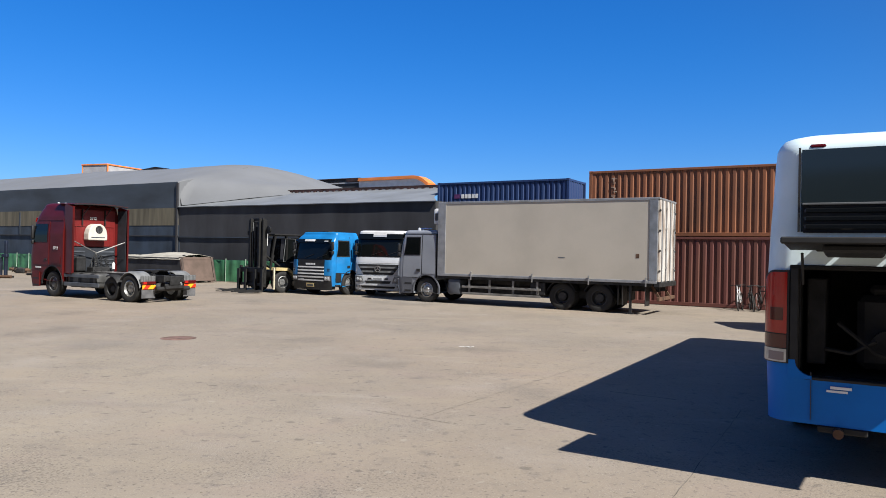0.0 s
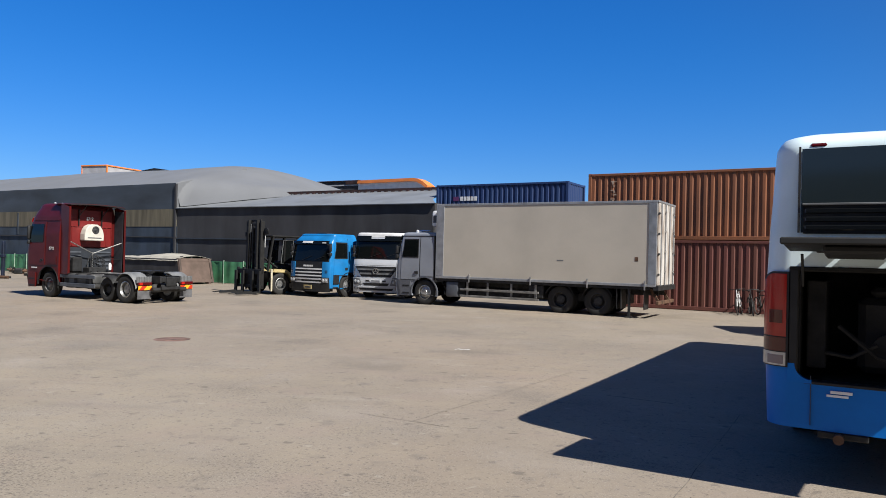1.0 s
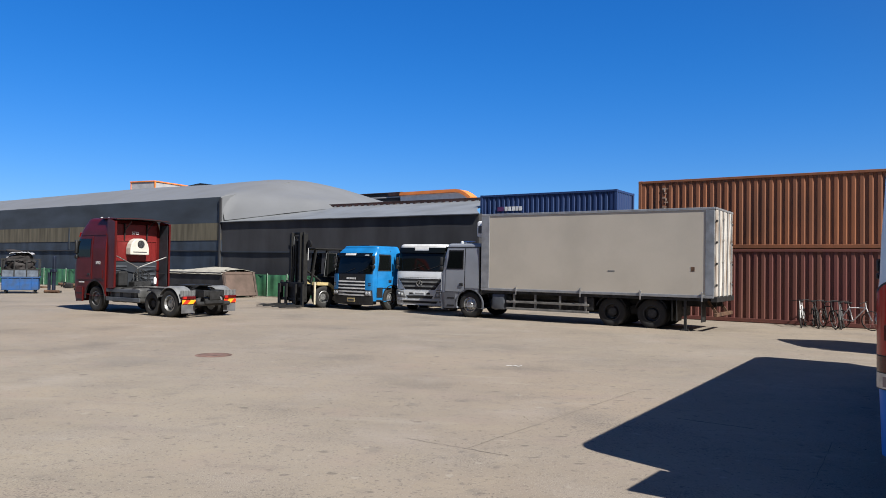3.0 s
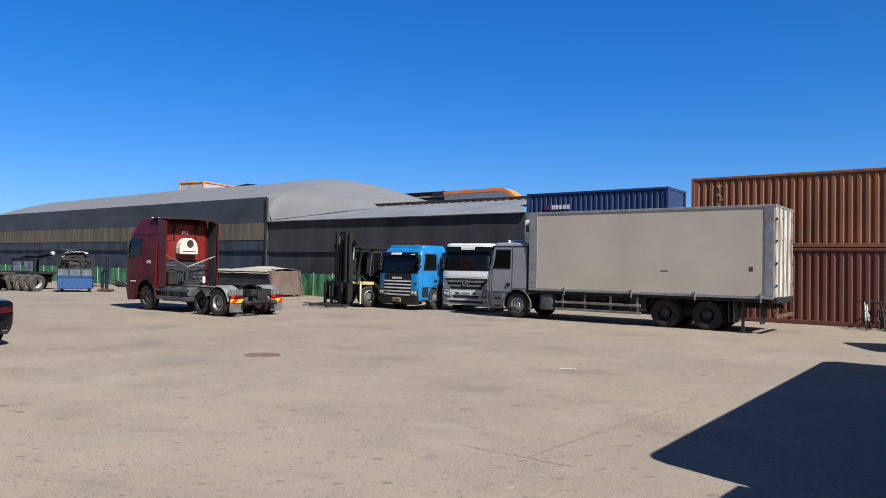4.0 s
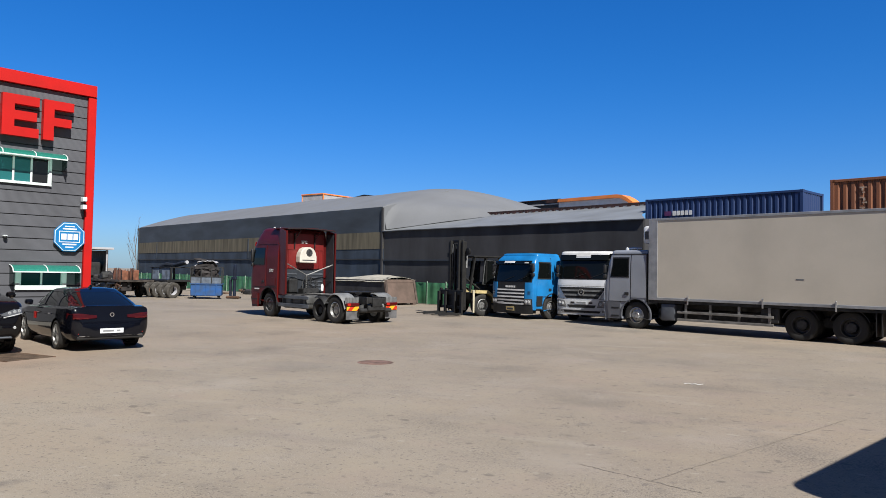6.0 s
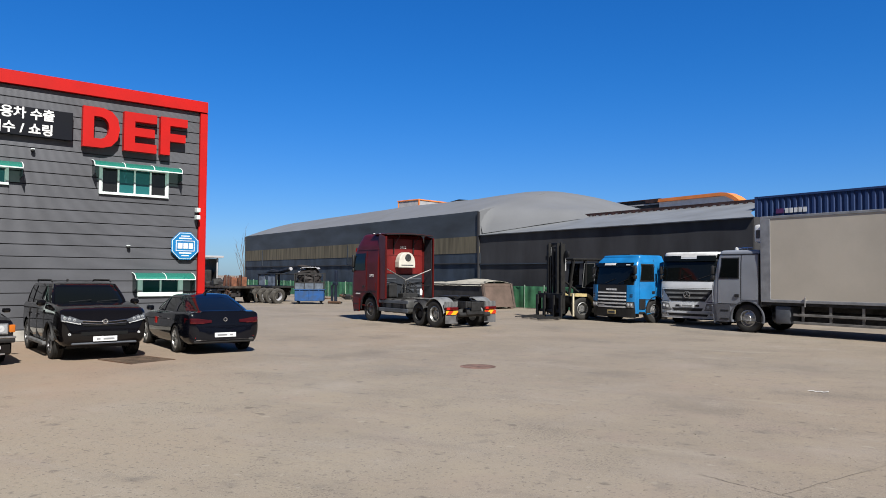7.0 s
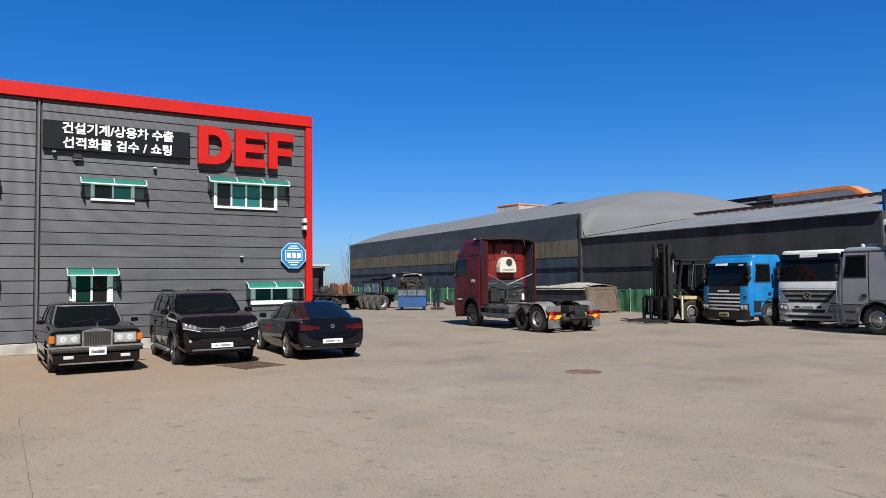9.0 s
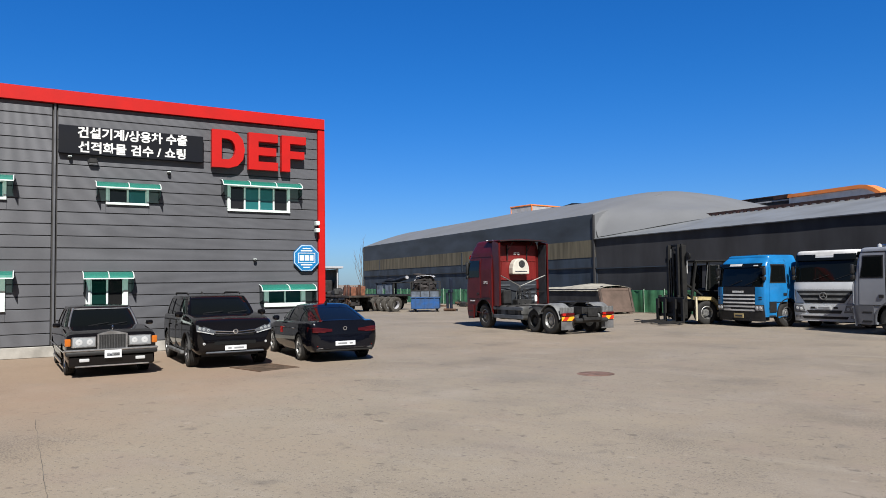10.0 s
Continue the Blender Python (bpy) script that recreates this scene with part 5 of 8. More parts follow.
# ---- box lorry and the two lorries parked beside it ----
M["lowergrey"] = mat("dark_grey_lower_panel", (0.095, 0.10, 0.115), 0.5, 0.1, 0.1, 2, 50, 0.03)
def day_cab(T, S, z0, z1, axle, paint, door_x, glassz=(1.75, 2.55), sidez=(1.80, 2.50), arch=0.62, visor=None, lower=None, back_panel=False):
    """Cab, doors, windows, steps and lamps of a lorry whose front axle stands at x = axle."""
    part("cab", S.shell(z0, z1, [(axle, 0.5, arch)], roof_r=0.11), paint, T, smooth=True)
    part("windscreen_surround", S.front_panel(-S.w(2) * 0.955, S.w(2) * 0.955, glassz[0] - 0.05, glassz[1] + 0.05, 0.006, 0.012, ny=20), M["black"], T, smooth=True)
    part("windscreen", S.front_panel(-S.w(2) * 0.92, S.w(2) * 0.92, glassz[0], glassz[1], 0.020, 0.012, ny=20), M["glass"], T, smooth=True)
    if visor:
        for y0, y1, za, zb in visor:
            part("sun_visor", S.front_panel(y0, y1, za, zb, 0.11, 0.025), M["glass"], T, "dark tinted sun visor")
    for y in (-0.4, 0.35):
        a, b = S.front(y, glassz[0] + 0.03, 0.045), S.front(y + 0.55, glassz[0] + 0.22, 0.045)
        part("wiper", bar(BM(), a, b, 0.015), M["black"], T)
    for sg in (1, -1):
        d0, d1 = door_x
        part("door", S.side_panel(d0, d1, 1.0, sidez[1] + 0.12, sg, 0.006, 0.02, slant=-0.05), paint, T, smooth=True)
        part("window_surround", S.side_panel(d0 + 0.05, d1 - 0.04, sidez[0] - 0.05, sidez[1] + 0.05, sg, 0.022, 0.008, slant=-0.15), M["black"], T)
        part("side_window", S.side_panel(d0 + 0.09, d1 - 0.08, sidez[0], sidez[1], sg, 0.030, 0.01, slant=-0.14), M["glass"], T)
        part("door_handle", box(BM(), d0 + 0.05, d0 + 0.22, *sorted((sg * (S.w(1.4) + 0.005), sg * (S.w(1.4) + 0.045))), 1.24, 1.35, 0.008), M["black"], T)
        part("door_seam", S.side_panel(d0 - 0.018, d0, 1.0, z1 - 0.2, sg, 0.008, 0.015, nx=1), M["black"], T)
        part("door_seam", S.side_panel(d0, d1, 0.985, 1.005, sg, 0.012, 0.02), M["black"], T)
        if back_panel:
            part("rear_quarter_panel", S.side_panel(S.x0 + 0.03, d0 - 0.04, 1.16, z1 - 0.2, sg, 0.006, 0.02), paint, T, smooth=True)
            part("back_edge", box(BM(), S.x0 - 0.02, S.x0 + 0.03, *sorted((sg * (S.w(1.6) - 0.05), sg * (S.w(1.6) + 0.014))), 1.0, z1 - 0.14), M["black"], T)
            part("roof_gutter", S.side_panel(S.x0, S.f(z1 - 0.15) - 0.1, z1 - 0.17, z1 - 0.14, sg, 0.012, 0.02), M["black"], T)
        mirror(T, d1 + 0.22, sg * (S.w(2) - 0.09), 2.22, sg, 0.34, 0.03)
        g = [[(axle + arch * math.cos(a), sg * (S.w(0.8) - 0.05 + 0.08 * k), 0.5 + arch * math.sin(a)) for k in (0, 1)] for a in [radians(-14 + 208 * i / 20) for i in range(21)]]
        part("wheel_arch", sheet(BM(), g, 0.04), lower or M["black"], T, smooth=True)
        if lower:
            part("step_panel", S.side_panel(axle + arch + 0.03, S.f(0.7) - 0.10, 0.34, 0.98, sg, 0.010, 0.03), lower, T, "dark grey step panel", smooth=True)
        for z in (0.42, 0.72):
            part("step", box(BM(), axle + arch + 0.08, axle + arch + 0.42, *sorted((sg * (S.w(1) - 0.1), sg * (S.w(1) + 0.03))), z, z + 0.06, 0.01), M["black"], T)
    part("cab_floor", box(BM(), S.x0 + 0.05, S.f(1) - 0.3, -0.9, 0.9, 0.8, 1.15), M["frame"], T)
    part("under_bumper", box(BM(), S.f(0.5) - 0.5, S.f(0.5) - 0.12, -1.0, 1.0, 0.26, 0.6), M["frame"], T)


def grille_bars(T, S, y, zs, h, material, off=0.03):
    for z in zs:
        part("grille_bar", S.front_panel(-y, y, z, z + h, off, 0.03, nz=1), material, T)


def star_face(T, S, paint):
    """Dark wedge grille with two thick slats and a round badge in a pale rim, deep stepped bumper with slots, plate and lamps."""
    fx = S.f(1.2)

    def wedge(a, b, z0, z1, off, thick, mm, nm, label="", n=20, k=4):
        g = [[S.front(lerp(-1, 1, i / n) * lerp(a, b, j / k), lerp(z0, z1, j / k), off) for i in range(n + 1)] for j in range(k + 1)]
        return part(nm, sheet(BM(), g, thick), mm, T, label, smooth=True)

    part("front_panel", S.front_panel(-S.w(1.6) * 0.96, S.w(1.6) * 0.96, 1.50, 1.76, 0.03, 0.04, ny=20), paint, T, smooth=True)
    part("panel_seam", S.front_panel(-S.w(1.6) * 0.95, S.w(1.6) * 0.95, 1.488, 1.50, 0.02, 0.02, ny=20, nz=1), M["black"], T)
    wedge(0.78, 1.13, 0.93, 1.485, 0.035, 0.03, paint, "grille_rim", "pale grille surround")
    wedge(0.72, 1.08, 0.97, 1.45, 0.058, 0.02, M["black"], "grille")
    for z, y in ((1.08, 0.80), (1.27, 0.95)):
        part("grille_bar", S.front_panel(-y, y, z, z + 0.075, 0.085, 0.035, ny=20, nz=2), M["grey"], T, smooth=True)
    part("badge", lathe(BM(), [(0.115, 0.0), (0.14, 0.0), (0.14, 0.03), (0.115, 0.03)], 24, "x", (fx + 0.115, 0, 1.24)), M["alloy"], T)
    for k in range(3):
        a = radians(90 + 120 * k)
        part("badge_spoke", bar(BM(), (fx + 0.125, 0, 1.24), (fx + 0.125, 0.13 * math.cos(a), 1.24 + 0.13 * math.sin(a)), 0.02), M["alloy"], T)
    part("bumper", S.front_panel(-S.w(0.6) * 0.985, S.w(0.6) * 0.985, 0.28, 0.93, 0.05, 0.06, ny=20), paint, T, smooth=True)
    part("bumper_seam", S.front_panel(-S.w(0.6) * 0.97, S.w(0.6) * 0.97, 0.925, 0.955, 0.02, 0.03, ny=20, nz=1), M["black"], T)
    wedge(0.58, 0.66, 0.58, 0.70, 0.088, 0.02, M["black"], "bumper_slot")
    wedge(0.80, 0.86, 0.37, 0.46, 0.088, 0.02, M["black"], "bumper_slot")
    part("slot_lip", S.front_panel(-0.88, 0.88, 0.49, 0.545, 0.105, 0.03, ny=20, nz=1), paint, T, smooth=True)
    part("number_plate", S.front_panel(-0.27, 0.27, 0.745, 0.86, 0.105, 0.012), M["plate"], T)
    part("lettering_bar", S.front_panel(-0.21, 0.21, 0.775, 0.83, 0.114, 0.006), M["plateink"], T)
    for sg in (1, -1):
        a, b = sorted((sg * 0.34, sg * 0.50))
        part("bumper_vent", S.front_panel(a, b, 0.76, 0.83, 0.088, 0.015), M["black"], T)
        g = [[S.front(sg * lerp(lerp(0.70, 0.80, k / 3), 1.15, i / 8), lerp(0.60, 0.885, k / 3) + 0.02 * i / 8, 0.088) for i in range(9)] for k in range(4)]
        part("headlamp_bezel", sheet(BM(), g, 0.02), M["grey"], T, "dark headlamp bezel", smooth=True)
        g = [[S.front(sg * lerp(lerp(0.745, 0.83, k / 3), 1.13, i / 8), lerp(0.64, 0.86, k / 3) + 0.02 * i / 8, 0.10) for i in range(9)] for k in range(4)]
        part("headlamp", sheet(BM(), g, 0.02), M["headlamp"], T, "smoky headlamp", smooth=True)
        for y, z in ((0.87, 0.75), (1.02, 0.78)):
            p = S.front(sg * y, z, 0.112)
            part("lamp_eye", lathe(BM(), [(0.01, 0), (0.06, 0), (0.05, 0.012), (0.01, 0.016)], 14, "x", p), M["lens"], T)
        a, b = sorted((sg * 0.92, sg * 1.14))
        part("fog_lamp", S.front_panel(a, b, 0.40, 0.50, 0.092, 0.015), M["headlamp"], T)
        # dark corner vane beside the windscreen
        a, b = sorted((sg * S.w(2) * 0.95, sg * S.w(2) * 0.995))
        part("corner_vane", S.front_panel(a, b, 1.02, 1.74, 0.03, 0.03, ny=3), paint, T, smooth=True)


def box_lorry(m):
    """Local x points the way it drives; origin under the box's rear edge on the side that faces the yard."""
    T = thing("box_lorry", m, "silver lorry with a long cream refrigerated box body", "truck")
    BOXL, H0, H1, W = 8.78, 1.10, 4.08, 2.5
    M["boxcream"] = mat("cream_box_panel", (0.438, 0.397, 0.335), 0.5, 0, 0.05, 0.7, 20, 0.02)
    M["dirtydoor"] = mat("rust_streaked_white", (0.62, 0.61, 0.58), 0.7, 0, 0.3, 1.5, 30, 0.2, col2=(0.1752, 0.1095, 0.0657), streak=(5.0, 5.0, 0.7))
    M["boxedge"] = mat("grey_box_edge", (0.2628, 0.2701, 0.2847), 0.45, 0.3, 0.12, 3, 40, 0.05)
    M["guardrail"] = mat("dusty_side_rail", (0.19, 0.182, 0.17), 0.6, 0.3, 0.2, 3, 40, 0.1)
    # grimy rims, darkened further for the shade under the box
    M["darkrim"] = mat("grimy_shaded_rim", (0.035, 0.035, 0.036), 0.6, 0.2, 0.3, 6, 50, 0.1)
    M["slatepost"] = mat("grey_corner_post", (0.20, 0.215, 0.24), 0.5, 0.1, 0.15, 3, 40, 0.05)
    part("box_body", box(BM(), 0.02, BOXL, 0.015, W - 0.015, H0 + 0.02, H1 - 0.02, 0.01), M["boxcream"], T, "cream insulated box")
    for y0, y1 in ((-0.004, 0.03), (W - 0.03, W + 0.004)):
        part("box_rail", box(BM(), 0, BOXL, y0, y1, H1 - 0.09, H1, 0.01), M["boxedge"], T)
        part("box_rail", box(BM(), 0, BOXL, y0, y1, H0, H0 + 0.10, 0.01), M["boxedge"], T)
        part("corner_post", box(BM(), 0.0, 0.28, y0, y1, H0 + 0.1, H1 - 0.09, 0.008), M["slatepost"], T, "blue-grey rear corner post")
        part("corner_post", box(BM(), BOXL - 0.36, BOXL, y0, y1, H0 + 0.1, H1 - 0.09, 0.008), M["boxedge"], T)
    part("marker_patch", box(BM(), 0.62, 0.74, W - (0.014), W - (0.010), 1.97, 2.12), M["rust"], T)
    part("marker_patch", box(BM(), 3.35, 3.6, W - (0.014), W - (0.010), 1.92, 1.96), M["grey"], T)
    # rear doors
    for y0, y1 in ((0.05, 1.24), (1.26, 2.45)):
        d = part("rear_door", box(BM(), -0.05, 0.015, y0, y1, H0 + 0.06, H1 - 0.08, 0.01), M["dirtydoor"], T, "dirty rust-streaked white rear door")
        for y in (y0 + 0.3, y1 - 0.3):
            part("lock_rod", cyl(BM(), (-0.08, y, H0 + 0.04), (-0.08, y, H1 - 0.06), 0.02, 8), M["boxedge"], d)
        for z in (1.5, 2.2, 2.9, 3.6):
            part("hinge", box(BM(), -0.08, -0.05, y0 - 0.02 if y0 < 1 else y1 - 0.13, y0 + 0.13 if y0 < 1 else y1 + 0.02, z, z + 0.07, 0.01), M["black"], d)
            part("rod_bracket", box(BM(), -0.1, -0.05, y0 + 0.26, y0 + 0.34, z + 0.1, z + 0.16), M["steel"], d)
    part("door_header", box(BM(), -0.06, 0.0, 0.0, W, H1 - 0.075, H1, 0.008), M["boxedge"], T)
    part("rear_sill", box(BM(), -0.1, 0.1, 0.0, W, H0 - 0.12, H0 + 0.05, 0.012), M["frame"], T)
    # chassis
    for y in (0.85, 1.65):
        part("frame_rail", box(BM(), 0.1, BOXL + 1.2, y - 0.04, y + 0.04, 0.78, 1.05, 0.01), M["frame"], T)
    for k in range(10):
        part("cross_bearer", box(BM(), 0.4 + k * 0.88, 0.5 + k * 0.88, 0.05, W - 0.25, 1.02, 1.10), M["frame"], T)
    for x0, z in ((4.3, 0.40), (4.3, 0.66)):
        part("side_guard", box(BM(), x0, 7.65, W - 0.07, W - 0.03, z, z + 0.085, 0.008), M["guardrail"], T, "dusty grey side rail")
    part("side_skirt_beam", box(BM(), 0.2, BOXL, W - 0.12, W - 0.06, 1.0, 1.09, 0.008), M["frame"], T)
    part("stowage_box", box(BM(), 4.15, 4.75, 1.75, W - 0.12, 0.50, 1.0, 0.03), M["frame"], T)
    # added dark block standing in for the deep shade under the body
    part("underbody_fill", box(BM(), 1.2, 8.6, 0.75, 1.75, 0.42, 0.78, 0.03), M["frame"], T)
    for x in (4.4, 5.4, 6.4, 7.3):
        part("guard_post", box(BM(), x, x + 0.08, W - (0.11), W - (0.07), 0.5, 1.05), M["guardrail"], T)
    part("fuel_tank", box(BM(), 7.75, 8.3, W - (0.7), W - (0.06), 0.38, 0.98, 0.05, seg=2), M["skirt"], T, smooth=True)
    for x in (0.4, 1.2, 1.35):
        part("mud_flap", box(BM(), x, x + 0.02, W - (0.65), W - (0.05), 0.3, 1.0), M["black"], T)
    part("prop_leg", box(BM(), 0.9, 0.98, W - (0.18), W - (0.1), 0.05, 1.0), M["frame"], T)
    part("prop_foot", box(BM(), 0.82, 1.06, W - (0.25), W - (0.05), 0.0, 0.05), M["frame"], T)
    part("under_run_bar", box(BM(), -0.08, 0.02, 0.1, W - 0.1, 0.5, 0.62, 0.01), M["rust"], T)
    for y in (0.5, 2.0):
        part("under_run_stay", bar(BM(), (0.0, y, 0.56), (0.3, y, 1.0), 0.08), M["rust"], T)
    for x in (0.35, 2.4, 4.6, 7.2):
        part("box_latch", box(BM(), x, x + 0.05, W - (0.0), W - (-0.04), 0.98, 1.3, 0.008), M["steel"], T)
    for x in (2.1, 3.52):
        part("axle", cyl(BM(), (x, 0.3, 0.48), (x, 2.2, 0.48), 0.08), M["frame"], T)
        for y, sg in ((0.36, -1), (0.68, -1), (2.14, 1), (1.82, 1)):
            wheel(T, x, y, 0.5, 0.28, 0.29, "deep", sg, M["darkrim"])
        # quarter mudguards before and behind each wheel
        for a0, a1 in ((20, 80), (100, 160)):
            g = [[(x + 0.58 * math.cos(a), yy, 0.5 + 0.58 * math.sin(a)) for yy in (1.70, 2.0, 2.36)] for a in [radians(lerp(a0, a1, k / 8)) for k in range(9)]]
            part("mudguard", sheet(BM(), g, 0.02), M["black"], T, smooth=True)
    # cooling unit above the cab
    c = part("cooling_unit", box(BM(), BOXL + 0.01, BOXL + 0.5, 0.45, 2.05, 3.2, 3.85, 0.08, seg=2), M["white"], T, "white cooling unit", smooth=True)
    part("cooling_grille", box(BM(), BOXL + 0.1, BOXL + 0.42, 2.048, 2.06, 3.35, 3.65), M["grey"], c)
    # cab: build about the centre line
    C = new("cab_unit")
    C.parent = T
    C.matrix_basis = pose(0, W / 2, 0)
    ax = 9.32
    S = CabShape(8.86, [(0.3, 10.68), (0.9, 10.76), (1.6, 10.76), (2.5, 10.60), (2.95, 10.46)], [(0.3, 1.2), (1.4, 1.22), (2.4, 1.20), (2.95, 1.15)], 0.22, 4.0)
    day_cab(C, S, 0.42, 2.94, ax, M["silver"], (9.56, 10.46), sidez=(1.95, 2.62), glassz=(1.80, 2.62), visor=((-1.05, -0.25, 2.62, 2.82), (0.25, 1.05, 2.62, 2.82)), lower=M["lowergrey"], back_panel=True)
    star_face(C, S, M["silver"])
    for x, y in ((9.75, 0.75), (10.1, 0.55), (9.75, -0.6)):
        part("horn", lathe(BM(), [(0.012, -0.4), (0.02, -0.1), (0.04, 0.0), (0.035, 0.0)], 12, "x", (x, y, 3.02)), M["chrome"], C, smooth=True)
        part("horn_foot", cyl(BM(), (x - 0.2, y, 2.92), (x - 0.2, y, 3.02), 0.015, 6), M["chrome"], C)
    part("roof_lamp", lathe(BM(), [(0.01, 0), (0.07, 0), (0.06, 0.1), (0.01, 0.13)], 12, "z", (9.95, 0.8, 2.93)), M["lens"], C)
    for sg in (1, -1):
        wheel(C, ax, sg * 1.03, 0.5, 0.29, 0.29, "disc", sg, M["alloy"])
    part("axle", cyl(BM(), (ax, -0.9, 0.5), (ax, 0.9, 0.5), 0.07), M["frame"], C)
    C.name = "cab_assembly"
    return T


# the lorry's side facing the yard lies along the containers; it drives towards the barn side
_p = Vector((4.1, 28.4, 0)) + U2 * 2.84
box_lorry(pose(_p.x, _p.y, 0, 0, 0, 153) @ pose(0, -2.5, 0))


def front_lorry(m, paint, label, face, S, z1, glassz, sidez, visor, lower=None):
    T = thing("lorry", m, label, "truck", "parked lorries")
    day_cab(T, S, 0.42, z1, -1.35, paint, (-1.30, -0.32), glassz, sidez, 0.62, visor, lower)
    face(T, S)
    for sg in (1, -1):
        wheel(T, -1.35, sg * 1.03, 0.5, 0.29, 0.29, "disc", sg, M["hub"])
        wheel(T, -4.2, sg * 0.90, 0.5, 0.5, 0.29, "deep", sg)
    part("axle", cyl(BM(), (-1.35, -0.9, 0.5), (-1.35, 0.9, 0.5), 0.07), M["frame"], T)
    part("axle", cyl(BM(), (-4.2, -0.85, 0.5), (-4.2, 0.85, 0.5), 0.09), M["frame"], T)
    for y in (-0.4, 0.4):
        part("frame_rail", box(BM(), -4.9, -1.0, y - 0.04, y + 0.04, 0.78, 1.02), M["frame"], T)
    part("fuel_tank", box(BM(), -3.3, -2.2, 0.5, 1.1, 0.42, 0.98, 0.1, seg=2), M["hub"], T, smooth=True)
    part("roof_hatch", box(BM(), -1.3, -0.8, -0.3, 0.3, z1 - 0.005, z1 + 0.05, 0.03, seg=2), M["black"], T, smooth=True)
    return T


def blue_face(T, S):
    part("front_panel", S.front_panel(-0.98, 0.98, 1.30, 1.60, 0.014, 0.03, ny=20), M["black"], T, "black front panel")
    for k in range(6):
        part("lettering_bar", S.front_panel(-0.30 + 0.10 * k, -0.225 + 0.10 * k, 1.37, 1.45, 0.05, 0.006, ny=1, nz=1), M["palewhite"], T)
    part("grille", S.front_panel(-0.82, 0.82, 0.60, 1.30, 0.012, 0.03, ny=20), M["black"], T)
    grille_bars(T, S, 0.80, (0.64, 0.79, 0.94, 1.09, 1.24), 0.06, M["palewhite"], 0.045)
    part("badge_strip", S.front_panel(-0.78, -0.42, 0.715, 0.745, 0.05, 0.01), M["palewhite"], T)
    part("bumper", S.front_panel(-1.17, 1.17, 0.24, 0.60, 0.03, 0.06, ny=20), M["black"], T, smooth=True)
    part("bumper_slot", S.front_panel(-0.5, 0.5, 0.27, 0.31, 0.07, 0.02), M["frame"], T)
    part("number_plate", S.front_panel(-0.24, 0.24, 0.36, 0.54, 0.085, 0.012), M["yellow"], T)
    part("lettering_bar", S.front_panel(-0.18, 0.18, 0.41, 0.48, 0.094, 0.006), M["ink"], T)
    part("header_sign", S.front_panel(-0.42, 0.20, 2.44, 2.53, 0.16, 0.012), M["palewhite"], T)
    part("visor_lamp", S.front_panel(0.78, 0.98, 2.43, 2.47, 0.16, 0.012), M["lens"], T)
    part("roof_bar", tube(BM(), [S.front(y, 2.80, 0.02 - 0.25) for y in (-0.8, -0.4, 0.0, 0.4, 0.8)], 0.03, 6), M["black"], T)
    for sg in (1, -1):
        a, b = sorted((sg * 0.84, sg * 1.17))
        part("corner_deflector", S.front_panel(a, b, 0.90, 1.60, 0.03, 0.04, ny=8), M["blue"], T, "blue corner panel", smooth=True)
        for z in (1.10, 1.18):
            part("corner_slot", S.front_panel(*sorted((sg * 1.0, sg * 1.12)), z, z + 0.035, 0.055, 0.012, ny=3, nz=1), M["black"], T)
        part("headlamp_bezel", S.front_panel(*sorted((sg * 0.80, sg * 1.17)), 0.60, 0.90, 0.03, 0.03, ny=8), M["black"], T)
        part("headlamp", S.front_panel(*sorted((sg * 0.84, sg * 1.14)), 0.66, 0.87, 0.055, 0.02, ny=8), M["headlamp"], T, "clear rectangular headlamp")
        for y in (0.91, 1.05):
            p = S.front(sg * y, 0.77, 0.066)
            part("lamp_eye", lathe(BM(), [(0.01, 0), (0.07, 0), (0.06, 0.015), (0.01, 0.02)], 14, "x", p), M["lens"], T)
        part("wheel_arch_vane", S.side_panel(-0.68, -0.32, 0.60, 1.02, sg, 0.02, 0.03), M["black"], T, smooth=True)


def silver_face(T, S):
    star_face(T, S, M["silverlight"])
    R = CabShape(S.x0 - 0.005, [(z, f + 0.006) for z, f in S.fronts], [(z, w + 0.006) for z, w in S.widths], S.r, S.n)
    part("roof_cap", R.shell(2.775, 2.985, roof_r=0.11), M["palewhite"], T, "white roof", smooth=True)


M["silverlight"] = mat("pale_silver_paint", (0.55, 0.57, 0.60), 0.4, 0.15, 0.06, 1.2, 60, 0.02, coat=0.1)
S_BLUE = CabShape(-1.95, [(0.3, -0.06), (0.9, 0.0), (1.6, -0.02), (2.45, -0.16), (2.6, -0.24), (2.75, -0.40), (2.87, -0.62), (3.0, -0.95)], [(0.3, 1.2), (1.4, 1.22), (2.4, 1.18), (2.6, 1.14), (2.75, 1.07), (2.87, 0.98), (3.0, 0.86)], 0.26, 4.0)
S_SILVER = CabShape(-1.95, [(0.3, -0.06), (0.9, 0.0), (1.6, -0.02), (2.5, -0.14), (3.0, -0.26)], [(0.3, 1.2), (1.4, 1.22), (2.4, 1.21), (3.0, 1.15)], 0.22, 4.0)
front_lorry(pose(-7.2, 34.45, 0, 0, 0, -120), M["blue"], "bright blue lorry cab with white striped grille", blue_face, S_BLUE, 2.88, (1.64, 2.38), (1.80, 2.45), ((-1.08, 1.08, 2.38, 2.54),))
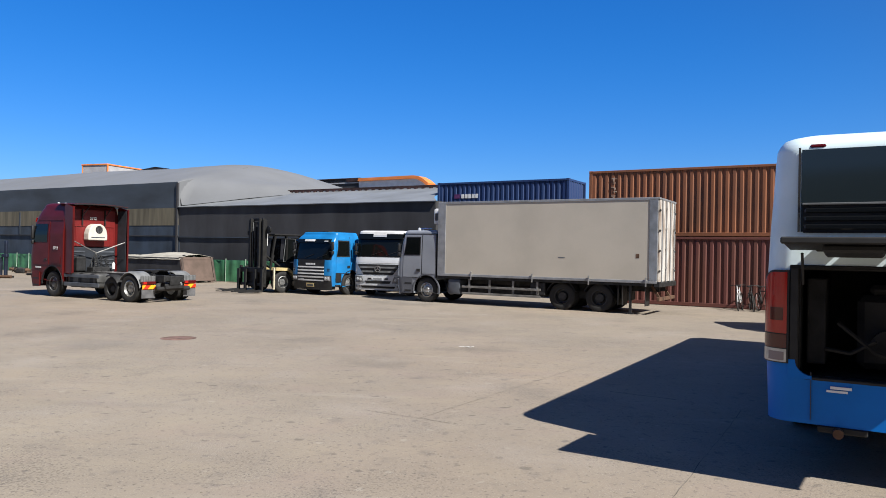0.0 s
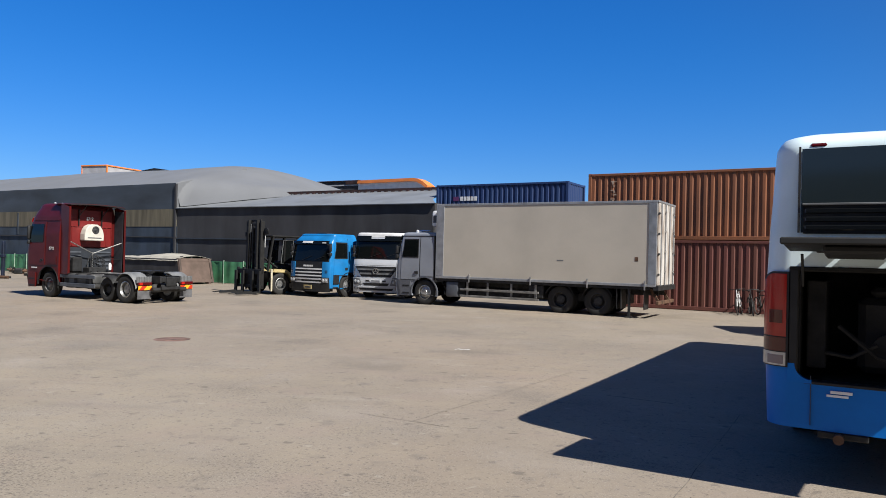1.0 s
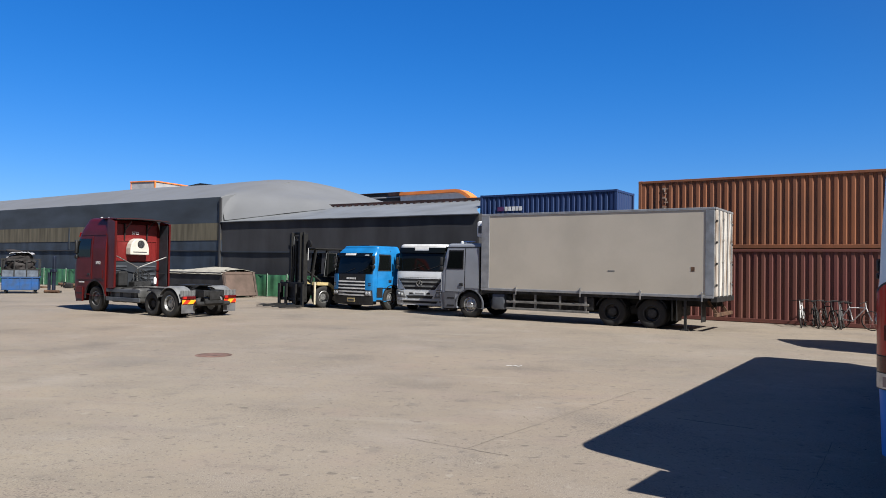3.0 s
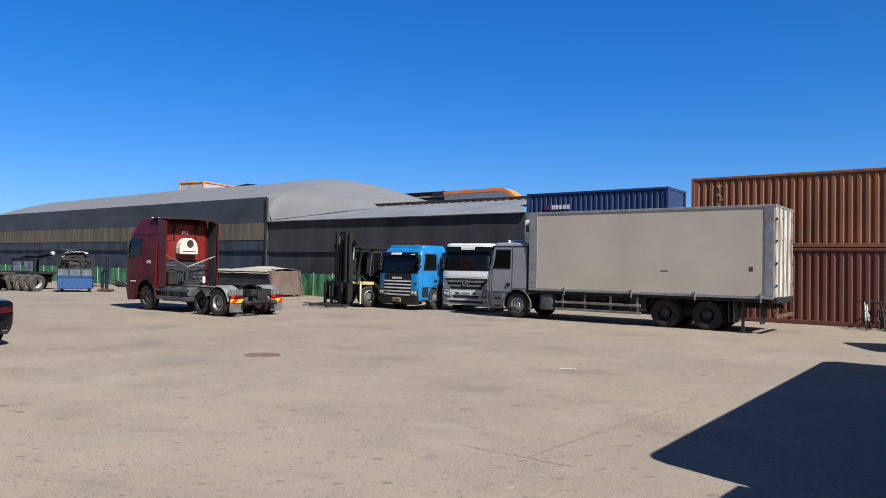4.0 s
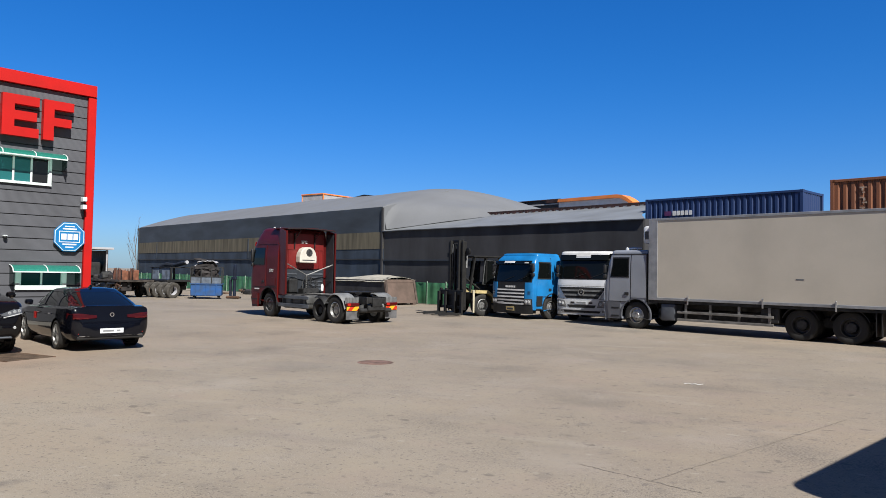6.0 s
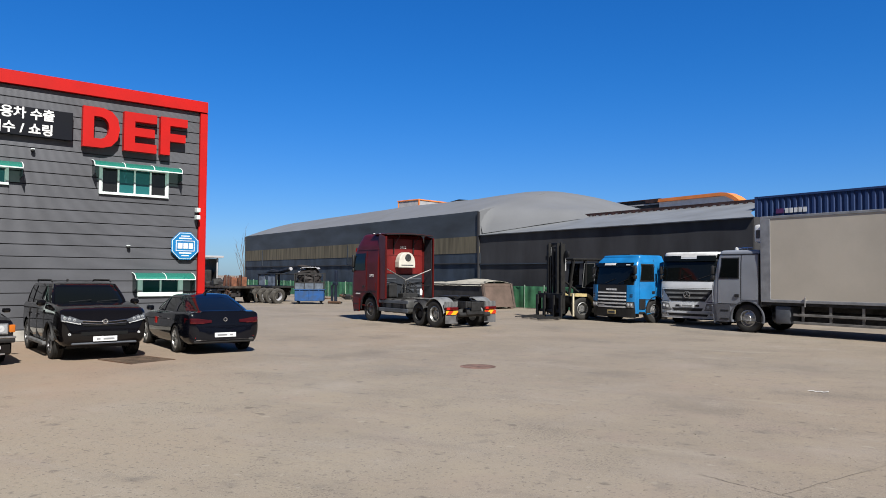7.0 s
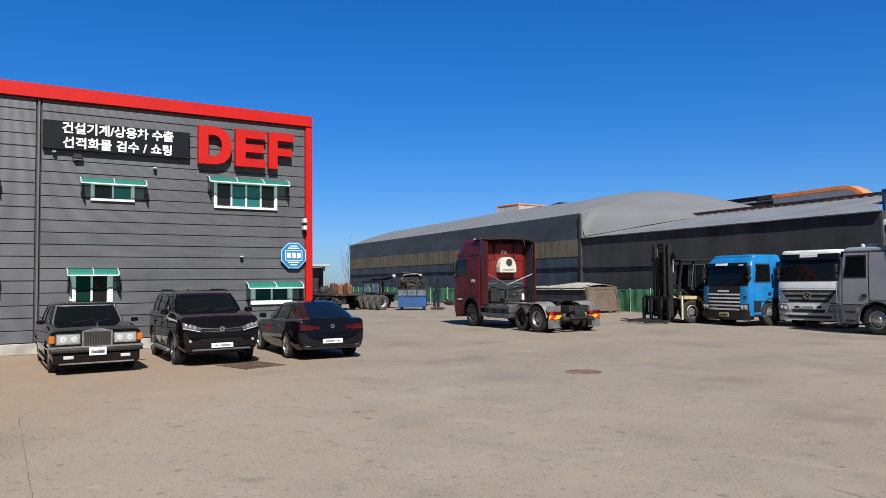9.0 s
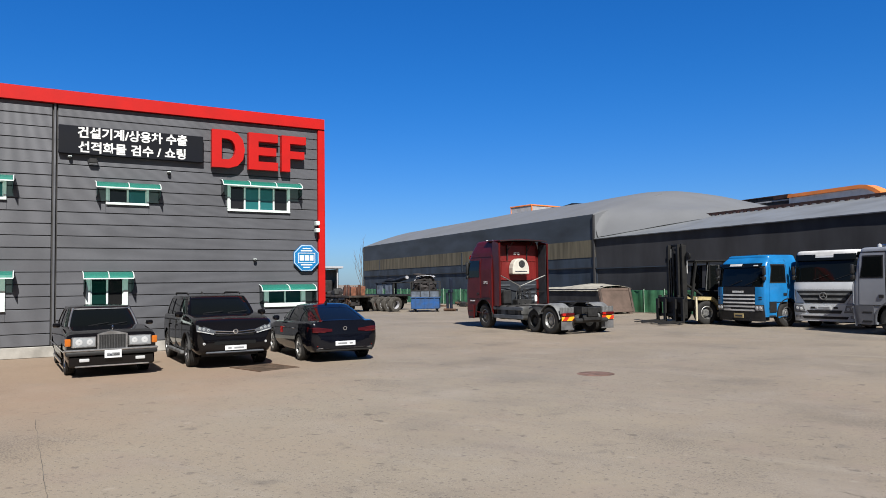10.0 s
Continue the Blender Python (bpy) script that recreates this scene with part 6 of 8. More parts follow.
front_lorry(pose(-4.08, 34.4, 0, 0, 0, -107), M["silverlight"], "silver lorry with dark grille and white roof", silver_face, S_SILVER, 2.97, (1.82, 2.62), (1.90, 2.62), ((-1.12, -0.34, 2.60, 2.83), (0.34, 1.12, 2.60, 2.83), (-0.36, 0.36, 2.60, 2.70)), M["lowergrey"])
# an unseen lorry added beyond the coach only to cast the shadow there
front_lorry(pose(9.95, 22.4, 0, 0, 0, 180), M["palewhite"], "unseen lorry shape added beyond the coach to cast a shadow", silver_face, S_SILVER, 2.97, (1.82, 2.62), (1.90, 2.62), ((-1.12, 1.12, 2.60, 2.82),), M["frame"])


# ---- coach with its engine bay open ----
M["buswhite"] = mat("white_coach_paint", (0.68, 0.81, 0.85), 0.35, 0, 0.06, 1.5, 50, 0.02, coat=0.2)
M["busblue"] = mat("blue_coach_paint", (0.001, 0.150, 0.54), 0.4, 0, 0.08, 1.5, 50, 0.02, spec=0.2)
M["rearglass"] = glass("dusty_rear_glass", (0.0161, 0.0234, 0.0263), 0, 0.12)
M["revlamp"] = glass("milky_reversing_lens", (0.219, 0.1752, 0.1752), 0, 0.15)
M["lidblack"] = mat("matt_black_cover", (0.009, 0.009, 0.0095), 0.7, 0, 0.25, 3, 30, 0.05)
M["gloss"] = glass("glossy_black_panel", (0.006, 0.007, 0.008), 0, 0.18, 0.4)
# near black; in the coach's bay this colour carries the shade of the recess
M["engine"] = mat("near_black_metal", (0.0051, 0.0047, 0.0044), 0.75, 0.1, 0.4, 5, 40, 0.4)


def coach(m):
    """Local x to the coach's right along its rear, y forward, origin at the rear corner on the ground."""
    T = thing("coach", m, "white and blue coach with its rear engine cover raised", "bus")
    W, L = 2.5, 10.75
    # body rings from the skirt upwards: rounded rear with a slight lean
    lean = [(0.50, 0.02, 0.02), (1.05, 0.0, 0.0), (1.9, 0.0, 0.005), (2.3, 0.015, 0.012), (2.6, 0.035, 0.02), (2.9, 0.05, 0.03), (3.05, 0.062, 0.04), (3.10, 0.085, 0.055), (3.15, 0.12, 0.09), (3.18, 0.18, 0.15), (3.20, 0.26, 0.23), (3.215, 0.42, 0.38)]

    def ring(z, off=0.0):
        sx, sy = table(lean, z)
        pts = []
        for i in range(25):
            a = math.pi * 1.5 - i / 24 * math.pi / 2
            pts.append((sx - off + 0.22 + 0.22 * math.cos(a), sy - off + 0.22 + 0.22 * math.sin(a), z))
        ys = [sy + 0.22 + (L - 0.6) * (i + 1) / 60 for i in range(60)]
        pts += [(sx - off, y, z) for y in ys]
        pts += [(W - sx + off, y, z) for y in ys[::-1]]
        for i in range(25):
            a = -i / 24 * math.pi / 2
            pts.append((W - sx + off - 0.22 + 0.22 * math.cos(a), sy - off + 0.22 + 0.22 * math.sin(a), z))
        return pts

    def skirted(z0, z1, n):
        bm = BM()
        loft(bm, [ring(lerp(z0, z1, i / n)) for i in range(n + 1)], False, False)
        return bm

    def open_rear(bm, x0, x1, z0, z1):
        gone = [f for f in bm.faces if f.calc_center_median().y < 0.3 and x0 < f.calc_center_median().x < x1 and z0 < f.calc_center_median().z < z1]
        bmesh.ops.delete(bm, geom=gone, context="FACES")
        return bm

    bm = skirted(0.52, 1.06, 10)
    for cx in (2.6, 8.4):
        gone = [f for f in bm.faces if (f.calc_center_median().y - cx) ** 2 + (f.calc_center_median().z - 0.5) ** 2 < 0.6 ** 2]
        bmesh.ops.delete(bm, geom=gone, context="FACES")
    gone = [f for f in bm.faces if f.calc_center_median().y < 0.1 and abs(f.calc_center_median().x - W / 2) < 0.5 and f.calc_center_median().z > 0.95]
    bmesh.ops.delete(bm, geom=gone, context="FACES")
    part("lower_body", bm, M["busblue"], T, "bright blue lower body", smooth=True)
    bm = skirted(1.06, 1.95, 16)
    part("side_body", open_rear(bm, 0.24, W - 0.24, 1.06, 1.95), M["buswhite"], T, smooth=True)
    part("upper_body", skirted(1.95, 3.215, 60), M["buswhite"], T, smooth=True)
    top = ring(3.215)
    bm = BM()
    bm.faces.new([bm.verts.new(p) for p in top])
    part("roof", bm, M["buswhite"], T)
    # rear window with its dark louvre, marker lamps
    def rear(z):
        return table(lean, z)[1]
    g = [[(x, rear(z) - 0.014, z) for x in [lerp(0.29, W - 0.29, i / 16) for i in range(17)]] for z in [lerp(2.28, 3.04, k / 8) for k in range(9)]]
    part("rear_window", sheet(BM(), g, 0.012), M["rearglass"], T, smooth=True)
    for x in (0.272, W - 0.272):
        part("window_gasket", sheet(BM(), [[(x + d, rear(z) - 0.016, z) for d in (-0.009, 0.0, 0.009)] for z in [lerp(2.28, 3.06, k / 14) for k in range(15)]], 0.008), M["black"], T)
    # black sheet added behind the slats to keep their gaps dark
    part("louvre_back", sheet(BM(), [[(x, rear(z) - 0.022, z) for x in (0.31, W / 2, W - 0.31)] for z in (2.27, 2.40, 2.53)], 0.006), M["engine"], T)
    part("louvre_frame", box(BM(), 0.30, W - 0.30, rear(2.53) - 0.04, rear(2.53), 2.525, 2.545, 0.004), M["grey"], T)
    for k in range(3):
        z = 2.30 + 0.075 * k
        part("louvre", box(BM(), 0.32, W - 0.32, rear(z) - 0.036, rear(z) + 0.02, z, z + 0.05, 0.01), M["gloss"], T)
    for x in (0.42, W - 0.42):
        part("marker_lamp", box(BM(), x - 0.07, x + 0.07, rear(3.1) - 0.02, rear(3.1) + 0.1, 3.05, 3.09, 0.015), M["taillamp"], T)
    # tail lamps
    for x0, x1 in ((-0.012, 0.235), (W - 0.235, W + 0.012)):
        def lamp(z0, z1, mm, nm, out=0.0, r0=0.0, r1=0.205, top=0.0):
            """A lamp that wraps round the rear corner; top: how far its outer upper corner is rounded off."""
            g = []
            for k in range(5):
                row = []
                for i in range(13):
                    x = lerp(r0, r1, i / 12)
                    y = 0.22 - math.sqrt(max(0, 0.22 ** 2 - (0.22 - min(x, 0.22)) ** 2))
                    X = x - 0.012 - out * 0.4 if x0 < 1 else W - x + 0.012 + out * 0.4
                    row.append((X, y - 0.02 - out, lerp(z0, z1 - top * max(0, 1 - i / 5) ** 2, k / 4)))
                g.append(row)
            return part(nm, sheet(BM(), g, 0.015), mm, T, smooth=True)
        lamp(1.06, 1.925, M["black"], "lamp_gasket", -0.006, 0.0, 0.215, 0.07)
        lamp(1.335, 1.905, M["redlens"], "tail_lamp", 0.0, 0.004, 0.2, 0.08)
        lamp(1.455, 1.575, M["taillamp"], "reflector", 0.005, 0.06, 0.17)
        lamp(1.20, 1.325, M["taillamp"], "indicator", 0.0, 0.004, 0.2)
        lamp(1.07, 1.19, M["steel"], "lamp_frame", 0.0, 0.004, 0.2)
        lamp(1.085, 1.165, M["revlamp"], "reversing_lamp", 0.005, 0.05, 0.18)
    # engine bay: lining and parts near black, inner shade put into the colour
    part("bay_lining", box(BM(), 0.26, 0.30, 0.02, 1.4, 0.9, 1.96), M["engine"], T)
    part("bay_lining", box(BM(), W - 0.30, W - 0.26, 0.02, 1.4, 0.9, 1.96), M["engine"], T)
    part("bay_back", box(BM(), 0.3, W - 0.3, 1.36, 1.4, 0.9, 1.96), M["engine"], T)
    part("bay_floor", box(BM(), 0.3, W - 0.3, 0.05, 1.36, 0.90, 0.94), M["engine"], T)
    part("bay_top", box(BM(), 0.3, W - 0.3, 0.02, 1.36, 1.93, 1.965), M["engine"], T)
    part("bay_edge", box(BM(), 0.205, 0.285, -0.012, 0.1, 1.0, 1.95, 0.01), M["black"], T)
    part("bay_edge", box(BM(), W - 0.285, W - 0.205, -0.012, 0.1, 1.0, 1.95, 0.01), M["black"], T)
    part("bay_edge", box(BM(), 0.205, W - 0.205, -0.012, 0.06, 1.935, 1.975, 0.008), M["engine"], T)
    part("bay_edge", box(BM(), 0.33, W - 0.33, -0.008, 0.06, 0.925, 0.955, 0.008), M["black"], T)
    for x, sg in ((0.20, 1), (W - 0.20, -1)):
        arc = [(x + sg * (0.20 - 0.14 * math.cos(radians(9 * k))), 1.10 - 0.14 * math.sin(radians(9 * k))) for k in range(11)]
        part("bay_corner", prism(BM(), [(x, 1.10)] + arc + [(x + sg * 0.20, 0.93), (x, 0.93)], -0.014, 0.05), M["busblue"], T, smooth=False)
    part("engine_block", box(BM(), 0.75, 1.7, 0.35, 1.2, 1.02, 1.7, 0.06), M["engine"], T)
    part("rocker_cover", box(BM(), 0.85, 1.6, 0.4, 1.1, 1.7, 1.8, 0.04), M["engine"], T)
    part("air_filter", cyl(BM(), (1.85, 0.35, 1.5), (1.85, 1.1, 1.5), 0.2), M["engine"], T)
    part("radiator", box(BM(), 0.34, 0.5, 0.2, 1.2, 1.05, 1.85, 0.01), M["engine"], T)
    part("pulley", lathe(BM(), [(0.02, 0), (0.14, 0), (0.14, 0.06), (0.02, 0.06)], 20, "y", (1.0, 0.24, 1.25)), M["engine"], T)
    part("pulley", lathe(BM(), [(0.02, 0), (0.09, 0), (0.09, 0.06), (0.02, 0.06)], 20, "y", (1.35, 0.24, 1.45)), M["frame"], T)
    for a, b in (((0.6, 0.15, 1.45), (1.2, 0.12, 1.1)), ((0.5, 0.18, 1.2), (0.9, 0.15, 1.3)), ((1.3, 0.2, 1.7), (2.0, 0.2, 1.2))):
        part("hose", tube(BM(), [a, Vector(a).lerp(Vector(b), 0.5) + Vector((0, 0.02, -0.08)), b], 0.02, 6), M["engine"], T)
    # raised cover
    lid = part("engine_cover", box(BM(), 0.20, W - 0.06, -0.82, 0.0, 0.0, 0.045, 0.012), M["lidblack"], T, "raised engine cover", m=pose(0, -0.045, 2.11, -4, 0, 0))
    part("cover_lip", box(BM(), 0.20, W - 0.06, -0.85, -0.80, -0.015, 0.04, 0.010), M["lidblack"], lid)
    for x0, x1 in ((0.5, 0.95), (1.15, 1.3), (1.5, 2.1)):
        part("cover_lining", box(BM(), x0, x1, -0.68, -0.1, -0.07, -0.002, 0.02), M["lidblack"], lid, "sagging dark lining")
    for x in (0.32, 1.05, W - 0.32):
        part("gas_strut", cyl(BM(), (x, -0.22, 2.08), (x, -0.03, 1.80), 0.012, 8), M["black"], T)
    for x0, x1 in ((0.42, 0.62), (0.70, 1.02), (1.10, 1.5), (1.62, 2.2)):
        part("cover_hinge", box(BM(), x0, x1, -0.055, 0.02, 2.10, 2.15, 0.008), M["black"], T)
    # lower rear
    bars(T, [(0.55, 0.72, 0.86, 0.885, -0.004), (0.52, 0.69, 0.83, 0.85, -0.004)], M["white"], "y")
    part("rear_seam", box(BM(), 0.39, 0.396, -0.006, 0.02, 0.56, 1.0), M["ink"], T)
    part("tail_pipe", cyl(BM(), (0.62, -0.06, 0.47), (0.62, 0.6, 0.5), 0.045, 10), M["rust"], T)
    part("tow_eye", box(BM(), 0.45, 0.85, 0.0, 0.15, 0.46, 0.52, 0.01), M["frame"], T)
    part("underfloor", box(BM(), 0.1, W - 0.1, 0.15, L - 0.5, 0.5, 0.95), M["frame"], T)
    # side windows
    for x in (-0.006, W + 0.006):
        for k in range(6):
            y0 = 0.75 + k * 1.62
            sx = table(lean, 2.5)[0] * (1 if x < 1 else -1)
            part("side_window", box(BM(), x + sx - 0.006, x + sx + 0.006, y0, y0 + 1.52, 1.98, 2.85, 0.004), M["glass"], T)
    part("front", box(BM(), 0.2, W - 0.2, L - 0.5, L - 0.25, 0.55, 3.13, 0.1, seg=2), M["buswhite"], T, smooth=True)
    for y in (2.6, 8.4):
        for x, sg in ((0.17, -1), (W - 0.17, 1)):
            h = wheel(T, 0, 0, 0.5, 0.28, 0.29, "disc", 1)
            h.matrix_basis = pose(x, y, 0.5, 0, 0, 90 if sg < 0 else -90)
    return T


coach(pose(3.40, 9.12, 0, 0, 0, -27))


# ---- cars ----
def car_shell(rows, z_low, arches, name, paint, T, ymin=0.45, label=""):
    """Body from cross sections. rows: x, half width, bottom, shoulder height, top height, top half width."""
    bm = BM()
    rings = []
    x0, x1 = rows[0][0], rows[-1][0]
    n = int((x1 - x0) / 0.06)
    for i in range(n + 1):
        w, zb, zs, zt, wt = table(rows, lerp(x0, x1, i / n))
        x = lerp(x0, x1, i / n)
        half = []
        m1 = 13
        for k in range(m1):
            z = lerp(zb + 0.05, zs, k / (m1 - 1))
            f = 1 - 0.10 * (1 - min(1, (z - zb) / 0.35)) ** 2 - 0.02 * (k / (m1 - 1)) ** 3
            half.append((w * f, z))
        for k in range(1, 8):
            a = k / 7 * math.pi / 2
            half.append((wt + (w * 0.98 - wt) * math.cos(a) ** 0.8, zs + (zt - 0.015 - zs) * math.sin(a)))
        for k in range(1, 5):
            half.append((wt * (1 - k / 5), zt - 0.015 + 0.015 * (k / 5)))
        r = [(x, -y, z) for y, z in half] + [(x, 0, zt)] + [(x, y, z) for y, z in half[::-1]]
        r += [(x, w * 0.86, zb), (x, 0, zb), (x, -w * 0.86, zb)]
        rings.append(r)
    loft(bm, rings)
    carve(bm, arches, ymin)
    return part(name, bm, paint, T, label, smooth=True)


class House:
    """Glass house of a car: lower outline from xa (rear) to xd (front) at height z0, roof from xb to xc at z1."""

    def __init__(self, xa, xb, xc, xd, z0, z1, w0, w1, n=5.0, curve=0.12):
        self.v = (xa, xb, xc, xd, z0, z1, w0, w1, n, curve)

    def at(self, u, t, off=0.0):
        """u: 0 to 1 round the outline from the rear centre over the left side; t: 0 to 1 upwards."""
        xa, xb, xc, xd, z0, z1, w0, w1, n, cv = self.v
        bulge = cv * math.sin(t * math.pi)
        r0, r1, w = lerp(xa, xb, t) - bulge * 0.6, lerp(xc, xd, 1 - t) + bulge, lerp(w0, w1, t ** 1.3) + 0.3 * bulge * 0.3
        a = math.pi - u * math.tau
        c, s = math.cos(a), math.sin(a)
        x = (r0 + r1) / 2 + (r1 - r0) / 2 * abs(c) ** (2 / n) * (1 if c > 0 else -1)
        y = w * abs(s) ** (2 / n) * (1 if s > 0 else -1)
        return Vector((x + off * c, y + off * s, lerp(z0, z1, t)))

    def shell(self, seg=64, lev=9):
        bm = BM()
        loft(bm, [[self.at(k / seg, i / lev) for k in range(seg)] for i in range(lev + 1)], True, True)
        return bm

    def roof(self, t0=0.86, seg=64, crown=0.05):
        bm = BM()
        rings = [[self.at(k / seg, t, 0.012) for k in range(seg)] for t in (t0, 0.93, 1.0)]
        c = sum(rings[-1], Vector()) / seg
        for f, dz in ((0.9, 0.3), (0.7, 0.65), (0.4, 0.92), (0.12, 1.0)):
            rings.append([c + (p - c) * f + Vector((0, 0, crown * dz)) for p in rings[2]])
        loft(bm, rings, False, True)
        return bm

    def strip(self, u0, u1, t0, t1, off=0.01, thick=0.012):
        return sheet(BM(), [[self.at(lerp(u0, u1, i / 6), lerp(t0, t1, k / 6), off) for i in range(7)] for k in range(7)], thick)


def u_of(H, x, t=0.5, sg=1):
    """The place on the outline whose x is nearest."""
    best = min(range(500), key=lambda k: abs(H.at(0.02 + 0.46 * k / 500, t).x - x))
    u = 0.02 + 0.46 * best / 500
    return u if sg < 0 else 1 - u


def house(T, H, paint, pillars, paintname="roof"):
    part("window_glass", H.shell(), M["glass"], T, "dark tinted glass", smooth=True)
    part("roof", H.roof(), paint, T, smooth=True)
    for x0, x1, w in pillars:
        for sg in (1, -1):
            part("pillar", sheet(BM(), [[H.at(lerp(u_of(H, lerp(x0, x1, k / 6) - w, k / 6, sg), u_of(H, lerp(x0, x1, k / 6) + w, k / 6, sg), i / 3), k / 6 * 0.9, 0.008) for i in range(4)] for k in range(7)], 0.014), paint, T, smooth=True)


def lamp_box(T, name, x0, x1, y0, y1, z0, z1, mm, bev=0.02):
    return part(name, box(BM(), x0, x1, y0, y1, z0, z1, bev, seg=2), mm, T, smooth=True)


def car_wheels(T, wb, track, R, w, rim, kind, mm=None, x0=0.0):
    for x in (x0, x0 - wb):
        for sg in (1, -1):
            wheel(T, x, sg * track / 2, R, w, rim, kind, sg, mm)
        part("axle", cyl(BM(), (x, -track / 2, R), (x, track / 2, R), 0.05), M["frame"], T)
    for x in (x0, x0 - wb):
        part("wheel_house", box(BM(), x - 0.42, x + 0.42, -track / 2 + 0.14, track / 2 - 0.14, 0.25, 0.78), M["black"], T)


def plate(T, x, z, w, h, facing, mm=None):
    part("number_plate", box(BM(), x - 0.012, x + 0.012, -w / 2, w / 2, z - h / 2, z + h / 2, 0.004), mm or M["plate"], T)
    bars(T, [(-w * 0.36, -w * 0.2, z - h * 0.18, z + h * 0.18, x + 0.012 * facing), (-w * 0.08, w * 0.38, z - h * 0.18, z + h * 0.18, x + 0.012 * facing)], M["plateink"])


def skin_x(rows, y, z, front=True):
    """The x at which the body made from these rows begins, at a place across and up."""
    x0, x1 = rows[0][0], rows[-1][0]
    for i in range(400):
        x = lerp(x1, x0, i / 400) if front else lerp(x0, x1, i / 400)
        w, zb, zs, zt, wt = table(rows, x)
        if not zb <= z <= zt:
            continue
        f = 1 - 0.10 * (1 - min(1, (z - zb) / 0.35)) ** 2
        half = w * f * 0.98 if z <= zs else lerp(w * 0.98, wt * 0.6, ((z - zs) / max(0.001, zt - zs)) ** 2)
        if abs(y) <= half:
            return x
    return (x0 + x1) / 2


def skin_patch(rows, sg, ys, zs, off, front=True, tip=0.0, slim=1.0):
    """A lamp or panel laid on the nose or tail. ys, zs: from and to; tip: how far its outer end rises; slim: height of its inner end."""
    d, mid = (1 if front else -1), (zs[0] + zs[1]) / 2
    grid = []
    for k in range(4):
        row = []
        for i in range(9):
            y, z = lerp(*ys, i / 8), mid + (lerp(*zs, k / 3) - mid) * lerp(slim, 1.0, min(1.0, i / 5)) + tip * i / 8
            row.append((skin_x(rows, y, z, front) + d * off, sg * y, z))
        grid.append(row)
    return sheet(BM(), grid, 0.025)


def suv(m):
    T = thing("suv", m, "glossy black sport utility car facing the yard", "car")
    rows = [(-3.75, 0.70, 0.42, 0.75, 0.82, 0.60), (-3.66, 0.86, 0.36, 0.95, 1.10, 0.72), (-3.4, 0.94, 0.32, 1.10, 1.22, 0.82), (-2.0, 0.96, 0.30, 1.10, 1.24, 0.86), (-0.6, 0.96, 0.30, 1.10, 1.28, 0.84), (0.0, 0.95, 0.30, 1.08, 1.25, 0.80), (0.45, 0.945, 0.32, 1.07, 1.21, 0.78), (0.70, 0.93, 0.33, 1.05, 1.17, 0.76), (0.82, 0.905, 0.34, 1.01, 1.11, 0.74), (0.90, 0.865, 0.37, 0.93, 1.02, 0.70), (0.94, 0.80, 0.41, 0.74, 0.82, 0.64), (0.96, 0.72, 0.44, 0.60, 0.66, 0.58)]
    car_shell(rows, 0.3, [(0, 0.38, 0.44), (-2.87, 0.38, 0.44)], "body", M["carblack"], T)
    H = House(-3.64, -3.30, -0.98, -0.30, 1.20, 1.68, 0.88, 0.74, 7.0, 0.04)
    house(T, H, M["carblack"], [(-1.35, -1.45, 0.05), (-2.35, -2.4, 0.05), (-3.2, -3.15, 0.1)])
    for sg in (1, -1):
        part("a_pillar", tube(BM(), [H.at(0.5 + sg * 0.118, k / 6 * 0.93, 0.006) for k in range(7)], 0.038, 8), M["carblack"], T, smooth=True)
        part("roof_rail", tube(BM(), [(-3.1, sg * 0.66, 1.72), (-3.0, sg * 0.67, 1.765), (-1.45, sg * 0.67, 1.77), (-1.3, sg * 0.66, 1.725)], 0.02, 6), M["black"], T)
        lamp_box(T, "door_mirror", -0.62, -0.42, *sorted((sg * 0.94, sg * 1.13)), 1.18, 1.33, M["carblack"], 0.06)
        part("headlamp", skin_patch(rows, sg, (0.46, 0.87), (0.80, 0.945), 0.012, True, 0.085, 0.3), M["smokelamp"], T, "smoky swept-back headlamp", smooth=True)
        part("lamp_strip", skin_patch(rows, sg, (0.50, 0.86), (0.808, 0.826), 0.03, True, 0.085, 1.0), M["lens"], T)
        for y, z in ((0.62, 0.91), (0.72, 0.935), (0.81, 0.955)):
            part("lamp_eye", lathe(BM(), [(0.01, 0), (0.036, 0), (0.03, 0.012), (0.01, 0.016)], 14, "x", (skin_x(rows, y, z) + 0.022, sg * y, z)), M["clearlamp"], T)
        part("fog_lamp", lathe(BM(), [(0.01, 0), (0.032, 0), (0.028, 0.02), (0.01, 0.025)], 14, "x", (skin_x(rows, 0.72, 0.60) + 0.005, sg * 0.72, 0.60)), M["lens"], T)
        part("arch_trim", sheet(BM(), [[(0.45 * math.cos(t), sg * (0.93 + 0.05 * k), 0.38 + 0.45 * math.sin(t)) for k in (0, 1)] for t in [radians(8 + 164 * i / 18) for i in range(19)]], 0.03), M["black"], T, smooth=True)
        part("sill", box(BM(), -2.4, -0.48, *sorted((sg * 0.90, sg * 0.99)), 0.27, 0.36, 0.02), M["grey"], T)
        for x in (-1.4, -2.4):
            part("door_handle", box(BM(), x - 0.12, x + 0.1, *sorted((sg * 0.95, sg * 0.985)), 0.94, 0.97, 0.008), M["carblack"], T)
        for x in (-0.62, -1.42, -2.42):
            part("door_seam", box(BM(), x, x + 0.008, *sorted((sg * 0.93, sg * 0.964)), 0.38, 1.08), M["black"], T)
    part("grille", box(BM(), 0.86, 0.955, -0.47, 0.47, 0.74, 0.87, 0.03), M["gloss"], T)
